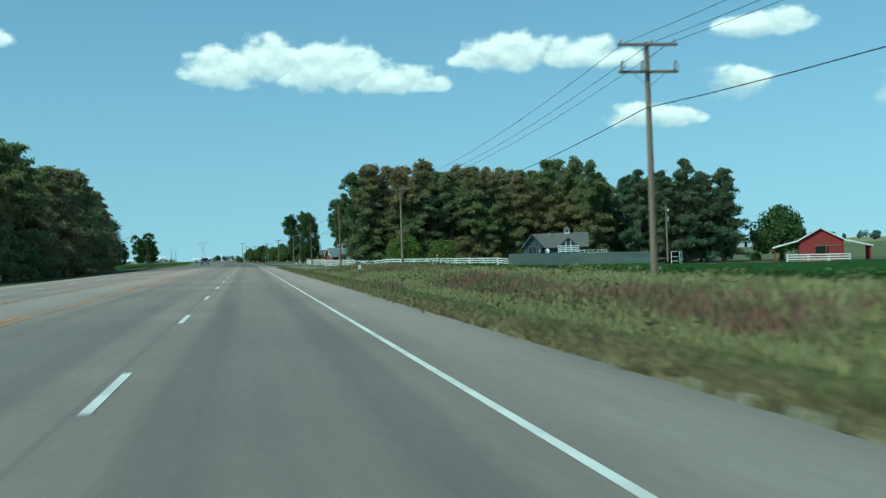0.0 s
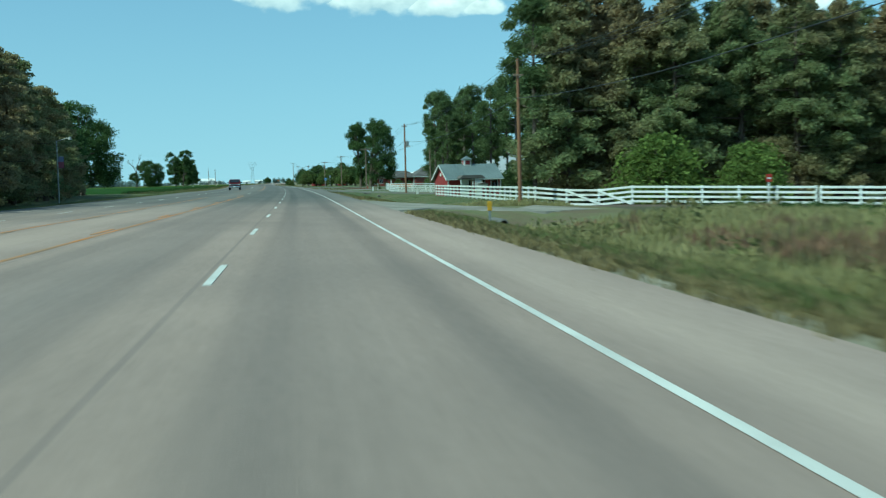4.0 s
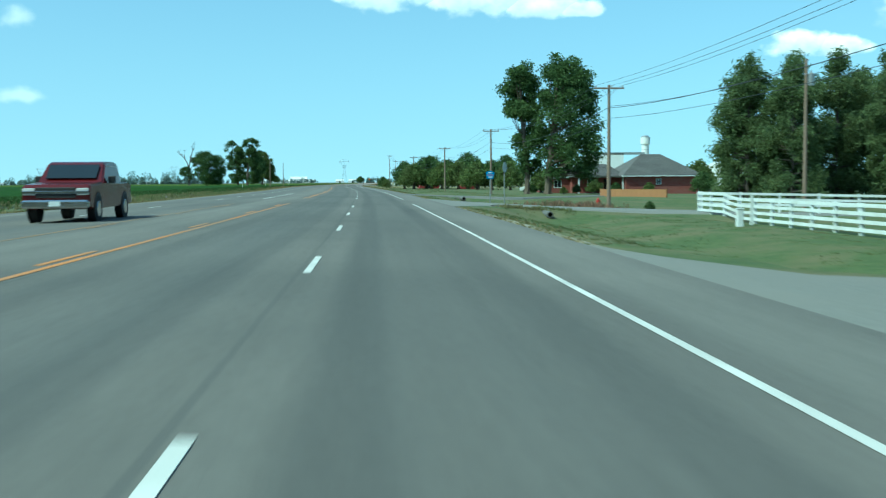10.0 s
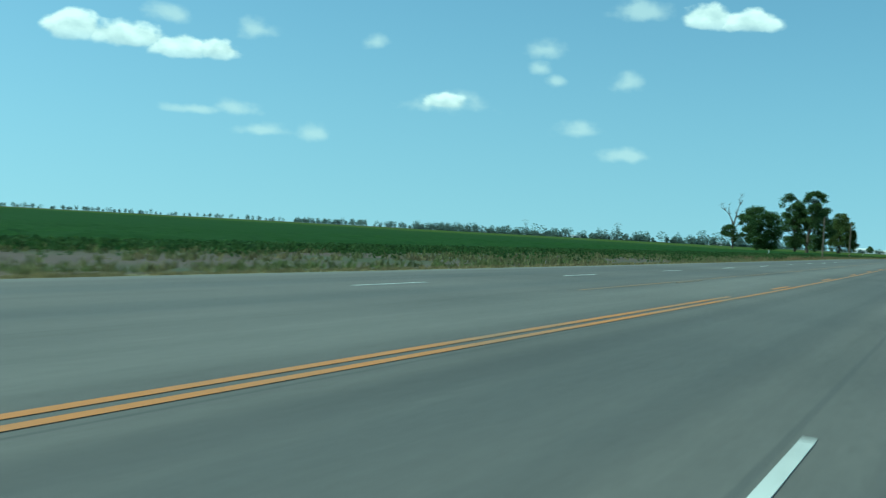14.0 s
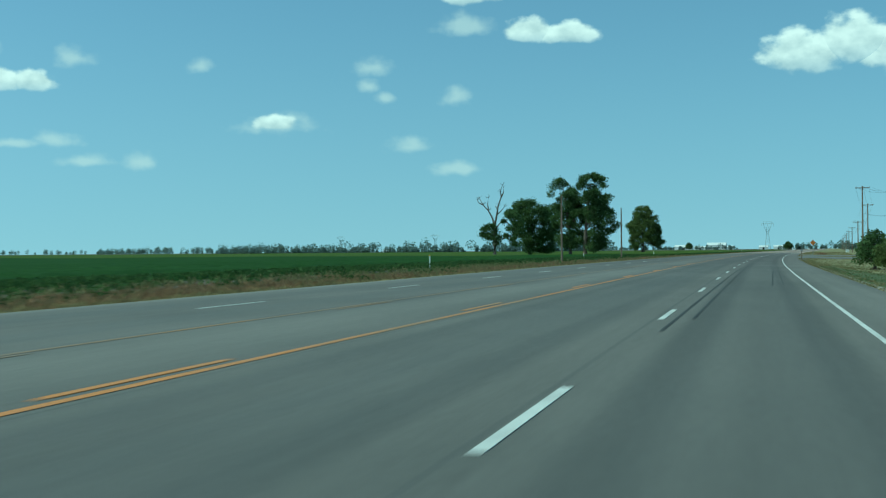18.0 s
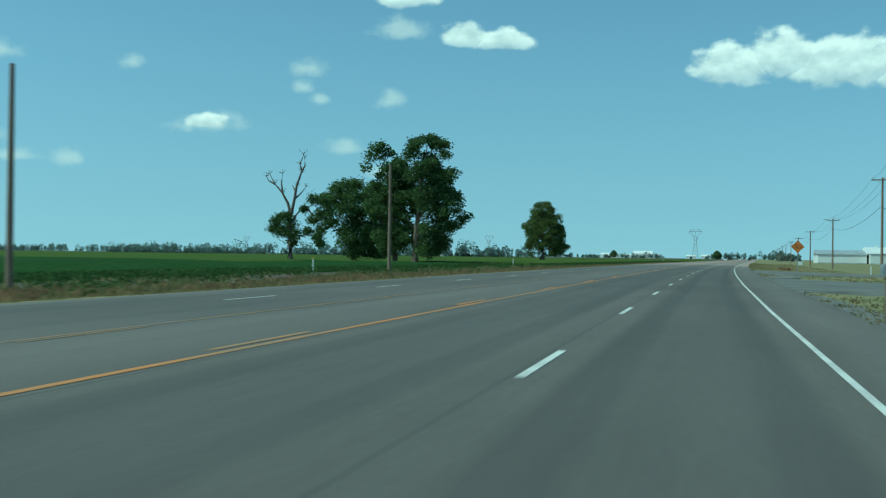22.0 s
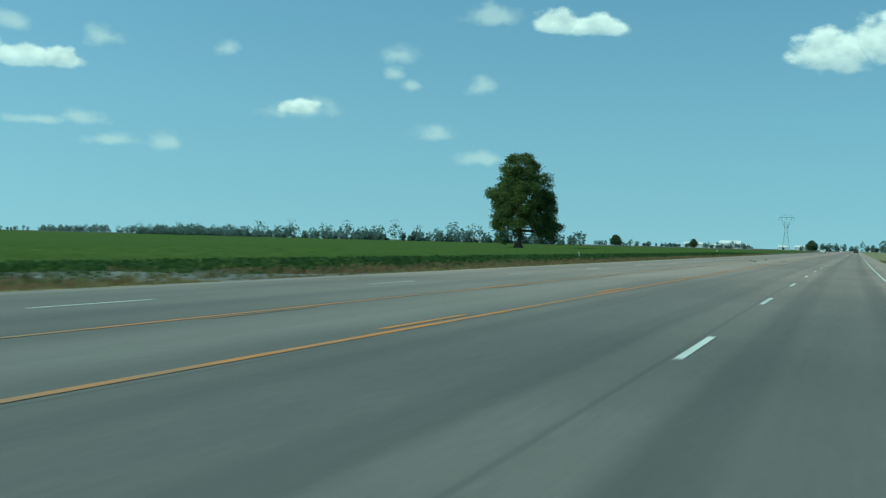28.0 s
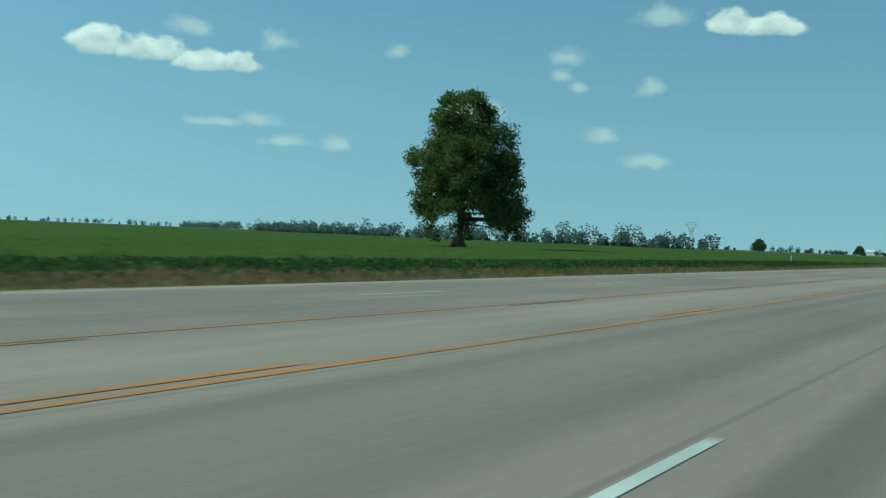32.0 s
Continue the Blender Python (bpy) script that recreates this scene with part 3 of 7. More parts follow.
# ---------------------------------------------------------------- ground
# near and far side of each drive where it leaves the road, and how far it has drifted along the road at offsets
DRIVES = [(246.3, 253.6, (8, 17, 42), (0, 4.4, 9)), (269.6, 278.6, (7, 17, 40), (0, 2, 4.3)), (157, 168, (11, 17, 24), (0, 9, 12)), (325.8, 337.6, (5, 24, 80), (0, 0, 1)), (370, 376, (16, 34, 60), (0, 30, 60)), (631, 655, (5, 20, 60), (0, 0, 4)), (685, 704, (5, 20, 60), (0, 1, 3))]


def ground_z(u, y):
    """Height of the ground beside the road; it banks up to the drives that cross the ditch."""
    if left_edge(y) - 0.3 < u < 4.9:
        return road_z(u) - 0.14
    z = bare_z(u, y)
    if 5 < u < 40:
        for y0, y1, at, drift in DRIVES:
            yy = y - float(np.interp(u, at, drift))
            flare = max(0.0, 9.0 - u) * 3.0
            far = max(y0 - 1.2 - flare - yy, yy - y1 - 1.2 - flare, 0.0)
            if far == 0.0:
                z = np.interp(u, [4.9, 12, 17, 40], [-0.01, -0.37, -0.58, -0.86]) - 0.035
            elif far < 8:
                z = max(z, np.interp(u, [4.9, 12, 17, 40], [-0.01, -0.37, -0.58, -0.86]) - 0.02 - far * 0.22)
    return float(z + tilt(u))


def bare_z(u, y):
    if u >= 0:
        a = np.interp(u, [0, 4.9, 5.6, 7.5, 9.5, 11, 14, 17, 20, 26, 40, 75, 200], [-0.06, -0.06, -0.03, -0.42, -0.85, -0.85, -0.3, -0.12, -0.4, -0.75, -1.1, -1.4, -1.8])
        b = np.interp(u, [0, 4.9, 5.6, 7.5, 9.5, 11.5, 14, 17, 20, 26, 40, 75, 200], [-0.06, -0.06, -0.03, -0.40, -0.98, -1.05, -0.72, -0.62, -0.9, -0.97, -1.12, -1.4, -1.7])
        c = np.interp(u, [0, 4.9, 5.6, 7.5, 9.5, 11, 14, 17, 20, 26, 200], [-0.06, -0.06, -0.03, -0.3, -0.62, -0.62, -0.42, -0.38, -0.35, -0.35, -0.6])
        d = np.interp(u, [0, 4.9, 5.6, 7.5, 9.5, 11, 14, 17, 20, 26, 200], [-0.06, -0.06, -0.03, -0.1, -0.16, -0.16, -0.12, -0.12, -0.12, -0.2, -0.5])
        s1, s2, s3 = smooth(130, 175, y), smooth(335, 380, y), smooth(560, 620, y)
        z = a + (b - a) * s1
        z = z + (c - z) * s2
        return float(z + (d - z) * s3)
    l = left_edge(y)
    return float(np.interp(-u, [0, -l - 0.1, -l + 0.5, -l + 2.5, -l + 6, -l + 14, 400], [-0.12, -0.12, -0.09, -0.24, -0.40, -0.45, -0.3]))


def ground():
    us = sorted({*[-3000, -1800, -1100, -700, -420, -260, -170, -120, -90, -70, -56, -46, -38, -32, -28, -25, -22.5, -20, -18.5, -17.3, -16.4, -15.7, -15.1, -14.6, -14.2, -13.8, -13.0, -10.5],
                 *[-8, -4, 0, 3, 4.8, 5.3, 5.9, 6.6, 7.5, 8.5, 9.5, 10.5, 11.5, 12.7, 14, 15.5, 17, 18.5, 20, 22.5, 26, 32, 40, 52, 70, 95, 130, 190, 300, 480, 800, 1400, 3000]})
    ys = [-900, -400, -150, -60] + list(np.arange(-20, 140, 6.0)) + list(np.arange(140, 400, 2.5)) + list(np.arange(400, 900, 6.0)) + [930, 970, 1020, 1080, 1150, 1250, 1400, 1600, 1900, 2300, 2900, 3600, 4700]
    verts, faces, mats = [], [], []
    rng = random.Random(3)
    for y in ys:
        for u in us:
            wob = 0.05 * noise.noise((u * 0.35, y * 0.35, 0)) if (u > 6 or u < -13) and abs(u) < 60 else 0
            if u > 6 and ground_z(u, y) > bare_z(u, y) + tilt(u) + 0.02:
                wob *= 0.15
            verts.append((xc(y) + u, y, ground_z(u, y) + wob))
    w = len(us)
    for j in range(len(ys) - 1):
        for i in range(w - 1):
            faces.append((j * w + i, j * w + i + 1, (j + 1) * w + i + 1, (j + 1) * w + i))
            u, y = (us[i] + us[i + 1]) / 2, (ys[j] + ys[j + 1]) / 2
            if u > 0:
                k = 0 if y < 188 and u < 21 else 3 if y < 188 and u < 140 else 1 if y < 560 else 2
                if 4.8 < u < 5.6 and y < 560:
                    k = 4
            else:
                k = 1 if y < 372 and u > -70 else (2 if u > left_edge(y) - 2.6 else 3)
            mats.append(k)
    ob = raw("ground", verts, faces, VERGE)
    for m in (LAWN, DRY, SOIL, EDGE_DIRT):
        ob.data.materials.append(m)
    ob.data.polygons.foreach_set("material_index", mats)
    ob.data.polygons.foreach_set("use_smooth", [True] * len(mats))
    tagged(ob, "flat farmland ground with rough verge, mown lawn and bare soil", "ground", kind="structure")


ground()


# ---------------------------------------------------------------- road
def strip(name, u0, u1, y0, y1, z, material, parent=None, label="", step=6.0, thick=0.0, edge=None, uv=False):
    """A band between two offsets that follows the road."""
    n = max(2, int((y1 - y0) / step) + 1)
    verts, faces, st = [], [], []
    for i in range(n):
        y = y0 + (y1 - y0) * i / (n - 1)
        a = edge(y) if edge else u0
        for u in (a, u1):
            verts.append((xc(y) + u, y, z + road_z(u)))
            st.append((u, y))
    for i in range(n - 1):
        faces.append((2 * i, 2 * i + 1, 2 * i + 3, 2 * i + 2))
    if thick:
        b = len(verts)
        verts += [(x, y, zz - thick) for x, y, zz in verts]
        st += st
        for i in range(n - 1):
            faces += [(2 * i + b, 2 * i + 2 + b, 2 * i + 3 + b, 2 * i + 1 + b), (2 * i, 2 * i + 2, 2 * i + 2 + b, 2 * i + b), (2 * i + 1, 2 * i + 1 + b, 2 * i + 3 + b, 2 * i + 3)]
        faces += [(0, b, b + 1, 1), (2 * n - 2, 2 * n - 1, 2 * n - 1 + b, 2 * n - 2 + b)]
    ob = raw(name, verts, faces, material, parent, label)
    if uv:
        layer = ob.data.uv_layers.new(name="road")
        for loop in ob.data.loops:
            layer.data[loop.index].uv = st[loop.vertex_index]
    return ob


def pavement():
    """The crowned road: one sheet with its edges turned down."""
    verts, faces, st = [], [], []
    ys = np.arange(-60, 1000, 3.0).tolist() + np.arange(1000, 4400, 25.0).tolist()
    for y in ys:
        l = left_edge(y)
        for u, dz in ((l, -0.3), (l, 0), (-9.3, 0), (CROWN, 0), (0.0, 0), (EDGE_R, 0), (EDGE_R, -0.3)):
            verts.append((xc(y) + u, y, road_z(u) + dz))
            st.append((u, y))
    for i in range(len(ys) - 1):
        for k in range(6):
            a = 7 * i + k
            faces.append((a, a + 1, a + 8, a + 7))
    ob = raw("road", verts, faces, ASPHALT)
    layer = ob.data.uv_layers.new(name="road")
    for loop in ob.data.loops:
        layer.data[loop.index].uv = st[loop.vertex_index]
    return ob


road = pavement()
tagged(road, "grey asphalt five-lane highway with worn painted lines", "road", kind="structure")

strip("edge_line", 3.06, 3.148, -60, 322, 0.005, WHITE_LINE, road, "white edge line", 3.0)
strip("edge_line", 3.06, 3.148, 336.5, 1800, 0.005, WHITE_LINE, road, "white edge line", 3.0)
for y0, y1 in ((-60, 199), (246, 321), (338, 1800)):
    strip("centre_line", -3.42, -3.31, y0, y1, 0.005, YELLOW_LINE, road, "solid orange-yellow line", 3.0)
    strip("centre_line", -6.28, -6.17, y0 if y0 != 338 else 392, min(y1, 750), 0.005, FADED_LINE if y0 != -60 else YELLOW_LINE, road, "solid faded orange line", 3.0)
strip("centre_line", -6.28, -6.17, 750, 1800, 0.005, YELLOW_LINE, road, "solid orange-yellow line", 3.0)
strip("centre_line", -3.64, -3.53, 338, 394, 0.005, YELLOW_LINE, road, "second line of the solid double line", 3.0)
strip("turn_lane_line", -6.32, -6.17, 338, 371, 0.005, WHITE_LINE, road, "solid white turn-lane line", 3.0)
strip("turn_lane_line", -3.74, -3.62, 217.6, 227.4, 0.005, WHITE_LINE, road, "short white turn-lane line", 3.0)


def bulb():
    """The rounded end of the painted turn lane."""
    verts, faces = [], []
    for r0, r1 in ((0.62, 0.73), (0.86, 0.97)):
        base = len(verts)
        for k in range(15):
            t = math.pi * k / 14
            for r in (r0, r1):
                verts.append((xc(199) - 4.4 + r * 1.05 * math.cos(t), 199 + 3.4 * r * math.sin(t), road_z(CROWN + 0.4) + 0.006))
        for k in range(14):
            faces.append((base + 2 * k, base + 2 * k + 1, base + 2 * k + 3, base + 2 * k + 2))
    raw("centre_line", verts, faces, YELLOW_LINE, road, "rounded end of the painted turn lane")


bulb()


def dashes(u, first, n0, n1, width, material, label, skip=()):
    me = None
    for n in range(n0, n1):
        y = first + LANE * n
        if any(a < y + 1.5 < b for a, b in skip):
            continue
        if me is None:
            me = bpy.data.meshes.new("lane_dash")
            bm = boxes((-width / 2, 0, 0.0, width / 2, 3.05, 0.006), bevel=0.0)
            bm.to_mesh(me)
            bm.free()
            me.materials.append(material)
        ob = new("lane_dash", me)
        ob.matrix_basis = pose(xc(y) + u, y, road_z(u) + 0.001, 0, 1.146 if u > CROWN else -1.146, heading(y + 1.5))
        ob.parent = road
        if n == n0:
            ob["label"] = label


dashes(0.0, 8.85, -3, 130, 0.095, WHITE_LINE, "white lane dash", ((322, 331),))
dashes(-9.55, 10.6, -3, 110, 0.10, WHITE_LINE, "white lane dash", ((322, 337),))
dashes(-3.58, 9.6, -3, 90, 0.10, YELLOW_LINE, "orange-yellow dash", ((198, 246), (318, 396)))
dashes(-6.02, 9.6, -3, 90, 0.10, FADED_LINE, "orange-yellow dash", ((198, 246), (318, 396)))


def skid(u0, y0, u1, y1, w):
    verts, faces = [], []
    for i in range(13):
        t = i / 12
        y, u = y0 + (y1 - y0) * t, u0 + (u1 - u0) * t
        for k in (-1.0, -0.33, -0.3, 0.3, 0.33, 1.0):
            verts.append((xc(y) + u + w * 0.5 * k, y, road_z(u + w * 0.5 * k) + 0.004))
    for i in range(12):
        for k in (0, 2, 4):
            a = 6 * i + k
            faces.append((a, a + 1, a + 7, a + 6))
    raw("tyre_mark", verts, faces, RUBBER_MARK, road, "dark double tyre skid mark")


for args in ((0.22, 494, 0.40, 546, 0.06), (0.50, 497, 0.72, 562, 0.05), (1.94, 515, 2.2, 540, 0.05), (2.3, 516, 2.48, 541, 0.035), (1.62, 252, 1.5, 258, 0.04)):
    skid(*args)


# ---------------------------------------------------------------- drives and side roads
def slab(name, pts, material, label, category, lift=0.012, rows=8):
    """A paved or gravel drive: a quad strip (left and right points in turn) laid on the ground, bent over the verge."""
    bm = bmesh.new()
    prev = None
    for a, b in pts:
        line = []
        for k in range(rows + 1):
            t = k / rows
            u, y = a[0] + (b[0] - a[0]) * t, a[1] + (b[1] - a[1]) * t
            z = a[2] + (b[2] - a[2]) * t + (tilt(u) if u > 0 else 0.0)
            if abs(u - 4.9) < 0.05:
                z = road_z(4.9) - 0.016
            out = (-0.9 if k == 0 else 0.9 if k == rows else 0.0) * (1 if b[1] > a[1] else -1)
            line.append((bm.verts.new((xc(y) + u, y, z + lift)), bm.verts.new((xc(y) + u, y + out, z + lift - 0.34))))
        if prev:
            for k in range(rows):
                bm.faces.new((prev[k][0], prev[k + 1][0], line[k + 1][0], line[k][0]))
            bm.faces.new((prev[0][0], line[0][0], line[0][1], prev[0][1]))
            bm.faces.new((prev[rows][0], prev[rows][1], line[rows][1], line[rows][0]))
        prev = line
    bmesh.ops.recalc_face_normals(bm, faces=bm.faces)
    return tagged(part(name, bm, material), label, category, kind="structure")


slab("driveway", [((4.9, 240, -0.01), (4.9, 263, -0.01)), ((5.4, 243, -0.04), (5.4, 256, -0.04)), ((6.5, 245, -0.10), (6.5, 253.9, -0.10)), ((8, 246.5, -0.17), (8, 253.2, -0.17)), ((12, 248, -0.37), (12, 254.5, -0.37)), ((17, 251, -0.57), (17, 257.5, -0.57)), ((39, 255.4, -0.84), (39, 261.4, -0.84)), ((44, 256.5, -1.12), (44, 262.5, -1.12))],
     OLD_ASPHALT, "worn asphalt drive over a ditch culvert", "driveway")
slab("driveway", [((4.9, 263.5, -0.01), (4.9, 285, -0.01)), ((5.6, 267.5, -0.05), (5.6, 281, -0.05)), ((7, 269.6, -0.12), (7, 278.3, -0.12)), ((12, 271.3, -0.37), (12, 279, -0.37)), ((17, 272, -0.57), (17, 279.8, -0.57)), ((40, 275, -0.85), (40, 281.5, -0.85))],
     PALE_ASPHALT, "pale worn drive beside a ditch culvert", "driveway")
slab("driveway", [((4.9, 150, -0.01), (4.9, 174, -0.01)), ((7, 156, -0.1), (7, 168, -0.1)), ((13, 159, -0.45), (13, 166, -0.45)), ((17.5, 168, -0.6), (16.5, 178, -0.6)), ((24, 171, -0.85), (22, 179, -0.85))],
     GRAVEL, "pale gravel drive beside a white gate", "driveway")
slab("side_road", [((4.9, 319, -0.01), (4.9, 345, -0.01)), ((7.5, 325.4, -0.16), (7.5, 338.5, -0.16)), ((13, 327.2, -0.40), (13, 336, -0.40)), ((24, 328, -0.65), (24, 334.8, -0.65)), ((39, 329, -0.84), (39, 335.4, -0.84)), ((46, 329.5, -1.12), (46, 335.7, -1.12)), ((80, 331, -1.38), (80, 337, -1.38)), ((200, 335, -1.66), (200, 341, -1.66))],
     PALE_ASPHALT, "pale grey asphalt side road with gravel edges", "side road")
slab("driveway", [((4.9, 367, -0.01), (4.9, 379, -0.01)), ((8, 370, -0.15), (8, 376, -0.15)), ((16, 370.5, -0.32), (16, 375.5, -0.32)), ((34, 400, -0.33), (34, 406, -0.33))],
     OLD_ASPHALT, "worn grey house drive across the lawn", "driveway")
slab("driveway", [((4.9, 628.5, -0.01), (4.9, 662, -0.01)), ((7, 631, -0.03), (7, 656, -0.03)), ((14, 634, -0.08), (14, 652, -0.08)), ((60, 640, -0.15), (60, 656, -0.15))],
     OLD_ASPHALT, "wide pale asphalt yard entrance", "driveway")
slab("driveway", [((4.9, 682.5, -0.01), (4.9, 714, -0.01)), ((6.5, 685, -0.03), (6.5, 706, -0.03)), ((12, 686.5, -0.08), (12, 703.5, -0.08)), ((60, 690, -0.15), (60, 705, -0.15))],
     OLD_ASPHALT, "wide grey asphalt yard entrance beside dry grass", "driveway")
slab("gravel_island", [((4.9, 657, -0.01), (4.9, 683, -0.01)), ((5.9, 659.5, -0.02), (5.9, 682, -0.02)), ((7.0, 662, -0.05), (7.0, 681, -0.05)), ((7.9, 668, -0.08), (7.9, 680.5, -0.08))],
     RUBBLE, "pale gravel and weeds between two entrances", "gravel")
slab("pull_off", [((4.9, 598, -0.01), (4.9, 629, -0.01)), ((5.3, 602, -0.03), (5.3, 625, -0.03)), ((5.75, 607, -0.05), (5.75, 616, -0.05))],
     OLD_ASPHALT, "thin gravel shoulder patch beside a mailbox", "shoulder")
slab("driveway", [((-13.7, 782, -0.06), (-13.7, 766, -0.06)), ((-15.0, 779, -0.14), (-15.0, 769, -0.14)), ((-20, 777, -0.30), (-20, 770.5, -0.30)), ((-26, 777, -0.36), (-26, 772, -0.36)), ((-33, 778.5, -0.38), (-33, 774, -0.38))],
     OLD_ASPHALT, "pale gravel field entrance between weeds", "driveway")


# ---------------------------------------------------------------- crops
def canopy(name, u0, u1, y0, y1, top, du, dy, seed, label, material):
    """A closed soybean canopy, bumpy along its rows, with a ragged skirt at its edges."""
    rng = random.Random(seed)
    nu, ny = int(abs(u1 - u0) / du) + 1, int((y1 - y0) / dy) + 1
    verts, faces = [], []
    for j in range(ny):
        y = y0 + (y1 - y0) * j / (ny - 1)
        for i in range(nu):
            u = u0 + (u1 - u0) * i / (nu - 1)
            rim = i in (0, nu - 1) or j in (0, ny - 1)
            grow = min(1.0, 0.45 + 0.12 * min(i * du, (nu - 1 - i) * du, j * dy, (ny - 1 - j) * dy))
            g = ground_z(u, y)
            bumpy = 0.16 * noise.noise((u * 0.9, y * 0.9, seed)) + 0.10 * noise.noise((u * 0.12, y * 0.12, seed)) + rng.uniform(-0.05, 0.05)
            verts.append((xc(y) + u + rng.uniform(-0.2, 0.2) * du, y + rng.uniform(-0.2, 0.2) * dy, g - 0.05 if rim else g + (top + bumpy) * grow))
    for j in range(ny - 1):
        for i in range(nu - 1):
            faces.append((j * nu + i, j * nu + i + 1, (j + 1) * nu + i + 1, (j + 1) * nu + i))
    return tagged(raw(name, verts, faces, material), label, "crop", kind="stuff")


canopy("soybean_field", -31.5, -62, 352, 745, 0.50, 0.9, 1.1, 1, "dense dark green soybean crop in rows", CROP)
canopy("soybean_field", -60, -900, 350, 747, 0.50, 14, 10, 2, "dense dark green soybean crop in rows", CROP)
canopy("soybean_field", -25.8, -62, 753, 1010, 0.50, 0.9, 1.1, 1, "yellow-green soybean crop beyond a field entrance", YOUNG_CROP)
canopy("soybean_field", -60, -900, 752, 1500, 0.50, 14, 10, 2, "yellow-green soybean crop beyond a field entrance", YOUNG_CROP)
canopy("soybean_field", -25, -62, 1008, 1500, 0.50, 3.0, 5.0, 3, "yellow-green soybean crop beyond a field entrance", YOUNG_CROP)
canopy("soybean_field", 19.5, 60, 6, 150, 0.42, 0.8, 0.9, 4, "dense dark green soybean crop in rows", CROP)
canopy("soybean_field", 58, 150, 4, 137, 0.42, 3, 3, 5, "dense dark green soybean crop in rows", CROP)


def blades(name, spots, material, height, width, per, lean, seed, label, category):
    """Tufts of tapering blades, all in one mesh."""
    rng = np.random.default_rng(seed)
    pts = np.repeat(np.array(spots, float), per, 0)
    n = len(pts)
    ang, tip = rng.uniform(0, 2 * np.pi, n), rng.uniform(0, 2 * np.pi, n)
    h = height * rng.uniform(0.45, 1.15, n) * np.repeat(rng.uniform(0.6, 1.2, len(spots)), per)
    base = pts[:, :3] + np.stack([rng.normal(0, 0.12, n), rng.normal(0, 0.12, n), -0.03 + 0 * h], 1)
    side = np.stack([np.cos(ang), np.sin(ang), 0 * ang], 1) * (width * rng.uniform(0.6, 1.2, n))[:, None]
    off = np.stack([np.cos(tip), np.sin(tip), 0 * tip], 1) * (h * lean * rng.uniform(0.2, 1, n))[:, None]
    mid = base + off * 0.35 + np.stack([0 * h, 0 * h, h * 0.6], 1)
    top = base + off + np.stack([0 * h, 0 * h, h], 1)
    v = np.stack([base - side * 0.5, base + side * 0.5, mid + side * 0.6, top, mid - side * 0.6], 1).reshape(-1, 3)
    f = np.arange(n)[:, None] * 5 + np.arange(5)[None]
    return tagged(raw(name, v.tolist(), f.tolist(), material), label, category, kind="stuff")


def scatter(n, u0, u1, y0, y1, seed, keep=None, power=1.0):
    rng = random.Random(seed)
    out = []
    while len(out) < n:
        u, y = u0 + (u1 - u0) * rng.random() ** power, rng.uniform(y0, y1)
        if keep and not keep(u, y, rng):
            n -= 1
            continue
        out.append((xc(y) + u, y, ground_z(u, y)))
    return out


def rusty(u, y, rng):
    return noise.noise((u * 0.22, y * 0.045, 7)) + 0.35 * noise.noise((u * 0.7, y * 0.2, 2)) + (0.07 if 11.2 < u < 14.2 else -0.5) > rng.uniform(-0.1, 0.25)


def off_drives(u, y, rng):
    return not (148 < y < 180 and u < 30 or 240 < y < 257.5 or 263.5 < y < 285 or 319 < y < 345 and u < 8 or 325.5 < y < 338 or 367 < y < 380 and u < 20 or 628 < y < 656 or 684 < y < 706)


blades("weeds", scatter(22000, 8.0, 17.5, 2, 186, 11, lambda u, y, r: rusty(u, y, r) and off_drives(u, y, r)), RUST_LEAF, 0.55, 0.05, 5, 0.4, 1, "tall rust-brown weeds in the roadside ditch", "weeds")
blades("low_grass", scatter(20000, 5.5, 12.0, 2, 186, 12, off_drives), GRASS_LEAF, 0.2, 0.045, 6, 0.7, 2, "low green verge grass beside the pavement", "grass")
blades("tall_grass", scatter(30000, 9.5, 19.8, 2, 186, 19, lambda u, y, r: not rusty(u, y, r) and off_drives(u, y, r)), PALE_GRASS_LEAF, 0.42, 0.05, 5, 0.5, 9, "tall pale yellow-green verge grass", "grass")
blades("dry_grass", scatter(14000, 5.1, 7.4, 2, 186, 13, off_drives, 1.2), STRAW_LEAF, 0.16, 0.04, 5, 0.8, 3, "dry straw-coloured grass along the pavement edge", "grass")
blades("dry_grass", scatter(2600, 4.97, 5.6, 178, 600, 25, off_drives, 1.4), STRAW_LEAF, 0.07, 0.04, 5, 0.8, 10, "dry straw-coloured grass along the pavement edge", "grass")
blades("lawn_grass", scatter(24000, 5.3, 19, 178, 600, 14, off_drives, 1.3), LAWN_LEAF, 0.06, 0.035, 7, 0.9, 4, "short mown roadside grass", "grass")
blades("dry_grass", scatter(6000, 5.0, 16, 560, 900, 15, off_drives, 1.6), STRAW_LEAF, 0.12, 0.05, 5, 0.8, 5, "short dry yellow grass", "grass")
blades("dry_grass", scatter(9000, -13.8, -16.2, 300, 1000, 16, None, 1.3), STRAW_LEAF, 0.15, 0.05, 5, 0.7, 6, "dry straw-coloured grass along the pavement edge", "grass")
blades("verge_weeds", scatter(17000, -16.0, -31.5, 330, 1000, 17, lambda u, y, r: noise.noise((u * 0.2, y * 0.05, 3)) > r.uniform(-0.3, 0.35) - (0.1 if u < -24 else 0.0)), GRASS_LEAF, 0.32, 0.08, 6, 0.6, 7, "patchy green weeds on bare soil at the field edge", "weeds")
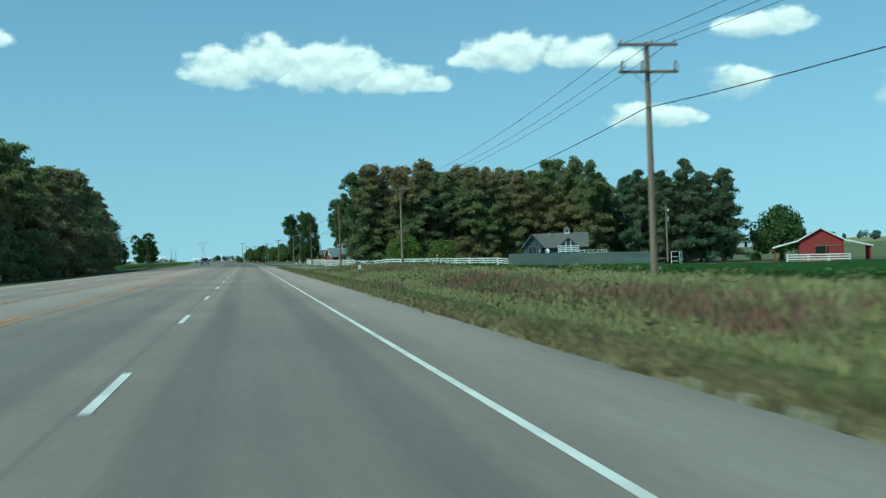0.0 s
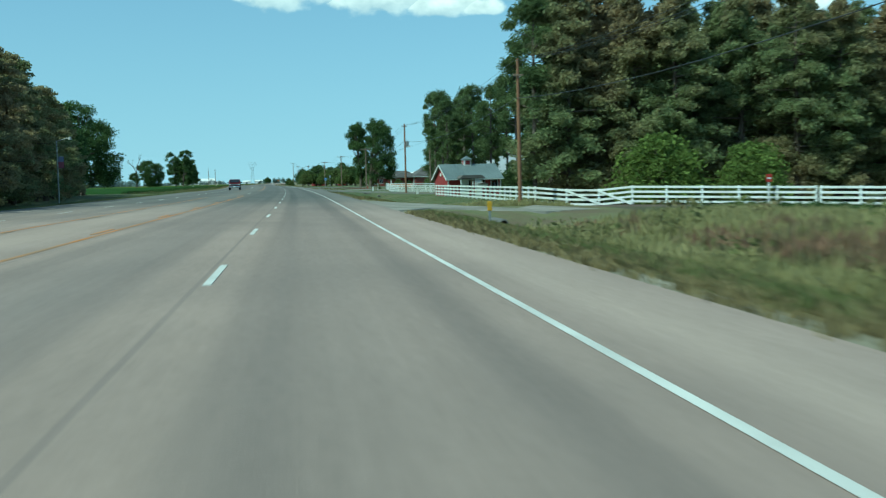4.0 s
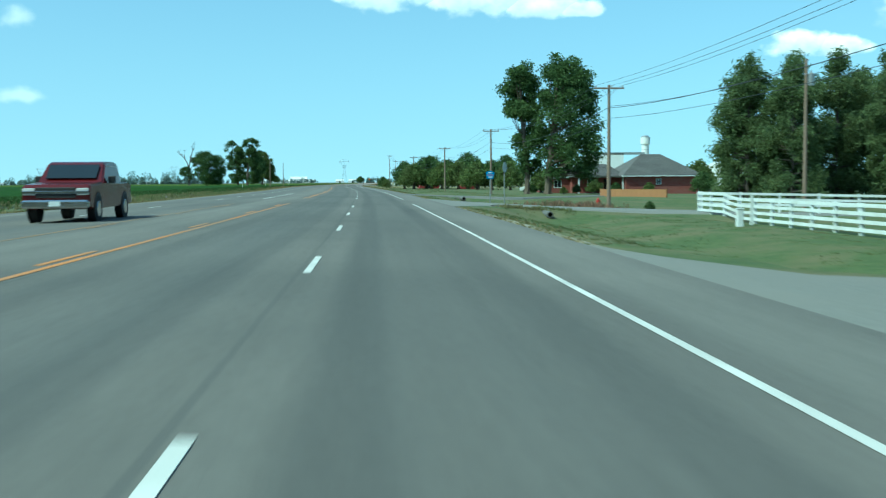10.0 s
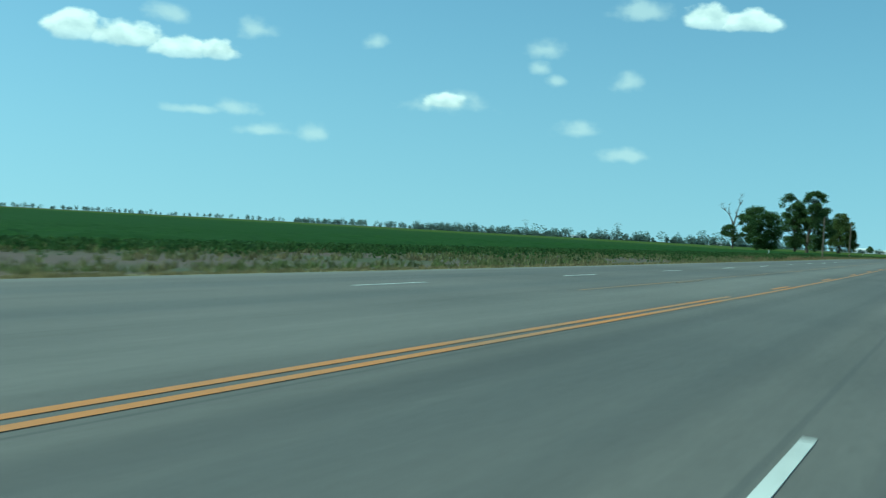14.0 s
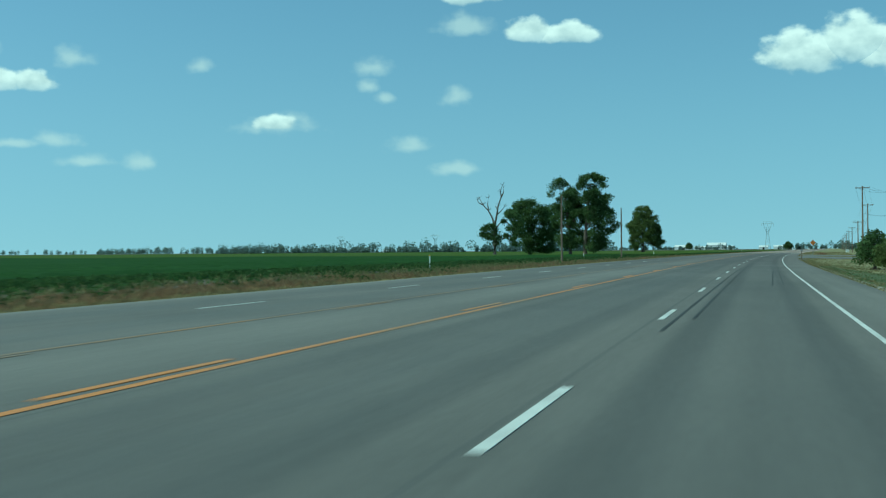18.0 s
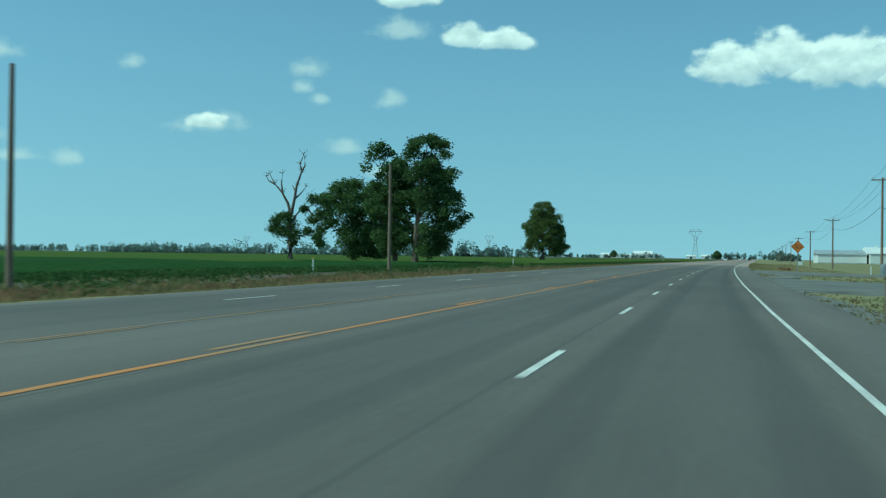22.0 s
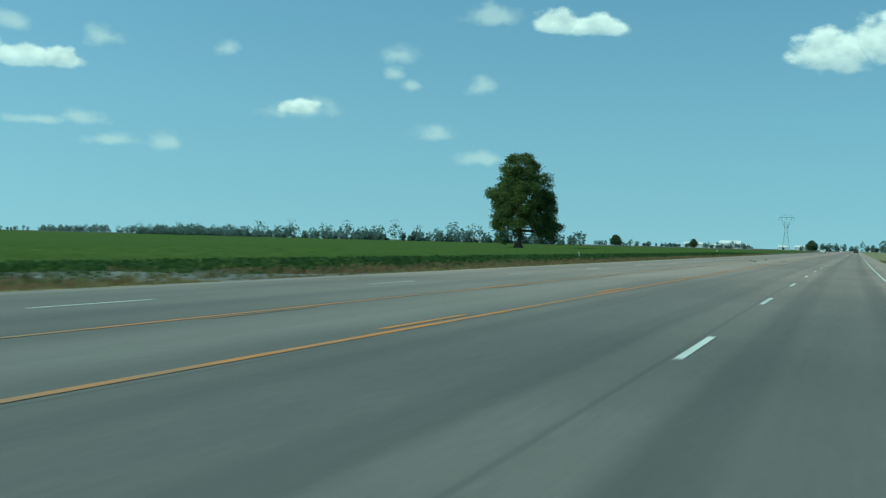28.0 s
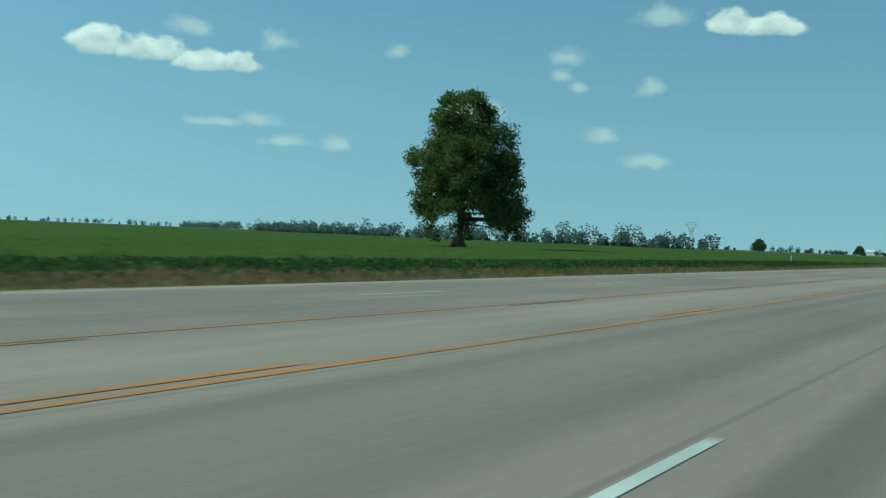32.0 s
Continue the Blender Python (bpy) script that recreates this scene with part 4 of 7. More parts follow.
blades("dry_weeds", scatter(19000, -15.3, -23.5, 500, 1000, 26, lambda u, y, r: not 766 < y < 782 and noise.noise((u * 0.2, y * 0.05, 9)) > r.uniform(-0.55, 0.15)), TAWNY_LEAF, 0.30, 0.06, 6, 0.7, 16, "dry tawny weeds on the field margin", "weeds")
blades("lawn_grass", scatter(7000, -16.6, -25, 60, 372, 18, None, 1.3), LAWN_LEAF, 0.08, 0.03, 7, 0.9, 8, "short mown roadside grass", "grass")


blades("weeds", scatter(800, 11.5, 19.0, 338.6, 352, 31, lambda u, y, r: noise.noise((u * 0.5, y * 0.35, 4)) > r.uniform(-0.25, 0.25) + abs(y - 345) * 0.04), RUST_LEAF, 0.5, 0.05, 6, 0.45, 21, "rust-brown dry weeds round a hydrant", "weeds")
blades("weeds", scatter(260, 8.0, 13.5, 324.2, 326.2, 32, lambda u, y, r: noise.noise((u * 0.5, y * 0.5, 6)) > r.uniform(-0.2, 0.3)), GRASS_LEAF, 0.2, 0.05, 6, 0.5, 22, "green weeds round a culvert mouth", "weeds")


def leaf_cloud(name, spots, size, height, spread, per, material, seed, label, category):
    """Low leafy plants, all in one mesh."""
    rng = np.random.default_rng(seed)
    c = np.repeat(np.array(spots, float), per, 0)
    n = len(c)
    c = c + np.stack([rng.normal(0, spread, n), rng.normal(0, spread, n), height * rng.uniform(0.05, 1, n) ** 0.7], 1)
    return tagged(raw(name, *cards(c, size, rng), material), label, category, kind="stuff")


def cards(c, size, rng, up=0.35, long=1.0, out=None):
    """Kite-shaped leaves, one at each point; out: the way that each one faces, roughly."""
    n = len(c)
    d = rng.normal(0, 1, (n, 3))
    d /= np.linalg.norm(d, axis=1, keepdims=True)
    k = rng.normal(0, 1, (n, 3))
    k[:, 2] += up
    if out is not None:
        face = out * 1.5 + rng.normal(0, 0.75, (n, 3))
        face[:, 2] += 0.45
        k = np.cross(face, d)
        d = np.cross(k, face)
        d /= np.linalg.norm(d, axis=1, keepdims=True) + 1e-9
    e = np.cross(d, k)
    e /= np.linalg.norm(e, axis=1, keepdims=True) + 1e-9
    s = (size * rng.uniform(0.55, 1.25, n))[:, None]
    a, b = d * s * long, e * s * 0.55
    bend = np.cross(d, e) * s * rng.uniform(-0.25, 0.25, n)[:, None]
    v = np.stack([c - a, c + b + bend, c + a, c - b + bend], 1).reshape(-1, 3)
    f = np.arange(n)[:, None] * 4 + np.arange(4)[None]
    return v.tolist(), f.tolist()


leaf_cloud("soybean_plants", scatter(5200, -30.5, -34.0, 352, 745, 21) + scatter(2600, -24.8, -28.0, 753, 1000, 27), 0.10, 0.45, 0.2, 10, CROP_LEAF, 1, "leafy soybean plants at the field edge", "crop")
leaf_cloud("soybean_plants", scatter(2600, 18.6, 30, 8, 157, 22), 0.11, 0.66, 0.18, 9, CROP_LEAF, 2, "leafy soybean plants at the field edge", "crop")
leaf_cloud("verge_weeds", scatter(460, -24.5, -31.5, 340, 745, 23) + scatter(330, -18.5, -25.5, 760, 1000, 28) + scatter(70, -16, -24, 380, 745, 29), 0.11, 0.55, 0.42, 38, CROP_LEAF, 3, "bushy green weeds on the field margin", "weeds")
leaf_cloud("verge_weeds", scatter(90, 9, 18, 5, 180, 24, off_drives), 0.12, 0.7, 0.4, 40, GRASS_LEAF, 4, "bushy green weeds in the ditch", "weeds")


# ---------------------------------------------------------------- trees
def build_tree(name, bark, leaf, trunk, limbs, lobes, n, size, seed, label, flat=0.8, hollow=0.45, long=1.0, up=0.35, twigs=True, floor=12, every=1):
    """A tree at the origin: trunk polyline (x, y, z, r), limbs from trunk heights to lobes, and a crown of leaves round the lobes (x, y, z, r)."""
    rng = np.random.default_rng(seed)
    tree = root(name, 0, 0, 0, 0, label, "tree")
    verts, faces = [], []
    tube(verts, faces, [p[:3] for p in trunk], [p[3] for p in trunk], 8)
    flare = trunk[0]
    for k in range(5):
        t = 2 * math.pi * k / 5 + seed
        tube(verts, faces, [(flare[0], flare[1], flare[2] + flare[3] * 2.2), (flare[0] + math.cos(t) * flare[3] * 1.7, flare[1] + math.sin(t) * flare[3] * 1.7, flare[2] - 0.1)], [flare[3] * 0.5, flare[3] * 0.22], 5)
    part_name = "trunk"
    one = name == "pine_tree" or len(lobes) > 60  # many thin boughs grow straight out of the trunk
    if not one:
        tr = raw(part_name, verts, faces, bark, tree)
        tr.data.polygons.foreach_set("use_smooth", [True] * len(tr.data.polygons))
        verts, faces = [], []
    zs = [p[2] for p in trunk]
    for i, (x, y, z, r) in enumerate(lobes):
        if limbs is None or (i + 1) % every:
            continue
        h = min(max(z * limbs[0] + limbs[1], zs[0] + 0.5), zs[-1])
        bx, by, br = (float(np.interp(h, zs, [p[k] for p in trunk])) for k in (0, 1, 3))
        mx, my, mz = bx + (x - bx) * 0.55, by + (y - by) * 0.55, h + (z - h) * 0.35
        r0 = min(br * 0.55, 0.05 + r * 0.05)
        tube(verts, faces, [(bx, by, h), (mx, my, mz), (x, y, z)], [r0, r0 * 0.7, r0 * 0.3], 5)
        for _ in range(3 if twigs else 0):
            d = rng.normal(0, 1, 3)
            d /= np.linalg.norm(d)
            tube(verts, faces, [(x - (x - mx) * 0.3, y - (y - my) * 0.3, z - (z - mz) * 0.3), (x + d[0] * r * 0.8, y + d[1] * r * 0.8, z + d[2] * r * 0.6)], [r0 * 0.35, r0 * 0.1], 4)
    if verts:
        raw("trunk" if one else "limb", verts, faces, bark, tree)
    vol = np.array([r ** 1.7 for *_, r in lobes])
    counts = np.maximum(floor, (n * vol / vol.sum()).astype(int))
    pts, outs = [], []
    for (x, y, z, r), k in zip(lobes, counts):
        d = rng.normal(0, 1, (k, 3))
        d /= np.linalg.norm(d, axis=1, keepdims=True)
        rad = r * (hollow + (1.12 - hollow) * rng.random(k) ** 0.7)
        lump = 1 + 0.28 * np.sin(d[:, 0] * 5 + x * 3 + seed) * np.sin(d[:, 1] * 5 + y) * np.cos(d[:, 2] * 4 + z)
        p = d * (rad * lump)[:, None]
        p[:, 2] *= flat
        p += rng.normal(0, (0.22 if r < 0.95 else 0.13) * r, (k, 3))
        pts.append(p + np.array([x, y, z]))
        outs.append(d)
    c = np.concatenate(pts)
    raw("crown", *cards(c, size, rng, up, long, np.concatenate(outs)), leaf, tree)
    return tree


def plant(tree, x, y, z, turn=0.0, s=1.0, sz=None):
    """Moves a tree to its place."""
    tree.matrix_basis = pose(x, y, z, 0, 0, turn)
    tree.scale = (s, s, sz or s)
    return tree


def plant_copy(tree, x, y, z, turn=0.0, s=1.0, sz=None):
    return plant(copy_thing(tree, pose(x, y, z)), x, y, z, turn, s, sz)


def ring_lobes(rng, levels):
    """levels: z, ring radius, lobe radius, count."""
    out = []
    for z, ring, r, k in levels:
        t0 = rng.uniform(0, 6.3)
        for i in range(k):
            t = t0 + 2 * math.pi * i / k + rng.uniform(-0.25, 0.25)
            q = ring * rng.uniform(0.8, 1.15)
            out.append((q * math.cos(t), q * math.sin(t), z + rng.uniform(-0.5, 0.5), r * rng.uniform(0.8, 1.2)))
    return out


def cypress(seed, label, leaf=None):
    """Flat drooping boughs in whorls up a straight trunk."""
    rng = random.Random(seed)
    lob = []
    z = 1.5
    while z < 17.4:
        reach = 3.9 * (1 - (z / 19.4) ** 2.1) + 0.3
        for k in range(4 if z < 13 else 3):
            t, ln = rng.uniform(0, 6.3), reach * rng.uniform(0.62, 1.12)
            rise, droop = rng.uniform(0.1, 0.5), rng.uniform(0.3, 0.9)
            for f in (0.4, 0.7, 1.0):
                lob.append((ln * f * math.cos(t), ln * f * math.sin(t), z + ln * (rise * f - droop * 0.5 * f * f), (0.95 - 0.35 * f) * rng.uniform(0.75, 1.15) * (0.75 + 0.1 * reach)))
        z += rng.uniform(0.62, 0.95)
    lob += [(0, 0, 17.6, 0.6), (0.2, 0, 16.9, 0.7)]
    return build_tree("tree", BARK, leaf or LEAF_CYPRESS, [(0, 0, -0.3, 0.34), (0.05, 0, 6, 0.25), (-0.08, 0.05, 12, 0.14), (0, 0, 17.8, 0.04)], (0.98, 0.1), lob, 27000, 0.165, seed, label, flat=0.5, hollow=0.1, long=1.3, up=0.6, twigs=False, floor=40, every=3)


def pine(seed, label, h=17.0, bare=0.52):
    rng = random.Random(seed)
    bend = rng.uniform(-0.5, 0.5)
    lob = []
    z = h * bare
    while z < h - 0.6:
        f = (z - h * bare) / (h * (1 - bare))
        ring = (2.5 * math.sin(min(1, 0.25 + f * 0.8) * math.pi) ** 0.7 + 0.3) * rng.uniform(0.5, 1.1)
        lob += ring_lobes(rng, [(z, ring, rng.uniform(0.5, 0.95) * (1.0 if bare > 0.2 else 1.2), rng.randint(2, 3) if bare > 0.2 else rng.randint(3, 5))])
        z += rng.uniform(0.7, 1.15)
    lob.append((bend, 0, h, 0.8))
    if bare > 0.2:
        for _ in range(4):
            t, z = rng.uniform(0, 6.3), h * rng.uniform(0.24, bare)
            q = rng.uniform(0.5, 1.7)
            lob.append((q * math.cos(t), q * math.sin(t), z, rng.uniform(0.35, 0.6)))
    return build_tree("pine_tree", PINE_BARK, LEAF_PINE, [(0, 0, -0.3, 0.21), (bend * 0.3, 0.05, h * 0.4, 0.16), (bend * 0.8, -0.05, h * 0.75, 0.10), (bend, 0, h, 0.03)], (0.95, -0.3), lob, 9500 if bare > 0.2 else 18000, 0.10, seed, label, flat=0.8 if bare > 0.2 else 0.9, hollow=0.0, long=2.6, up=0.8)


def oak(seed, label, h=13.0, w=6.5, leaf=None, n=14000, low=2.0, size=0.24):
    rng = random.Random(seed)
    lv = [(low + 1.0, w * 0.62, w * 0.26, 7), (low + h * 0.25, w * 0.70, w * 0.30, 8), (low + h * 0.44, w * 0.6, w * 0.30, 7), (low + h * 0.6, w * 0.4, w * 0.28, 5), (low + h * 0.72, w * 0.15, w * 0.26, 3)]
    return build_tree("tree", BARK, leaf or LEAF_BROAD, [(0, 0, -0.3, 0.4), (0.1, 0, low, 0.33), (0, 0.1, h * 0.55, 0.2), (0, 0, h * 0.85, 0.06)], (0.55, 0.4), ring_lobes(rng, lv), n, size, seed, label, hollow=0.35)


CY = [cypress(s, "tall rust-tinged cypress in a dense grove") for s in (1, 2, 3, 4)] + [cypress(s, "dense blue-green cedar at the grove's edge", LEAF_CEDAR) for s in (13, 14)]
PI = [pine(s, "tall pine with a bare straight trunk" if b > 0.2 else "dense conifer with boughs almost to the ground", h, b) for s, h, b in ((5, 16.5, 0.5), (6, 17.5, 0.58), (7, 15.5, 0.45), (17, 14.0, 0.12), (18, 12.5, 0.1))]
OK_ = [oak(8, "dark green broad-crowned roadside tree", 13.0, 6.0), oak(9, "dark green broad-crowned roadside tree", 12.0, 6.6), oak(10, "dense rounded dark green tree", 10.5, 5.2)]


def clumps(profile, depth, n, r, seed, gaps=0.22):
    """Leaf clumps that fill a crown's outline: rows of height, left and right reach."""
    rng = random.Random(seed)
    zs, ls, rs = ([row[i] for row in profile] for i in range(3))
    wide = max(b - a for a, b in zip(ls, rs)) / 2
    out = []
    while len(out) < n:
        z = rng.uniform(zs[0], zs[-1])
        a, b = float(np.interp(z, zs, ls)), float(np.interp(z, zs, rs))
        half, mid = (b - a) / 2, (a + b) / 2
        if rng.random() > half / wide + 0.1:
            continue
        t, q = rng.uniform(0, 2 * math.pi), rng.random() ** 0.3
        rr = r * rng.uniform(0.6, 1.25) * min(1.0, 0.4 + half / 4)
        x, y = mid + max(half - 0.3 * rr, 0.1) * q * math.cos(t), depth * max(half - 0.3 * rr, 0.1) * q * math.sin(t)
        if q > 0.45 and noise.noise((x * 0.33 + seed, y * 0.33, z * 0.36)) < -gaps:
            continue
        out.append((x, y, z, rr))
    return out


def grove():
    rng = random.Random(5)
    used, spots = [False] * 6, []
    # dense cypress grove behind the white fence
    rows = [(y, x0, x1) for y, x0, x1 in ((191, 22, 42), (186, 60, 88), (197, 24, 88), (204, 26, 88), (212, 30, 86), (221, 34, 84))]
    for y, x0, x1 in rows:
        x = x0
        while x < x1:
            spots.append((x + rng.uniform(-1, 1), y + rng.uniform(-2, 2)))
            x += rng.uniform(3.7, 5.0)
    spots += [(44, 190), (49, 190), (54, 190.5), (58.5, 189), (66.5, 178), (70, 176.5), (73.5, 175.5), (76.8, 175), (79.6, 174.5)]
    for i, (x, y) in enumerate(spots):
        if x + 1.6 > 0.468 * y:
            continue
        k = 4 + i % 2 if x > 63 and y < 200 else i % 4
        s = rng.uniform(0.95, 1.07) * (0.88 if x > 62 else 1.0)
        f = plant if not used[k] else plant_copy
        used[k] = True
        f(CY[k], x, y, ground_z(x - xc(y), y), rng.uniform(0, 360), s, s * rng.uniform(0.95, 1.06))["group"] = "grove trees"


def pines():
    rng = random.Random(6)
    used = [False] * 5
    spots = [(25.2, 302.5), (26.2, 299.2), (27.9, 300.0), (29.4, 298.6), (27.0, 306), (28.3, 296), (29.2, 293.5), (30, 289.6), (32, 289.4),
             (33.6, 288), (34.9, 285), (31.5, 281), (25.3, 287), (38, 283), (41, 281), (37, 271), (33, 267), (40, 262), (49, 275),
             (44, 258), (36, 257), (47, 284), (55, 280), (40.5, 289), (44.5, 292), (33.6, 368), (36.6, 364), (34.6, 373), (38.6, 369), (40.5, 376), (44, 372), (47, 365), (50, 380), (47.5, 376.5), (52, 374), (57, 371), (55, 384), (62, 378), (66, 372)]
    spots += [(19.6, 192.5), (21.8, 196.5)]  # at the grove's edge
    for i, (x, y) in enumerate(spots):
        k = i % 3 if y < 345 or x > 51 else 3 + i % 2
        s = rng.uniform(0.88, 1.08)
        f = plant if not used[k] else plant_copy
        used[k] = True
        f(PI[k], x, y, ground_z(x - xc(y), y), rng.uniform(0, 360), s * (1.02 if k > 2 else 1.0), s * (0.9 if y < 200 else 1.0))["group"] = "pines"


def left_trees():
    """A dense belt of conifers along the far side of the road, and broad trees at its end."""
    rng = random.Random(7)
    y, spots = 110.0, []
    while y < 300:
        front = float(np.interp(y, [110, 118, 163, 200, 250, 300], [-27, -26, -24, -25.5, -31.5, -38]))
        spots += [(front + rng.uniform(-1, 1), y), (front - 7.5 + rng.uniform(-1.5, 1.5), y + 3.5)]
        y += rng.uniform(6.2, 8.2)
    for i, (x, y) in enumerate(spots):
        s = rng.uniform(0.78, 0.92) * (1.0 if y < 240 else 0.92)
        t = plant_copy(CY[i % 4], x, y, ground_z(x - xc(y), y), rng.uniform(0, 360), s * 1.25, s)
        tagged(t, "tall rust-tinged conifer in a dense roadside belt", "tree", "roadside trees")
    for i, (x, y) in enumerate([(-40.5, 300), (-44, 312), (-52, 322)]):
        s = rng.uniform(1.15, 1.25)
        plant(OK_[i % 3], x, y, ground_z(x - xc(y), y), rng.uniform(0, 360), s, s * 1.1)["group"] = "roadside trees"
    end = build_tree("tree", BARK, LEAF_BROAD, [(0, 0, -0.4, 0.62), (0.1, 0, 2.4, 0.5), (0.3, 0, 8, 0.36), (-0.2, 0, 16.5, 0.06)], (0.7, 0.8),
                     clumps([(2.2, -6.5, 6.0), (3.6, -7.5, 7.4), (5.6, -8.2, 7.2), (7.6, -8.6, 7.8), (10.0, -8.4, 7.4), (12.4, -8.0, 6.4), (14.4, -7.2, 5.2), (16.2, -5.6, 3.8), (17.8, -2.4, 1.8)], 0.9, 230, 1.2, 71, 0.2), 46000, 0.2, 71, "large dark green tree with layered boughs at the belt's end", hollow=0.25, floor=50, twigs=False, every=3)
    plant(end, -41.9, 334.5, ground_z(-41.9 - xc(334.5), 334.5), 15)["group"] = "roadside trees"


grove(), pines(), left_trees()

# the rounded shrubs in front of the grove
shrub = build_tree("shrub", BARK, LEAF_BUSH, [(0, 0, -0.2, 0.12), (0, 0, 1.6, 0.08)], (0.3, 0.2), ring_lobes(random.Random(3), [(1.2, 2.2, 1.1, 8), (2.6, 1.9, 1.15, 7), (3.9, 1.1, 1.1, 5), (4.6, 0.2, 0.9, 2)]), 5200, 0.2, 12, "rounded bright green shrub in front of dark trees", hollow=0.5)
dusk_shrub = copy_thing(shrub, pose(46, 252, -0.9 + down(46, 252)))
for child in dusk_shrub.children:
    if child.name.startswith("crown"):
        child.data = child.data.copy()
        child.data.materials[0] = LEAF_BROAD
tagged(dusk_shrub, "dark green rounded yard shrub behind a white fence", "tree")
plant(shrub, 27.5, 184.5, -0.95 + down(27.5, 184.5), 0, 1.08, 1.0)
plant_copy(shrub, 33.2, 182.0, -1.0 + down(33.2, 182), 140, 0.86)
plant_copy(shrub, 27.2, 252, -0.9 + down(27.2, 252), 60, 0.55)
plant_copy(dusk_shrub, 88.8, 181.7, -2.4, 30, 0.30)
for x, y, s in ((29.5, 250, 0.75), (32.5, 252, 0.8), (35.5, 250.5, 0.85), (38.5, 253, 0.8), (42, 251, 0.9)):
    plant_copy(dusk_shrub, x, y, -0.9 + down(x, y), x * 37, s)

# the lone tree by the field: drooping skirts with gaps beside the trunk
lone = build_tree("tree", BARK, LEAF_LONE, [(0, 0, -0.4, 0.85), (0.15, 0, 1.2, 0.62), (0.25, 0, 3.4, 0.52), (-0.1, 0.1, 9, 0.34), (0, 0, 17.5, 0.06)], (0.62, 1.6),
                  [c for c in clumps([(3.4, -5.2, 9.2), (5.0, -6.1, 9.8), (6.3, -6.2, 9.8), (8.2, -6.7, 8.3), (10.0, -6.5, 8.0), (11.9, -7.1, 7.8), (13.4, -5.4, 7.7), (15.7, -4.2, 7.0), (17.6, -4.1, 4.9), (19.2, -3.1, 3.4), (20.4, -1.8, 1.6)], 0.95, 300, 1.25, 21, 0.34) if not (1.0 < c[0] < 3.8 and c[2] < 5.7) and not (-2.6 < c[0] < -0.9 and c[2] < 5.0)]
                  + [(-4.6, 0.5, 2.6, 0.9), (-4.0, -0.6, 1.6, 0.7), (-3.2, -1.2, 2.4, 0.8), (-3.0, 0.6, 1.2, 0.6), (7.6, 0.3, 2.8, 1.0), (7.9, -0.5, 1.8, 0.6), (6.6, 0.8, 2.6, 0.9), (5.4, 0.2, 1.5, 0.6), (5.0, -0.9, 3.2, 0.9), (0.9, 1.0, 2.4, 0.8), (1.4, -0.8, 1.6, 0.6), (-0.8, 2.2, 2.6, 0.8)],
                  68000, 0.2, 21, "large lone dark green tree with drooping lower boughs", flat=0.8, hollow=0.25, floor=60, twigs=False, every=4)
plant(lone, -84.2, 978, -0.15, 22)

# the big group by the road
big = build_tree("tree", BARK, LEAF_BROAD, [(0, 0, -0.4, 0.55), (0.1, 0, 4, 0.42), (0.6, 0.2, 10, 0.3), (1.6, 0, 19, 0.06)], (0.68, 0.2),
                 clumps([(1.6, 0.2, 3.6), (2.8, -1.4, 4.8), (4.5, -1.9, 5.7), (6.4, -2.2, 6.9), (7.9, -2.3, 7.6), (10.0, -2.4, 6.5), (13.2, -2.4, 6.0), (15.9, -2.2, 5.2), (17.8, -1.8, 4.8), (19.2, -1.0, 4.2), (20.4, 0.8, 2.8)], 0.9, 150, 1.15, 31, 0.2)
                 + [(1.9, 0, 20.2, 0.8), (4.4, 0.2, 19.2, 0.8), (7.8, 0.2, 7.7, 0.7), (7.2, -0.3, 7.2, 0.8)], 34000, 0.2, 31, "tall dark green tree with a ragged lobed crown", hollow=0.25, floor=50, twigs=False, every=3)
plant(big, -64.8, 757, -0.1, 20, 1.12, 1.0)
tall = build_tree("tree", BARK, LEAF_BROAD, [(0, 0, -0.4, 0.45), (0, 0, 4, 0.34), (-0.6, 0, 10, 0.22), (-1.6, 0, 18, 0.05)], (0.68, 0.2),
                  clumps([(2.0, -2.4, 2.4), (5.0, -3.2, 3.2), (8.0, -3.9, 3.4), (11.0, -4.3, 3.2), (14.6, -4.8, 2.8), (16.6, -4.7, 2.0), (18.4, -4.4, 0.4), (19.6, -2.6, -1.0)], 0.9, 105, 1.1, 32, 0.2), 25000, 0.2, 32, "tall narrow dark green tree beside a larger one", hollow=0.25, floor=50, twigs=False, every=3)
plant(tall, -69.2, 760, -0.1, 20, 1.15, 1.0)
low = build_tree("tree", BARK, LEAF_BROAD, [(0, 0, -0.4, 0.45), (0, 0, 2.6, 0.38), (-0.3, 0, 8, 0.25), (-0.8, 0, 15, 0.05)], (0.55, 0.3),
                 clumps([(1.4, -2.0, 6.2), (3.0, -3.0, 7.2), (5.0, -3.8, 7.9), (8.6, -5.0, 8.4), (11.6, -5.9, 8.0), (13.6, -6.0, 6.6), (15.0, -4.2, 4.4), (16.0, -2.2, 1.8)], 0.75, 170, 1.3, 33, 0.25), 34000, 0.22, 33, "broad dense dark green tree behind a dead snag", hollow=0.25, floor=50, twigs=False, every=3)
plant(low, -88.6, 793, -0.2, 20, 1.15, 0.97)

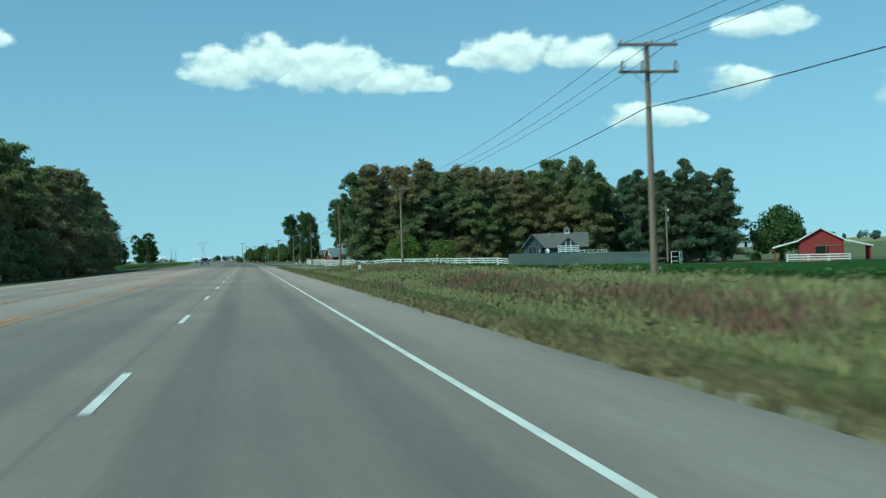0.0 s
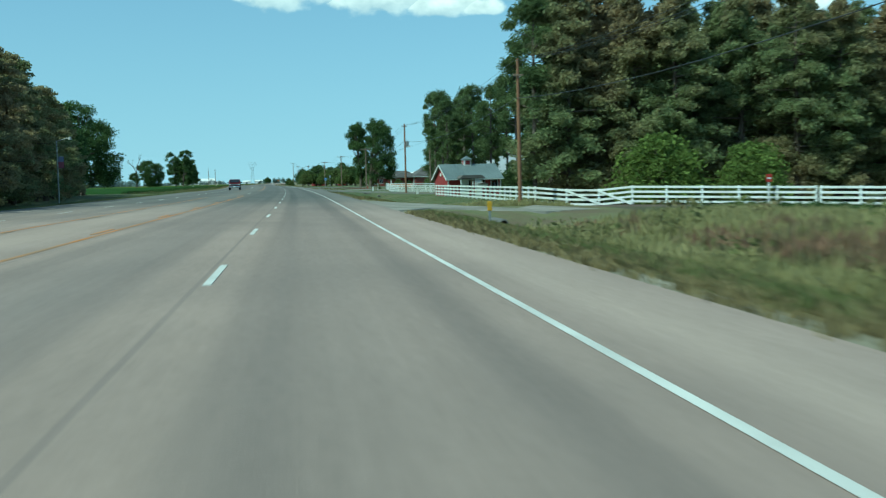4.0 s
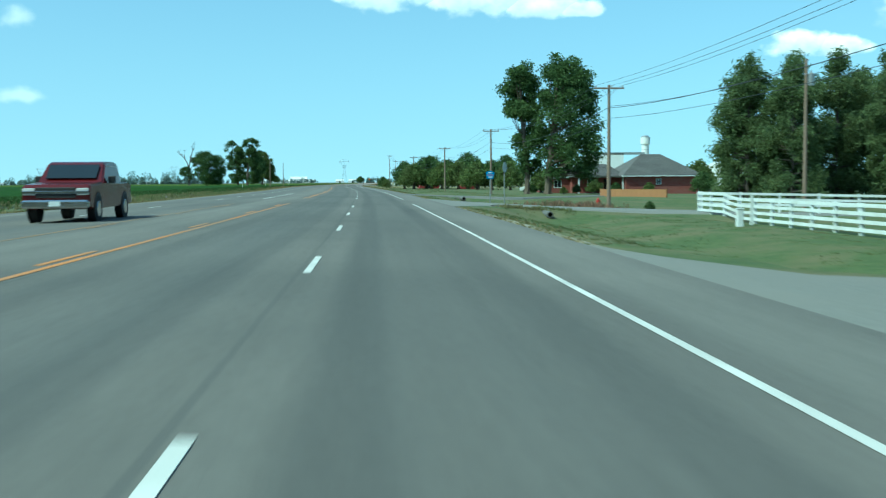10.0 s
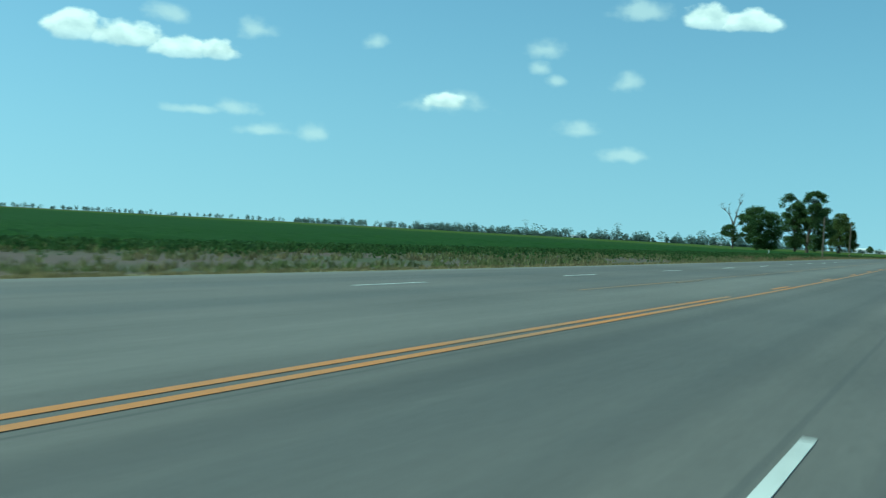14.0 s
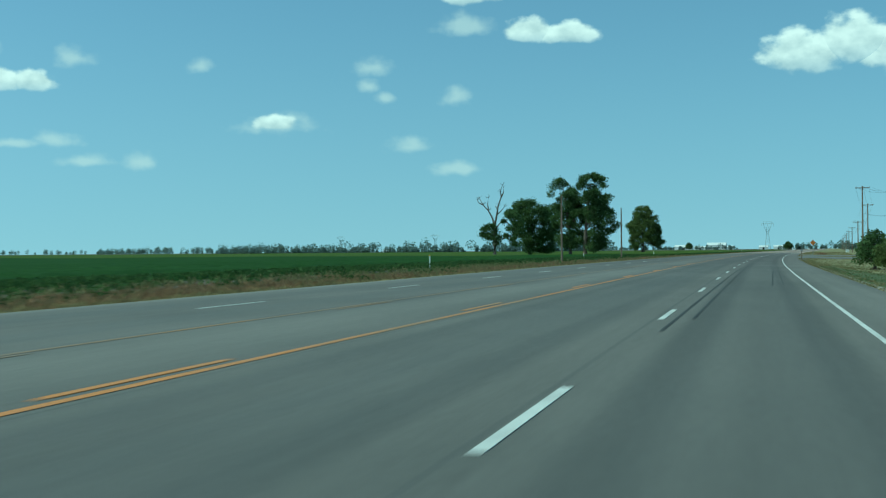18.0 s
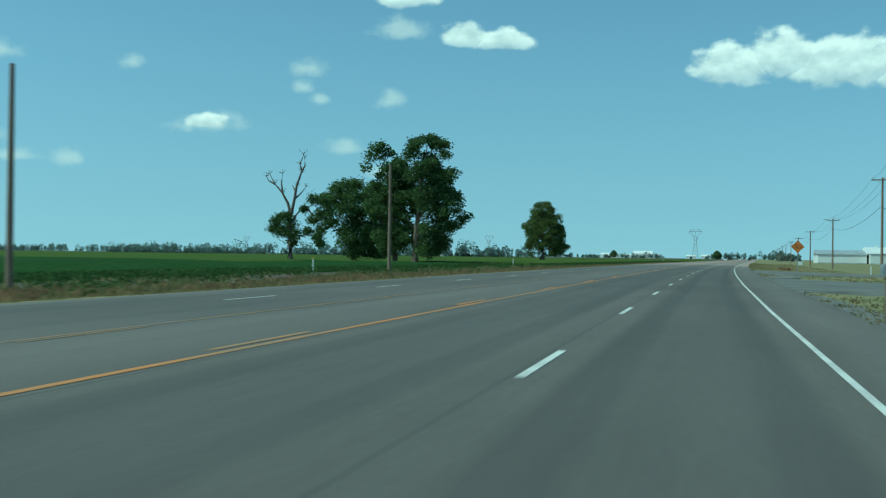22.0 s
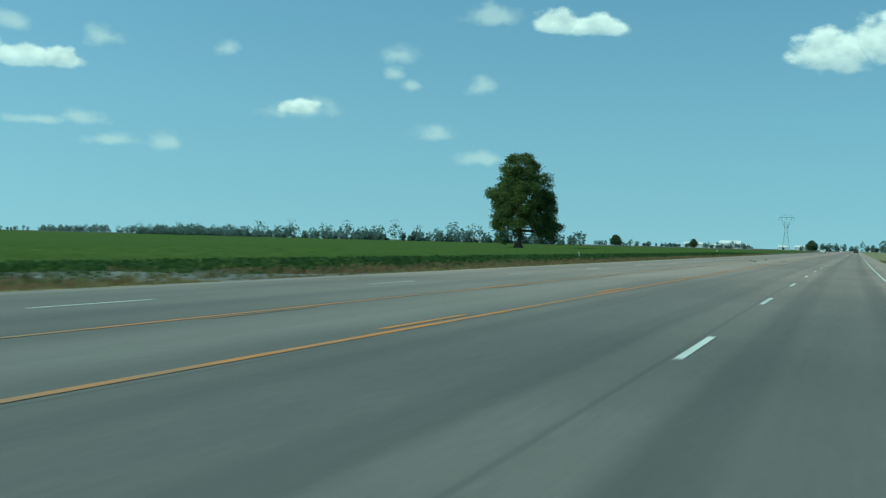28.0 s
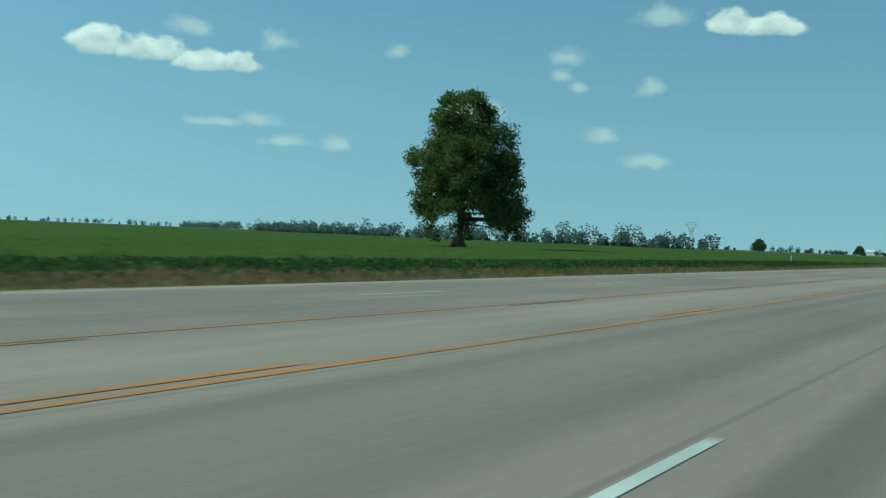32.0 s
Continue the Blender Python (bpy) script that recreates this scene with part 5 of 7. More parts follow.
# right-hand yard trees
yard = build_tree("tree", BARK, LEAF_BROAD, [(0, 0, -0.3, 0.5), (0.1, 0, 3, 0.42), (0.8, 0, 9, 0.3), (1.4, 0, 17, 0.06)], (0.6, 0.4),
                  clumps([(1.6, 2.0, 4.6), (2.8, -0.8, 6.6), (4.6, -1.6, 7.4), (6.6, -1.8, 7.7), (9.3, -1.7, 7.4), (12.0, -1.5, 6.4), (15.0, -1.2, 5.8), (16.4, -0.9, 5.0), (17.4, -0.2, 3.9), (18.2, 0.6, 2.4)], 0.9, 140, 1.15, 41, 0.2), 32000, 0.19, 41, "large spreading dark green yard tree", hollow=0.25, floor=50, twigs=False, every=3)
plant(yard, 20.5, 411, -0.35 + down(20.5, 411))
column = build_tree("tree", BARK, LEAF_BROAD, [(0, 0, -0.3, 0.42), (0, 0, 4, 0.34), (-0.7, 0, 10, 0.22), (-0.9, 0, 16.5, 0.05)], (0.7, 0.2),
                    clumps([(2.2, -0.4, 1.2), (4.0, -1.2, 1.9), (6.7, -1.8, 2.0), (9.4, -2.5, 1.8), (12.2, -3.4, 1.4), (15.0, -3.3, 1.4), (17.0, -2.7, 0.8), (17.9, -1.4, 0.0)], 0.95, 80, 1.0, 42, 0.2), 19000, 0.19, 42, "tall narrow dark green yard tree", hollow=0.25, floor=50, twigs=False, every=3)
plant(column, 17.9, 412.5, -0.35 + down(18.3, 412.5))


def row_trees():
    rng = random.Random(8)
    src = [oak(51, "rounded green yard tree", 7.6, 4.0, LEAF_BROAD, 4200, 1.0, 0.28), oak(52, "low rounded green yard tree", 6.6, 3.9, LEAF_LONE, 4200, 0.8, 0.28)]
    spots = [(2.5, 531, 0.8), (4.5, 522, 0.9), (7.5, 524, 1.05), (11, 519, 1.0), (9, 530, 1.05), (14.5, 513, 1.0), (17, 520, 1.05), (17.5, 497, 0.95), (13.3, 540, 1), (23.4, 486, 0.85), (20.6, 497, 0.9), (21.8, 428, 0.5), (42, 413, 0.42), (49, 440, 0.8), (18.9, 415, 0.16), (22.4, 409.5, 0.15), (25.4, 417, 0.17), (29.4, 425, 0.34), (32.6, 425.5, 0.22), (37.6, 425.8, 0.24), (17.9, 340.4, 0.1), (21, 545, 0.9), (30, 560, 1.1), (23, 575, 1.2), (-3.2, 577, 0.42), (-2.2, 571, 0.38)]
    for i, (x, y, s) in enumerate(spots):
        f = plant if i < 2 else plant_copy
        f(src[i % 2], x, y, ground_z(x - xc(y), y), rng.uniform(0, 360), s, s * rng.uniform(0.9, 1.1))["group"] = "yard trees"
    for x, y, s in ((90.8, 176, 1.25), (-41.4, 1640, 1.15), (-200, 1673, 1.35), (-198, 2161, 1.5)):
        plant_copy(src[0], x, y, -2.4 if y < 200 else -0.4 + down(x, y), rng.uniform(0, 360), s, s)


row_trees()


def dead_tree():
    """A bare snag over a leafy base."""
    rng = random.Random(15)
    t = root("dead_tree", -92.8, 771, -0.2, 0, "bare dead tree with leafy growth round its base", "tree")
    verts, faces = [], []
    tube(verts, faces, [(0, 0, -0.3), (0.1, 0, 3), (-0.1, 0, 6.5), (0.1, 0, 8.6)], [0.85, 0.62, 0.5, 0.36], 8)
    arms = [[(0.1, 0, 8.2), (-0.6, 0.1, 10.4), (-1.7, 0, 12.4), (-3.2, 0, 14.0), (-4.3, 0.1, 15.9)], [(0.1, 0, 8.4), (0.7, 0, 11.2), (1.1, 0, 13.6), (2.0, 0.1, 16.2), (1.7, 0, 17.6), (2.4, 0, 19.3)],
            [(-1.6, 0, 12.2), (-1.9, 0, 14.2), (-1.7, 0, 15.9)], [(0.7, 0, 11.2), (1.9, 0.2, 12.3), (2.9, 0, 13.4)], [(-3.2, 0, 14.0), (-4.4, 0, 14.6), (-5.0, 0.2, 15.4)],
            [(2.0, 0, 16.0), (2.7, 0, 17.4), (2.6, 0, 18.6)], [(0.1, 0, 7.0), (1.4, 0.2, 8.8), (3.0, 0, 9.8), (5.2, 0.1, 10.2)], [(0.1, 0, 4.5), (2.4, 0, 4.6), (4.2, 0, 5.2), (6.2, 0, 4.6)], [(3.0, 0, 9.8), (4.6, 0, 8.0), (6.0, 0, 7.2)], [(0.9, 0, 12.6), (0.2, 0.1, 13.8)]]
    for p in arms:
        r0 = 0.3 if len(p) > 4 else 0.2
        tube(verts, faces, p, [r0 * (1 - 0.8 * i / (len(p) - 1)) for i in range(len(p))], 6)
        for q in p[2:]:
            for _ in range(6):
                tube(verts, faces, [q, (q[0] + rng.uniform(-0.9, 0.9), q[1] + rng.uniform(-0.5, 0.5), q[2] + rng.uniform(0.1, 1.0))], [0.05, 0.012], 4)
    ob = raw("trunk", verts, faces, PALE_BARK, t)
    ob.data.polygons.foreach_set("use_smooth", [True] * len(ob.data.polygons))
    r = np.random.default_rng(5)
    lob = [(0, 0, 6.6, 1.5), (-1.2, 0.2, 5.2, 1.5), (0.9, -0.2, 4.8, 1.4), (-2.2, 0, 5.6, 1.3), (-3.6, 0.3, 5.8, 1.0), (-2.8, 0, 7.2, 1.1), (-2.0, 0.2, 8.0, 0.9), (0.3, 0.3, 3.4, 1.0), (-0.4, -0.4, 8.2, 0.9), (2.6, 0, 9.4, 0.7), (4.4, 0, 11.2, 1.2), (6.3, 0, 10.8, 1.3), (7.4, 0.2, 8.8, 1.3), (5.8, 0.2, 8.6, 1.3), (4.4, 0, 7.4, 1.2), (7.2, -0.2, 6.8, 1.2), (6.0, 0, 5.6, 1.2), (5.2, 0, 4.2, 1.0), (5.8, 0, 3.1, 0.8), (3.2, 0.3, 5.4, 0.9)]
    c = np.concatenate([np.array([x, y, z]) + r.normal(0, 0.5, (620, 3)) * rr * [1, 1, 0.8] for x, y, z, rr in lob])
    raw("foliage", *cards(c, 0.2, r), LEAF_BROAD, t, "leafy growth round the snag")


dead_tree()


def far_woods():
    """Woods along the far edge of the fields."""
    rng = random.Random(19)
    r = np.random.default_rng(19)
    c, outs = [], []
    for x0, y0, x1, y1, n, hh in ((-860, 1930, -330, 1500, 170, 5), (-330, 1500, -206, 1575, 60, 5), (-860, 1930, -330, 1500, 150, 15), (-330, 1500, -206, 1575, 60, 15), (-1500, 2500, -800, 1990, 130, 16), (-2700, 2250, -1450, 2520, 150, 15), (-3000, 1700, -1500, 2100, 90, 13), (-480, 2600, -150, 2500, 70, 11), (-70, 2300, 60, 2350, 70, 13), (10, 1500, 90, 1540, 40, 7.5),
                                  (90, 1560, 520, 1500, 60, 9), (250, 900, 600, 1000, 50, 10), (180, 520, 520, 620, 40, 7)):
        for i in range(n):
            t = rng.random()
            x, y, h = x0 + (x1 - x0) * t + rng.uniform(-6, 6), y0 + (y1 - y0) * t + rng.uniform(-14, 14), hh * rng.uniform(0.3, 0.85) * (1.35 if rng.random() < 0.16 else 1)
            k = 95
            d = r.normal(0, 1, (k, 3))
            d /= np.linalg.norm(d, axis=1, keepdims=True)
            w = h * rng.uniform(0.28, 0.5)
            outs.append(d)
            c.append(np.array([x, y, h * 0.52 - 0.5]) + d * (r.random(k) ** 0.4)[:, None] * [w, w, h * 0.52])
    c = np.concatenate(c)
    tagged(raw("far_woods", *cards(c, 1.0, r, 0.35, 1.0, np.concatenate(outs)), LEAF_HAZED), "uneven line of trees along the far fields", "woods", kind="stuff")


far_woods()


# ---------------------------------------------------------------- utility poles and cables
def insulator(parent, x, y, z, h=0.16):
    return part("insulator", cyls(((x, y, z), (x, y, z + h * 0.45), 0.028, 0.028), ((x, y, z + h * 0.35), (x, y, z + h * 0.7), 0.06, 0.045), ((x, y, z + h * 0.65), (x, y, z + h), 0.05, 0.03), n=8), PORCELAIN, parent)


def utility_pole(x, y, z0, top, arms=(), wood=None, label="weathered timber utility pole with a crossarm", turn=0.0, lean=0.0):
    p = root("utility_pole", x, y, z0, turn, label, "utility pole", "poles along the road")
    h = top - z0
    bm = bmesh.new()
    cyl(bm, (0, 0, -0.4), (lean * 0.5, 0, h * 0.5), 0.15, 0.125, 12)
    cyl(bm, (lean * 0.5, 0, h * 0.5), (lean, 0, h), 0.125, 0.095, 12)
    part("post", bm, wood or POLE_WOOD, p)
    for dz, half, kind in arms:
        za = h - dz
        part("crossarm", boxes((-half + lean, -0.17, za - 0.06, half + lean, -0.10, za + 0.06), bevel=0.012), POLE_WOOD, p)
        for s in (-1, 1):
            part("brace", cyls(((s * half * 0.55 + lean, -0.18, za - 0.05), (lean, -0.15, za - 0.05 - half * 0.45), 0.012, 0.012), n=6), GREY_METAL, p)
        if kind == "pins":
            for k in (-half * 0.9, -half * 0.05 + 0.22, half * 0.9):
                insulator(p, k + lean, -0.135, za + 0.06)
        if kind == "cutouts":
            for k in (-half * 0.92, -half * 0.25, half * 0.85):
                part("cutout", cyls(((k, -0.2, za + 0.05), (k, -0.32, za + 0.42), 0.05, 0.04), ((k, -0.32, za + 0.42), (k + 0.12, -0.36, za + 0.2), 0.018, 0.018), ((k + 0.12, -0.36, za + 0.2), (k, -0.2, za - 0.02), 0.018, 0.018), n=8), PORCELAIN, p, "grey fuse cutout")
    return p


def transformer(p, x, y, z, r=0.24, h=0.75):
    can = part("transformer", cyls(((x, y, z), (x, y, z + h), r, r), ((x, y, z + h), (x, y, z + h + 0.08), r, r * 0.6), n=16), GREY_METAL, p, "grey can transformer")
    part("bushing", cyls(((x, y, z + h + 0.05), (x, y, z + h + 0.28), 0.05, 0.03), n=8), PORCELAIN, can)
    part("bracket", boxes((min(0, x), y - 0.03, z + h * 0.3, max(0, x), y + 0.03, z + h * 0.42)), DARK_METAL, can)


POLES = [  # y, u, top
    (-28, 17.2, 9.0), (42, 17.2, 9.4), (112.5, 16.95, 8.15), (182, 16.4, 9.5), (265.5, 17.3, 9.3), (341.5, 17.9, 8.1), (405.7, 17.4, 8.0), (470.5, 17.7, 7.7), (531, 16.2, 7.4), (596, 17.0, 7.6),
    (659, 14.4, 10.7), (703, 17.4, 9.7), (774.3, 18.0, 8.05), (850, 18.0, 7.9), (931, 18.0, 7.9), (1010, 18, 7.9), (1090, 18, 7.9), (1170, 18, 7.9), (1255, 18, 7.9), (1340, 18, 7.9)]
tops = []
for i, (y, u, top) in enumerate(POLES):
    x, z0 = xc(y) + u, ground_z(u, y)
    top += tilt(u)
    if i == 1:
        arms = ((0.12, 1.25, "pins"), (1.2, 1.25, "cutouts"))
    elif i == 3 or i == 4:
        arms = ((1.15 if i == 3 else 0.35, 0.35, ""),)
    else:
        arms = ((0.25, 1.05, "pins"),)
    p = utility_pole(x, y, z0, top, arms, RED_POLE_WOOD if i in (3, 4) else None, "reddish timber utility pole with short brackets" if i in (3, 4) else "weathered timber utility pole with a crossarm", heading(y))
    if i == 4:
        transformer(p, 0.32, 0, top - z0 - 3.3)
        lamp = part("lamp_arm", cyls(((0, 0, top - z0 - 3.4), (0.6, -0.5, top - z0 - 3.2), 0.025, 0.025), n=6), GREY_METAL, p)
        part("lamp_head", cyls(((0.6, -0.5, top - z0 - 3.32), (0.6, -0.5, top - z0 - 3.1), 0.14, 0.06), n=10), LAMP_GLASS, lamp)
    if i == 12:
        part("lamp_arm", cyls(((0, 0, top - z0 - 0.5), (-1.5, -0.2, top - z0 - 0.1), 0.03, 0.03), n=6), GREY_METAL, p)
    tops.append((x, y, top - 0.05 if i not in (3, 4) else top - 0.2, z0))


def cable(pts, r, sag, label):
    verts, faces, line = [], [], []
    for (x0, y0, z0), (x1, y1, z1) in zip(pts, pts[1:]):
        n = 12
        for k in range(n):
            t = k / n
            line.append((x0 + (x1 - x0) * t, y0 + (y1 - y0) * t, z0 + (z1 - z0) * t - sag * 4 * t * (1 - t)))
    line.append(pts[-1])
    tube(verts, faces, line, [r] * len(line), 5)
    return tagged(raw("overhead_cable", verts, faces, CABLE), label, "cable", "power lines")


for du, dz in ((-0.95, 0.0), (0.17, 0.0), (0.95, 0.0)):
    cable([(x + du * (0.35 if i in (3, 4) else 1), y - 0.13, z + dz) for i, (x, y, z, _) in enumerate(tops)], 0.011, 0.9, "thin dark power line strung between poles")
cable([(x - 0.12, y, min(z - 1.6, 6.6)) for x, y, z, _ in tops], 0.019, 1.0, "thick dark telephone cable strung between poles")
cable([(x + 0.1, y, min(z - 2.3, 5.9)) for x, y, z, _ in tops[4:9]], 0.013, 0.9, "thin dark telephone cable strung between poles")

p = utility_pole(28.64, 339.6, -0.6 + down(28.6, 339.6), 9.5, (), None, "timber pole with a can transformer beside pines")
transformer(p, 0.36, 0, 8.6, 0.24, 0.8)
cable([tops[5][:2] + (6.4,), (28.64, 339.6, 9.3)], 0.014, 0.5, "dark service cable to a yard pole")
p = utility_pole(61.2, 152.6, -1.0, 6.9, (), None, "slim grey yard light pole beside a fence")
part("lamp_head", cyls(((0.25, -0.2, 6.9), (0.25, -0.2, 7.2), 0.16, 0.09), n=10), LAMP_GLASS, p)
transformer(p, 0.25, 0, 5.4, 0.16, 0.55)
for x, y, top in ((-39.6, 620.5, 8.05), (-40.2, 669.0, 8.1)):
    utility_pole(x, y, -0.4, top + 0.3, (), None, "slim bare timber pole at the field edge")


def street_lamp():
    p = root("street_lamp", -22.45, 219, ground_z(-22.4, 219), 0, "grey street lamp with a faded banner", "street lamp")
    part("pole", cyls(((0, 0, -0.3), (0, 0, 6.2), 0.09, 0.06), n=10), GREY_METAL, p)
    part("arm", cyls(((0, 0, 6.1), (1.25, -0.1, 6.45), 0.035, 0.03), n=8), GREY_METAL, p)
    part("lamp_head", cyls(((1.3, -0.1, 6.25), (1.3, -0.1, 6.55), 0.17, 0.1), n=12), LAMP_GLASS, p)
    part("banner", boxes((0.1, -0.01, 3.5, 0.62, 0.01, 4.1)), BANNER, p, "faded red banner cloth")
    part("banner", boxes((0.1, -0.011, 4.1, 0.62, 0.011, 4.6)), BANNER_BLUE, p, "faded blue banner cloth")
    part("banner_rod", cyls(((0, 0, 4.62), (0.66, 0, 4.62), 0.012, 0.012), ((0, 0, 3.48), (0.66, 0, 3.48), 0.012, 0.012), n=6), GREY_METAL, p)


street_lamp()


# ---------------------------------------------------------------- fences
POST = bpy.data.meshes.new("post")
bm = boxes((-0.07, -0.07, -0.3, 0.07, 0.07, 1.32), bevel=0.012)
bm.to_mesh(POST)
bm.free()
POST.materials.append(WHITE_PAINT)
RAIL = bpy.data.meshes.new("rail")
bm = boxes((0, -0.02, -0.075, 1, 0.02, 0.075))
bm.to_mesh(RAIL)
bm.free()
RAIL.materials.append(WHITE_PAINT)


def gz(x, y):
    return ground_z(x - xc(y), y)


def rail_fence(pts, label="white-painted four-rail timber fence on a lawn", rails=4, bay=2.5, gate=None):
    f = root("rail_fence", *pts[0], gz(*pts[0]), 0, label, "fence")
    ox, oy, oz = pts[0][0], pts[0][1], gz(*pts[0])
    for (x0, y0), (x1, y1) in zip(pts, pts[1:]):
        length = math.hypot(x1 - x0, y1 - y0)
        n = max(1, round(length / bay))
        turn = math.degrees(math.atan2(y1 - y0, x1 - x0))
        for i in range(n + 1):
            x, y = x0 + (x1 - x0) * i / n, y0 + (y1 - y0) * i / n
            ob = new("post", POST)
            ob.matrix_basis = pose(x - ox, y - oy, gz(x, y) - oz, 0, 0, turn)
            ob.parent = f
            if i == n:
                break
            xa, ya = x0 + (x1 - x0) * (i + 1) / n, y0 + (y1 - y0) * (i + 1) / n
            slope = math.degrees(math.atan2(gz(xa, ya) - gz(x, y), length / n))
            for k in range(rails):
                ob = new("rail", RAIL)
                off = Vector((math.sin(radians(turn)), -math.cos(radians(turn)), 0)) * 0.088
                ob.matrix_basis = pose(x - ox + off.x, y - oy + off.y, gz(x, y) - oz + 1.22 - k * 0.33, 0, -slope, turn) @ Matrix.Diagonal((length / n + 0.01, 1, 1, 1))
                ob.parent = f
            if gate is not None and i in gate:
                a = math.hypot(length / n, 0.95)
                ob = new("gate_brace", RAIL)
                ob.matrix_basis = pose(x - ox + off.x * 1.6, y - oy + off.y * 1.6, gz(x, y) - oz + 1.2, 0, math.degrees(math.asin(0.95 / a)), turn) @ Matrix.Diagonal((a, 1, 1, 1))
                ob.parent = f
    return f


rail_fence([(18.9, 241.6), (17.6, 240.5), (17.9, 206), (17.9, 184.5)])
rail_fence([(17.9, 184.5), (33.5, 172.6)], "white-painted four-rail timber fence with a braced gate", gate=(1, 2))
rail_fence([(33.7, 172.4), (41.3, 166.6)])
rail_fence([(18.5, 330), (18.6, 304), (40, 296.5), (64, 290)], "white-painted four-rail timber fence below pines")
rail_fence([(19.5, 333), (48, 328)], "white-painted three-rail timber fence behind another", 3)
rail_fence([(75.7, 144.7), (83.1, 140.9)], "white-painted rail fence before a red barn", 4)


def board_fence():
    f = root("board_fence", 24.05, 392.3, -0.37 + down(24.05, 392.3), math.degrees(math.atan2(-11.65, 5.02)), "low orange cedar board fence on the lawn", "fence")
    first = part("board", boxes((0, -0.012, -0.05, 0.152, 0.012, 0.82)), CEDAR, f)
    for i in range(1, 79):
        ob = new("board", first.data)
        ob.matrix_basis = pose(i * 0.16, 0, 0.02 * math.sin(i * 2.3) + 0.012 * math.sin(i * 1.7))
        ob.parent = f
    for z in (0.2, 0.64):
        part("rail", boxes((0, 0.015, z, 12.6, 0.06, z + 0.08)), CEDAR, f)
    for k in range(6):
        part("post", boxes((k * 2.5, 0.06, -0.3, k * 2.5 + 0.09, 0.15, 0.86)), CEDAR, f)


board_fence()


def sheet_wall():
    """The long grey-green screen wall by the field."""
    n, w = 9, 21.35 / 9
    f = new("screen_wall")
    f.matrix_basis = pose(39.78, 161.95, -1.55, 0, 1.02, -16)
    tagged(f, "long grey-green horizontal board screen wall", "wall")
    src = None
    for k in range(9):
        if src is None:
            src = part("board", boxes((0.0, -0.03, 0, w - 0.003, 0.03, 0.226), bevel=0.008), PANEL_WALL, f).data
        for i in range(n):
            if i or k:
                ob = new("board", src)
                ob.matrix_basis = pose(i * w, 0.004 * ((i + k) % 2), k * 0.229)
                ob.parent = f
    part("backing", boxes((0.01, 0.035, -0.5, n * w - 0.01, 0.06, 2.04)), PANEL_WALL, f)
    for i in range(n + 1):
        part("post", boxes((i * w - 0.05, 0.062, -0.5, i * w + 0.05, 0.16, 2.04)), PANEL_WALL, f)


def white_frame():
    """The bare white gate frame beside the yard light."""
    f = root("arbor", 62.8, 153.8, gz(62.8, 153.8), -16, "bare white timber arbor beside a yard light pole", "arbor")
    for x in (-0.6, 0.62):
        part("post", boxes((x, -0.05, -0.2, x + 0.1, 0.05, 2.0)), WHITE_PAINT, f)
    for z in (0.55, 1.2, 1.93):
        part("rail", boxes((-0.5, -0.03, z, 0.62, 0.03, z + 0.07)), WHITE_PAINT, f)
    part("side_post", boxes((0.95, 0.4, -0.2, 1.05, 0.5, 2.1)), WHITE_PAINT, f)
    t = root("tank", 60.6, 158.5, gz(60.6, 158.5), -16, "dark tank on a low timber rack behind a wall", "tank")
    part("barrel", cyls(((0.3, 0, 0.75), (1.7, 0, 0.75), 0.42, 0.42), n=16), DARK_METAL, t)
    part("rack", boxes((0.1, -0.3, -0.2, 0.25, 0.3, 0.4), (1.7, -0.3, -0.2, 1.85, 0.3, 0.4), (-0.6, -0.35, 0.9, 2.6, -0.28, 1.02)), POLE_WOOD, t)


white_frame()
sheet_wall()


# ---------------------------------------------------------------- houses and barns
def window(parent, x, z, w, h, y, frame_mat, face="y", bars=1):
    """A framed window on a wall: face y looks towards -y, face x towards -x."""
    def b(x0, y0, z0, x1, y1, z1):
        return (x0, y0, z0, x1, y1, z1) if face == "y" else (y0, x0, z0, y1, x1, z1)
    fr = part("window", boxes(b(x, y - 0.05, z, x + w, y, z + 0.08), b(x, y - 0.05, z + h - 0.08, x + w, y, z + h), b(x, y - 0.05, z, x + 0.08, y, z + h), b(x + w - 0.08, y - 0.05, z, x + w, y, z + h)), frame_mat, parent)
    part("pane", boxes(b(x + 0.07, y - 0.02, z + 0.07, x + w - 0.07, y - 0.008, z + h - 0.07)), GLASS, fr)
    for k in range(bars):
        xb = x + w * (k + 1) / (bars + 1)
        part("glazing_bar", boxes(b(xb - 0.02, y - 0.04, z + 0.07, xb + 0.02, y - 0.015, z + h - 0.07)), frame_mat, fr)


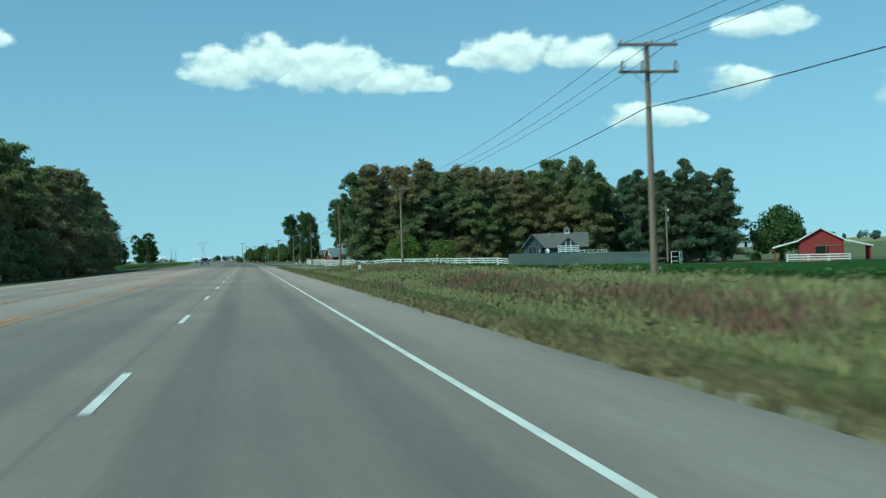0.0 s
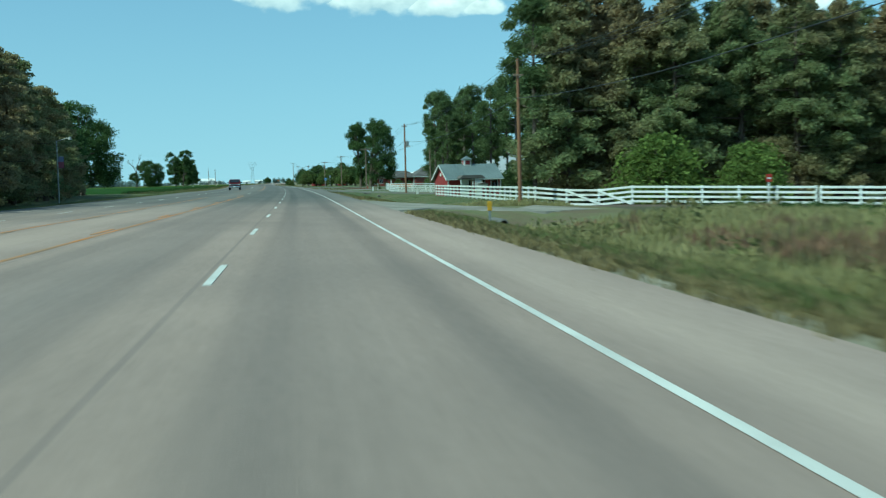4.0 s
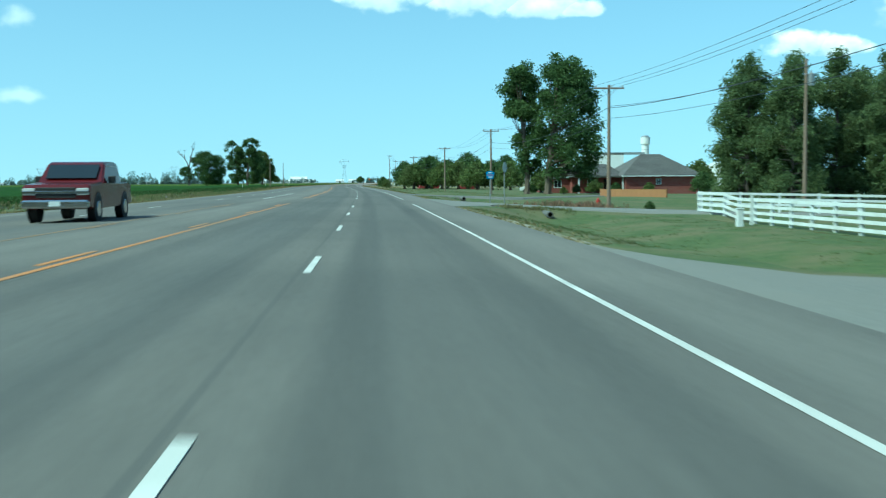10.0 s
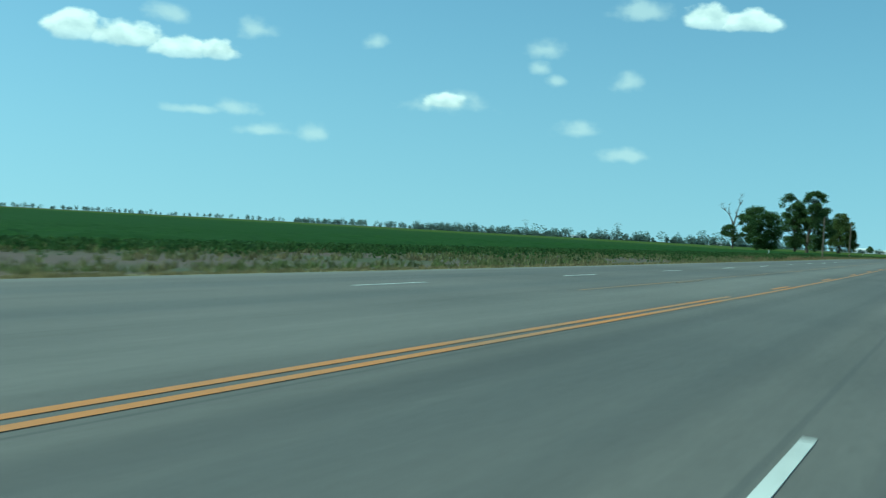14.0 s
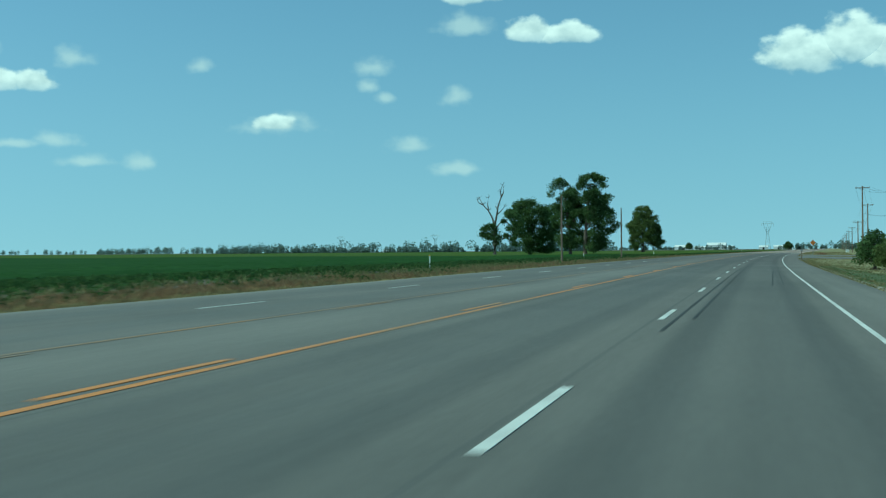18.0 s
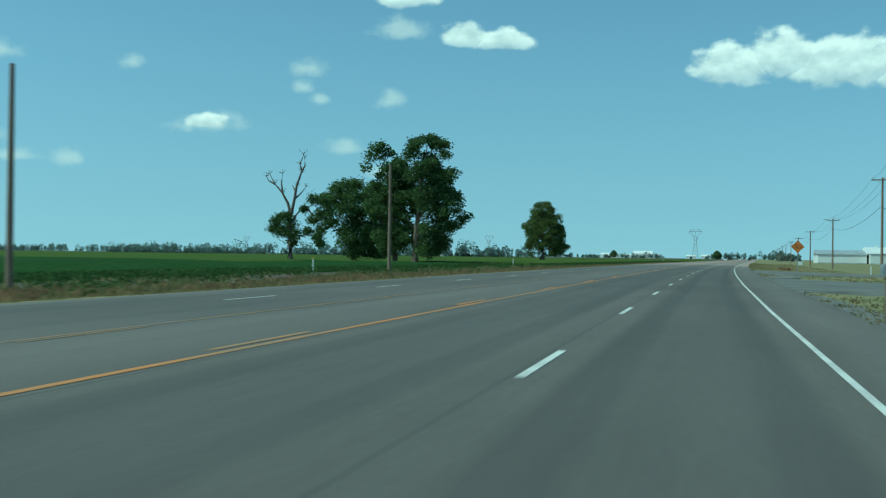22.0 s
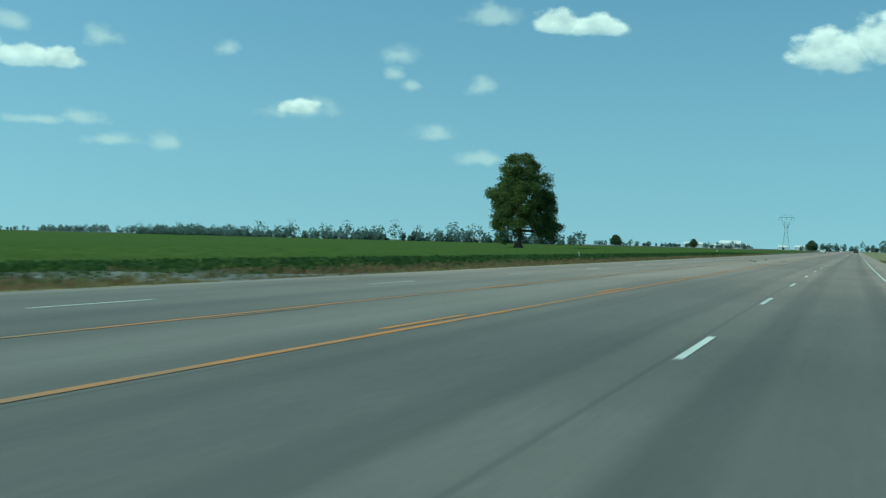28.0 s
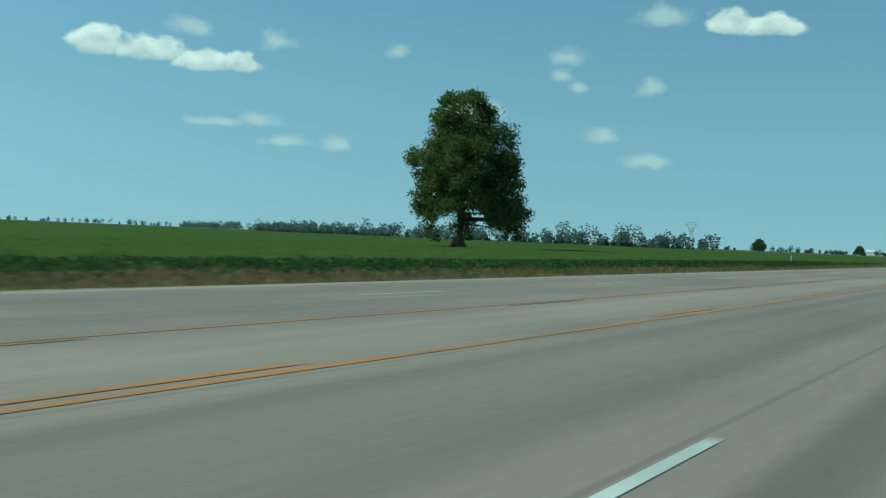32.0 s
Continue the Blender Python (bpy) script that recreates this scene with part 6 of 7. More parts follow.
def roof_slab(name, a, b, c, d, thick, material, parent, rib=0.0):
    """A roof plane through four corners (eave left, eave right, ridge right, ridge left), with raised ribs or courses."""
    bm = bmesh.new()
    p = [Vector(v) for v in (a, b, c, d)]
    n = (p[1] - p[0]).cross(p[3] - p[0]).normalized()
    top = [bm.verts.new(v + n * thick) for v in p]
    low = [bm.verts.new(v) for v in p]
    bm.faces.new(top), bm.faces.new(low[::-1])
    for i in range(4):
        j = (i + 1) % 4
        bm.faces.new((low[i], low[j], top[j], top[i]))
    bmesh.ops.recalc_face_normals(bm, faces=bm.faces)
    ob = part(name, bm, material, parent)
    if rib:
        span = (p[1] - p[0]).length
        k = int(span / rib)
        bm = bmesh.new()
        for i in range(1, k):
            q0, q1 = p[0] + (p[1] - p[0]) * i / k + n * (thick + 0.015), p[3] + (p[2] - p[3]) * i / k + n * (thick + 0.015)
            cyl(bm, q0, q1, 0.025, 0.025, 4)
        part("rib", bm, material, ob)
    return ob


def courses(parent, a, b, c, d, thick, material, step=0.28):
    """Shingle courses: thin overlapping rows on a roof plane."""
    p = [Vector(v) for v in (a, b, c, d)]
    n = (p[1] - p[0]).cross(p[3] - p[0]).normalized()
    k = int((p[3] - p[0]).length / step)
    bm = bmesh.new()
    for i in range(k):
        t0, t1 = i / k, (i + 1) / k
        q = [p[0] + (p[3] - p[0]) * t0 + n * (thick + 0.03), p[1] + (p[2] - p[1]) * t0 + n * (thick + 0.03), p[1] + (p[2] - p[1]) * t1 + n * (thick + 0.004), p[0] + (p[3] - p[0]) * t1 + n * (thick + 0.004)]
        e = [q[0] - n * 0.03, q[1] - n * 0.03]
        v = [bm.verts.new(w) for w in (*q, *e)]
        bm.faces.new(v[:4]), bm.faces.new((v[4], v[5], v[1], v[0]))
    return part("shingle_course", bm, material, parent)


def gable_x(parent, x0, x1, y0, y1, eave, ridge, wall, roof_mat, over=0.35, rib=0.0, shingles=False, thick=0.1):
    """A gabled block whose ridge runs along x; front wall at y0. The floor is at z 0."""
    ym = (y0 + y1) / 2
    part("wall", prism([(y0, -0.2), (y1, -0.2), (y1, eave), (ym, ridge), (y0, eave)], x0, x1, "x"), wall, parent)
    k = (ridge - eave) / (ym - y0)
    for s, ya in ((-1, y0 - over), (1, y1 + over)):
        ze = eave - over * k
        if s < 0:
            q = ((x0 - over, ya, ze), (x1 + over, ya, ze), (x1 + over, ym, ridge), (x0 - over, ym, ridge))
        else:
            q = ((x1 + over, ya, ze), (x0 - over, ya, ze), (x0 - over, ym, ridge), (x1 + over, ym, ridge))
        ob = roof_slab("roof", *q, thick, roof_mat, parent, rib)
        if shingles:
            courses(ob, *q, thick, roof_mat)
    return ym


def gable_y(parent, x0, x1, y0, y1, eave, ridge, wall, roof_mat, over=0.3, shingles=False, thick=0.1, rib=0.0):
    """A gabled block whose ridge runs along y; its gable looks towards -y."""
    xm = (x0 + x1) / 2
    part("wall", prism([(x0, -0.2), (x1, -0.2), (x1, eave), (xm, ridge), (x0, eave)], y0, y1), wall, parent)
    k = (ridge - eave) / (xm - x0)
    ze = eave - over * k
    for q in (((x0 - over, y1, ze), (x0 - over, y0 - over, ze), (xm, y0 - over, ridge), (xm, y1, ridge)), ((x1 + over, y0 - over, ze), (x1 + over, y1, ze), (xm, y1, ridge), (xm, y0 - over, ridge))):
        ob = roof_slab("roof", *q, thick, roof_mat, parent, rib)
        if shingles:
            courses(ob, *q, thick, roof_mat)


def cupola(parent, x, y, z, s, wall, roof_mat, trim):
    c = part("cupola", boxes((x - s, y - s, z, x + s, y + s, z + s * 1.9)), trim, parent, "white cupola with panels")
    for f in ("y", "x"):
        part("panel", boxes((x - s * 0.6, y - s - 0.03, z + s * 0.55, x + s * 0.6, y - s, z + s * 1.6) if f == "y" else (x - s - 0.03, y - s * 0.6, z + s * 0.55, x - s, y + s * 0.6, z + s * 1.6)), wall, c)
    bm = bmesh.new()
    bmesh.ops.create_cone(bm, cap_ends=True, segments=4, radius1=s * 1.9, radius2=0.02, depth=s * 0.95, matrix=Matrix.Translation((x, y, z + s * 2.35)) @ Matrix.Rotation(radians(45), 4, "Z"))
    part("cupola_roof", bm, roof_mat, c)


def gatehouse():
    """The small red building behind the white fence."""
    h = root("gatehouse", 19.4, 242.8, -0.95 + down(19.4, 242.8), 9, "small red board building with white porch and cupola", "small house")
    L, D, E, R = 6.9, 6.0, 2.3, 4.0
    gable_x(h, 0, L, 0, D, E, R, RED_BOARD, GREEN_TIN, 0.35, 0.45)
    for k in range(22):
        if k == 0:
            src = part("batten", boxes((0.08, -0.02, 0, 0.11, 0.0, E)), RED_BOARD, h).data
    for k in range(1, 21):
        ob = new("batten", src)
        ob.matrix_basis = pose(k * 0.32, 0, 0)
        ob.parent = h
    part("corner_trim", boxes((-0.05, -0.05, 0, 0.09, 0.0, E), (-0.05, 0, 0, 0.0, 0.09, E)), WHITE_PAINT, h)
    part("corner_trim", boxes((L - 0.09, -0.05, 0, L + 0.05, 0, E)), WHITE_PAINT, h)
    part("bargeboard", boxes((-0.38, 0, -0.09, -0.32, 3.75, 0.09), m=Matrix.Translation((0, -0.35, E - 0.2)) @ Matrix.Rotation(math.atan2(R - E, D / 2), 4, "X")), WHITE_PAINT, h)
    part("bargeboard", boxes((-0.38, -3.75, -0.09, -0.32, 0, 0.09), m=Matrix.Translation((0, D + 0.35, E - 0.2)) @ Matrix.Rotation(-math.atan2(R - E, D / 2), 4, "X")), WHITE_PAINT, h)
    part("gutter", boxes((-0.35, -0.42, E - 0.24, L + 0.35, -0.34, E - 0.14)), WHITE_PAINT, h)
    porch = part("porch_roof", prism([(1.0, 2.25), (4.4, 2.25), (3.9, 2.65), (1.5, 2.65)], -1.6, 0.0), SHINGLE, h, "grey porch roof on white posts")
    for x in (1.25, 2.75, 3.1, 3.9):
        part("porch_post", boxes((x - 0.07, -1.5, -0.2, x + 0.07, -1.36, 2.25)), WHITE_PAINT, porch)
    part("porch_panel", boxes((3.15, -1.48, 0.0, 3.85, -1.40, 2.2)), WHITE_PAINT, porch)
    part("door", boxes((1.75, -0.05, 0, 2.65, -0.004, 2.05)), WHITE_PAINT, h)
    window(h, 4.05, 1.0, 0.8, 1.1, 0, WHITE_PAINT)
    window(h, 5.6, 0.8, 0.95, 1.3, 0, WHITE_PAINT)
    window(h, 1.6, 0.9, 1.4, 1.2, 0, WHITE_PAINT, "y", 2)
    part("gable_lamp", cyls(((-0.12, 3.0, 2.75), (-0.02, 3.0, 2.75), 0.22, 0.22), n=14), WHITE_PAINT, h, "round white gable plate")
    cupola(h, 3.4, 3.0, 3.75, 0.48, RED_BOARD, GREEN_TIN, WHITE_PAINT)
    part("chimney_pipe", cyls(((0.6, 3.2, 3.9), (0.6, 3.2, 4.25), 0.08, 0.08), n=8), GREY_METAL, h)
    s = root("letter_box", 23.4, 240.6, gz(23.4, 240.6), 9, "white roofed notice box on posts before a red house", "notice box")
    part("body", boxes((-0.55, -0.2, 1.15, 0.55, 0.2, 1.55)), WHITE_PAINT, s)
    part("roof", prism([(-0.7, 1.55), (0.7, 1.55), (0, 1.75)], -0.3, 0.3), SHINGLE, s)
    for x in (-0.4, 0.4):
        part("leg", boxes((x - 0.05, -0.05, -0.2, x + 0.05, 0.05, 1.15)), WHITE_PAINT, s)


gatehouse()


def cottage():
    """The slate-green house with a white dormer in front of the grove."""
    h = root("cottage", 47.0, 176.0, -1.7, -16, "slate-green cottage with grey-brown shingle roof and cupola", "house")
    gable_x(h, 0.2, 9.0, 0.6, 8.2, 3.0, 5.2, SLATE_WALL, SHINGLE, 0.35, 0, True)
    gable_y(h, -1.32, 1.71, -0.5, 4.6, 3.35, 5.15, SLATE_WALL, SHINGLE, 0.3, True)
    gable_y(h, 4.7, 7.3, -0.3, 4.0, 3.25, 4.4, SLATE_WALL, SHINGLE, 0.27, True)
    cupola(h, 5.85, 4.4, 5.15, 0.42, SLATE_WALL, SHINGLE, WHITE_PAINT)
    part("vent_pipe", cyls(((2.9, 4.0, 4.9), (2.9, 4.0, 5.5), 0.06, 0.06), n=8), WHITE_PAINT, h)
    window(h, -0.55, 2.0, 1.4, 1.2, -0.5, SLATE_TRIM)
    # closed wall behind; the doorway's inner shade is a near-black panel
    part("door", boxes((-0.35, -0.54, 0.2, 0.95, -0.504, 1.9)), DARK, h, "near-black panel standing in for the unlit doorway")
    for x in (-1.0, 1.35):
        part("pilaster", boxes((x - 0.09, -0.58, 0, x + 0.09, -0.504, 3.6)), SLATE_TRIM, h)
    part("carriage_lamp", boxes((1.22, -0.72, 2.2, 1.42, -0.59, 2.6), bevel=0.03), LAMP_GLASS, h)
    for x0, s in ((-1.66, -1), (2.05, 1)):
        a = math.atan2(1.8, 1.515)
        part("bargeboard", boxes((0, -0.04, -0.09, 2.75, 0.04, 0.07), m=Matrix.Translation((x0, -0.83, 2.98)) @ (Matrix.Rotation(-a, 4, "Y") if s < 0 else Matrix.Rotation(math.pi + a, 4, "Y"))), SLATE_TRIM, h)
    window(h, 4.95, 3.05, 0.6, 0.62, -0.3, SLATE_TRIM, "y", 0)
    window(h, 5.68, 3.05, 0.64, 0.95, -0.3, SLATE_TRIM, "y", 0)
    window(h, 6.42, 3.05, 0.6, 0.62, -0.3, SLATE_TRIM, "y", 0)
    for x, z in ((4.72, 3.2), (5.55, 3.9), (6.33, 3.9), (7.18, 3.2)):
        part("timber_post", boxes((x, -0.55, 0.2, x + 0.1, -0.42, z)), WHITE_PAINT, h, "white timber post")
    balcony = part("balcony", boxes((4.3, -1.4, 2.15, 7.7, -0.31, 2.3)), WHITE_PAINT, h, "white balcony with board rails")
    for z in (2.45, 2.75, 3.05):
        part("rail", boxes((4.3, -1.42, z, 7.7, -1.36, z + 0.13)), WHITE_PAINT, balcony)
    for x in (4.3, 5.4, 6.5, 7.6):
        part("baluster", boxes((x, -1.35, -0.3, x + 0.1, -1.25, 3.2)), WHITE_PAINT, balcony)
    deck = part("deck", boxes((7.8, -1.6, 1.4, 12.1, -0.3, 1.5)), WHITE_PAINT, h, "white raised deck with a thin rail")
    for z in (1.9, 2.28):
        part("deck_rail", boxes((7.8, -1.6, z, 12.1, -1.54, z + 0.06)), WHITE_PAINT, deck)
    for k in range(7):
        part("deck_post", boxes((7.8 + k * 0.7, -1.62, -0.4, 7.88 + k * 0.7, -1.53, 2.3)), WHITE_PAINT, deck)
    part("satellite_dish", cyls(((2.6, 0.45, 2.3), (2.5, 0.1, 2.4), 0.32, 0.42), n=14), WHITE_PAINT, h, "pale round dish")


cottage()


def red_barn():
    """The open red barn with lean-tos beyond the field."""
    h = root("barn", 84.44, 157.83, -2.25, -27, "open red barn with white-edged roof and lean-tos", "barn")
    gable_y(h, 0, 6.5, 0, 9, 3.15, 4.95, RED_BOARD, TIN, 0.25)
    for x in np.arange(0.3, 6.4, 0.6):
        part("batten", boxes((x, -0.03, 0, x + 0.05, 0, 3.1 + min(x, 6.45 - x) * 0.5)), RED_BOARD, h)
    # near-black panel on the wall paints the shade inside the hatch
    part("opening", boxes((2.4, -0.05, 1.0, 4.25, -0.004, 2.2)), DARK, h, "near-black panel standing in for the unlit open hatch")
    part("hatch_frame", boxes((3.9, -0.09, 1.0, 4.0, -0.055, 2.35), (2.3, -0.09, 2.2, 6.2, -0.055, 2.32)), POLE_WOOD, h)
    for s in (-1, 1):
        xa, xb = (-0.2, -3.9) if s < 0 else (6.7, 10.6)
        q = ((xb, 9, 2.15), (xb, -0.3, 2.15), (xa, -0.3, 3.05), (xa, 9, 3.05)) if s < 0 else ((xb, -0.3, 2.05), (xb, 9, 2.05), (xa, 9, 3.05), (xa, -0.3, 3.05))
        roof_slab("lean_to_roof", *q, 0.08, TIN, h, 0.6)
        for y in (0, 3, 6, 8.8):
            part("post", boxes((xb - s * 0.35 - 0.12, y, -0.2, xb - s * 0.35 + 0.12, y + 0.2, 2.1)), RED_BOARD, h)
        a = math.atan2(0.95, 3.75)
        part("fascia", boxes((0, -0.03, -0.12, 3.95, 0.03, 0.1), m=Matrix.Translation((xb, -0.33, 2.15 if s < 0 else 2.05)) @ (Matrix.Rotation(-a, 4, "Y") if s < 0 else Matrix.Rotation(math.pi + a, 4, "Y"))), WHITE_PAINT, h)
        a = math.atan2(1.8, 3.25)
        part("bargeboard", boxes((0, -0.04, -0.08, 4.05, 0.04, 0.1), m=Matrix.Translation((-0.28 if s < 0 else 6.78, -0.30, 3.02)) @ (Matrix.Rotation(-a, 4, "Y") if s < 0 else Matrix.Rotation(math.pi + a, 4, "Y"))), WHITE_PAINT, h)


red_barn()


def long_barn():
    """The long red barn behind the pines."""
    h = root("barn", 35.4, 312.5, -1.0 + down(35.4, 312), -20, "long dark red barn with a pale tin roof", "barn")
    gable_x(h, 0, 34, 0, 12, 3.3, 6.5, BARN_RED, TIN, 0.5, 0.8)
    part("rafter_tail", boxes(*[(k * 1.2, -0.48, 2.85, k * 1.2 + 0.09, 0, 3.02) for k in range(28)]), DARK, h)
    for x in (6, 13, 21, 28):
        window(h, x, 1.0, 1.2, 1.0, 0, WHITE_PAINT)


long_barn()


def hip_block(parent, x0, x1, y0, y1, eave, top, ridge, wall, roof_mat, over=0.5):
    part("wall", boxes((x0, y0, -0.3, x1, y1, eave)), wall, parent)
    xm0, xm1, ym = (x0 + x1) / 2 - ridge, (x0 + x1) / 2 + ridge, (y0 + y1) / 2
    a, b, c, d = (x0 - over, y0 - over, eave - 0.05), (x1 + over, y0 - over, eave - 0.05), (x1 + over, y1 + over, eave - 0.05), (x0 - over, y1 + over, eave - 0.05)
    r0, r1 = (xm0, ym, top), (xm1, ym, top)
    for q in ((a, b, r1, r0), (c, d, r0, r1)):
        ob = roof_slab("roof", *q, 0.06, roof_mat, parent)
        courses(ob, *q, 0.06, roof_mat, 0.3)
    for q in ((b, c, r1, r1), (d, a, r0, r0)):
        p = [Vector(v) for v in q[:3]]
        bm = bmesh.new()
        n = (p[1] - p[0]).cross(p[2] - p[0]).normalized() * 0.06
        v = [bm.verts.new(w) for w in p] + [bm.verts.new(w + n) for w in p]
        bm.faces.new(v[2::-1]), bm.faces.new(v[3:])
        for i in range(3):
            j = (i + 1) % 3
            bm.faces.new((v[i], v[j], v[j + 3], v[i + 3]))
        part("roof", bm, roof_mat, parent)
    part("fascia", boxes((x0 - over - 0.03, y0 - over - 0.03, eave - 0.2, x1 + over + 0.03, y0 - over, eave - 0.04), (x0 - over - 0.03, y0 - over, eave - 0.2, x0 - over, y1 + over, eave - 0.04)), WHITE_PAINT, parent)


def brick_house():
    h = root("brick_house", 34.6, 428.0, -0.4 + down(36, 430), 2, "red brick bungalow with a grey-brown hip roof", "house")
    hip_block(h, 0, 11.2, 0, 14, 2.75, 6.0, 1.5, BRICK, BROWN_SHINGLE)
    hip_block(h, 6.5, 12.0, 9, 17, 2.8, 4.5, 1.6, BRICK, BROWN_SHINGLE, 0.4)
    hip_block(h, -7.5, 0.6, 3.2, 13, 2.65, 4.5, 2.2, BRICK, BROWN_SHINGLE)
    hip_block(h, -11.5, -6.5, 5, 12, 2.6, 3.9, 1.0, BRICK, BROWN_SHINGLE, 0.35)
    part("porch_floor", boxes((-7.0, 0.6, -0.3, -0.1, 3.15, 0.1)), CONCRETE, h)
    part("porch_roof", boxes((-7.4, 0.2, 2.55, -0.56, 2.68, 2.69)), BROWN_SHINGLE, h)
    for x in (-7.0, -0.3):
        part("porch_post", boxes((x - 0.1, 0.45, -0.3, x + 0.1, 0.65, 2.54)), WHITE_PAINT, h)
    window(h, 4.6, 1.35, 0.8, 0.9, 0, WHITE_PAINT)
    window(h, -5.2, 0.9, 1.2, 1.3, 3.2, WHITE_PAINT)
    window(h, -10.0, 0.9, 1.2, 1.2, 5, WHITE_PAINT)
    part("door", boxes((-2.6, 3.15, 0.1, -1.65, 3.196, 2.2)), DARK, h)
    part("downpipe", boxes((11.1, -0.08, 0, 11.2, -0.003, 2.6)), WHITE_PAINT, h)


brick_house()


def shed(x, y, w, d, e, r, wall, roof_mat, label, turn=0.0, cat="shed"):
    h = root("shed", x, y, gz(x, y) if y < 1100 else -0.4, turn, label, cat)
    gable_x(h, 0, w, 0, d, e, r, wall, roof_mat, 0.3)
    part("door", boxes((w * 0.4, -0.05, 0, w * 0.6, -0.004, min(e * 0.85, 4.0))), DARK, h)
    return h


shed(15.8, 528, 3.4, 3.2, 1.9, 2.8, RED_BOARD, SHINGLE, "small red garden shed among trees", 5)
shed(6.5, 545, 5.0, 4, 1.8, 2.6, RED_BOARD, SHINGLE, "low red outbuilding among trees", 8)


# ---------------------------------------------------------------- far works and farms
def tower(x, y, top, r, label):
    t = root("silo_tower", x, y, -1.5, 0, label, "tower")
    part("shaft", cyls(((0, 0, 0), (0, 0, top * 0.82), r, r), n=18), WHITE_SHEET, t)
    part("head", cyls(((0, 0, top * 0.82), (0, 0, top * 0.96), r * 1.25, r * 1.25), n=18), WHITE_SHEET, t)
    part("cap", cyls(((0, 0, top * 0.96), (0, 0, top), r * 1.2, r * 0.7), n=18), GREY_METAL, t)
    for k in range(6):
        part("band", cyls(((0, 0, top * (0.1 + 0.12 * k)), (0, 0, top * (0.1 + 0.12 * k) + 0.3), r * 1.02, r * 1.02), n=18), GREY_METAL, t)


tower(147.5, 1193, 40, 3.0, "tall white mill tower")
tower(212, 1193, 40, 3.2, "tall white mill tower with a wider head")


def mill():
    m = root("mill", 140, 1190, -1.5, 0, "white mill with silos and an open steel frame", "industrial building")
    part("block", boxes((30, 0, 0, 53, 20, 25)), WHITE_SHEET, m)
    part("block", boxes((53, 2, 0, 78, 20, 17)), WHITE_SHEET, m)
    part("silo", cyls(((12, 6, 0), (12, 6, 11), 10.5, 10.5), ((12, 6, 11), (12, 6, 14.5), 10.5, 2.0), n=28), WHITE_SHEET, m)
    part("gable_hall", prism([(-2, 0), (26, 0), (26, 11), (12, 18), (-2, 11)], 30, 60), WHITE_SHEET, m)
    bm = bmesh.new()
    for x in range(10, 27, 4):
        for z in range(13, 26, 4):
            cyl(bm, (x, 0, 12), (x, 0, 25.5), 0.25, 0.25, 4)
            cyl(bm, (10, 0, z), (26, 0, z), 0.22, 0.22, 4)
            cyl(bm, (x, 0, z), (x + 3, 0, z + 3.5), 0.16, 0.16, 4)
    part("steel_frame", bm, GREY_METAL, m)
    part("conveyor", boxes((24, 0, 24, 72, 2.5, 26)), GREY_METAL, m)


mill()


def works(x, y, w, d, h, label, ribs=0, roof=None):
    b = root("industrial_hall", x, y, -0.4 + down(x, y), 0, label, "industrial hall")
    part("wall", boxes((0, 0, 0, w, d, h)), WHITE_SHEET, b)
    part("roof", prism([(0 - 0.5, h), (d + 0.5, h), (d / 2, h + d * 0.06)], -0.5, w + 0.5, "x"), roof or TIN, b)
    for k in range(ribs):
        part("roof_vent", cyls(((w * (k + 0.5) / ribs, d * 0.5, h + d * 0.05), (w * (k + 0.5) / ribs, d * 0.5, h + d * 0.05 + 1.4), 0.6, 0.6), n=10), WHITE_SHEET, b)
    part("base_band", boxes((-0.06, -0.06, 0, w + 0.06, 0, h * 0.12)), TIN, b)


works(22, 1192, 24, 40, 4.8, "long low pale works hall")
works(132, 700, 26, 30, 8.0, "white works hall behind the houses", 0, WHITE_SHEET)
works(47, 1185, 75, 60, 5.6, "long low white works hall with roof vents", 6, WHITE_SHEET)
for x, y, w, d, h in ((-318, 2940, 38, 24, 9.0), (-272, 2900, 26, 20, 6.5), (-244, 2890, 40, 26, 12.5), (-204, 2930, 14, 14, 7.0), (-132, 2800, 18, 14, 6.5), (-104, 2810, 20, 14, 7.0)):
    shed(x, y, w, d, h * 0.75, h * 1.2, WHITE_SHEET, WHITE_SHEET, "white farm building far across the fields", 0, "farm building")
for x, y, w in ((-560, 1840, 16), (-640, 1900, 12), (-300, 1580, 14), (206, 455, 5), (214.5, 458, 6)):
    shed(x, y, w, 8, 2.6, 4.2, WHITE_SHEET, TIN, "pale farm building far across the fields", 0, "farm building")


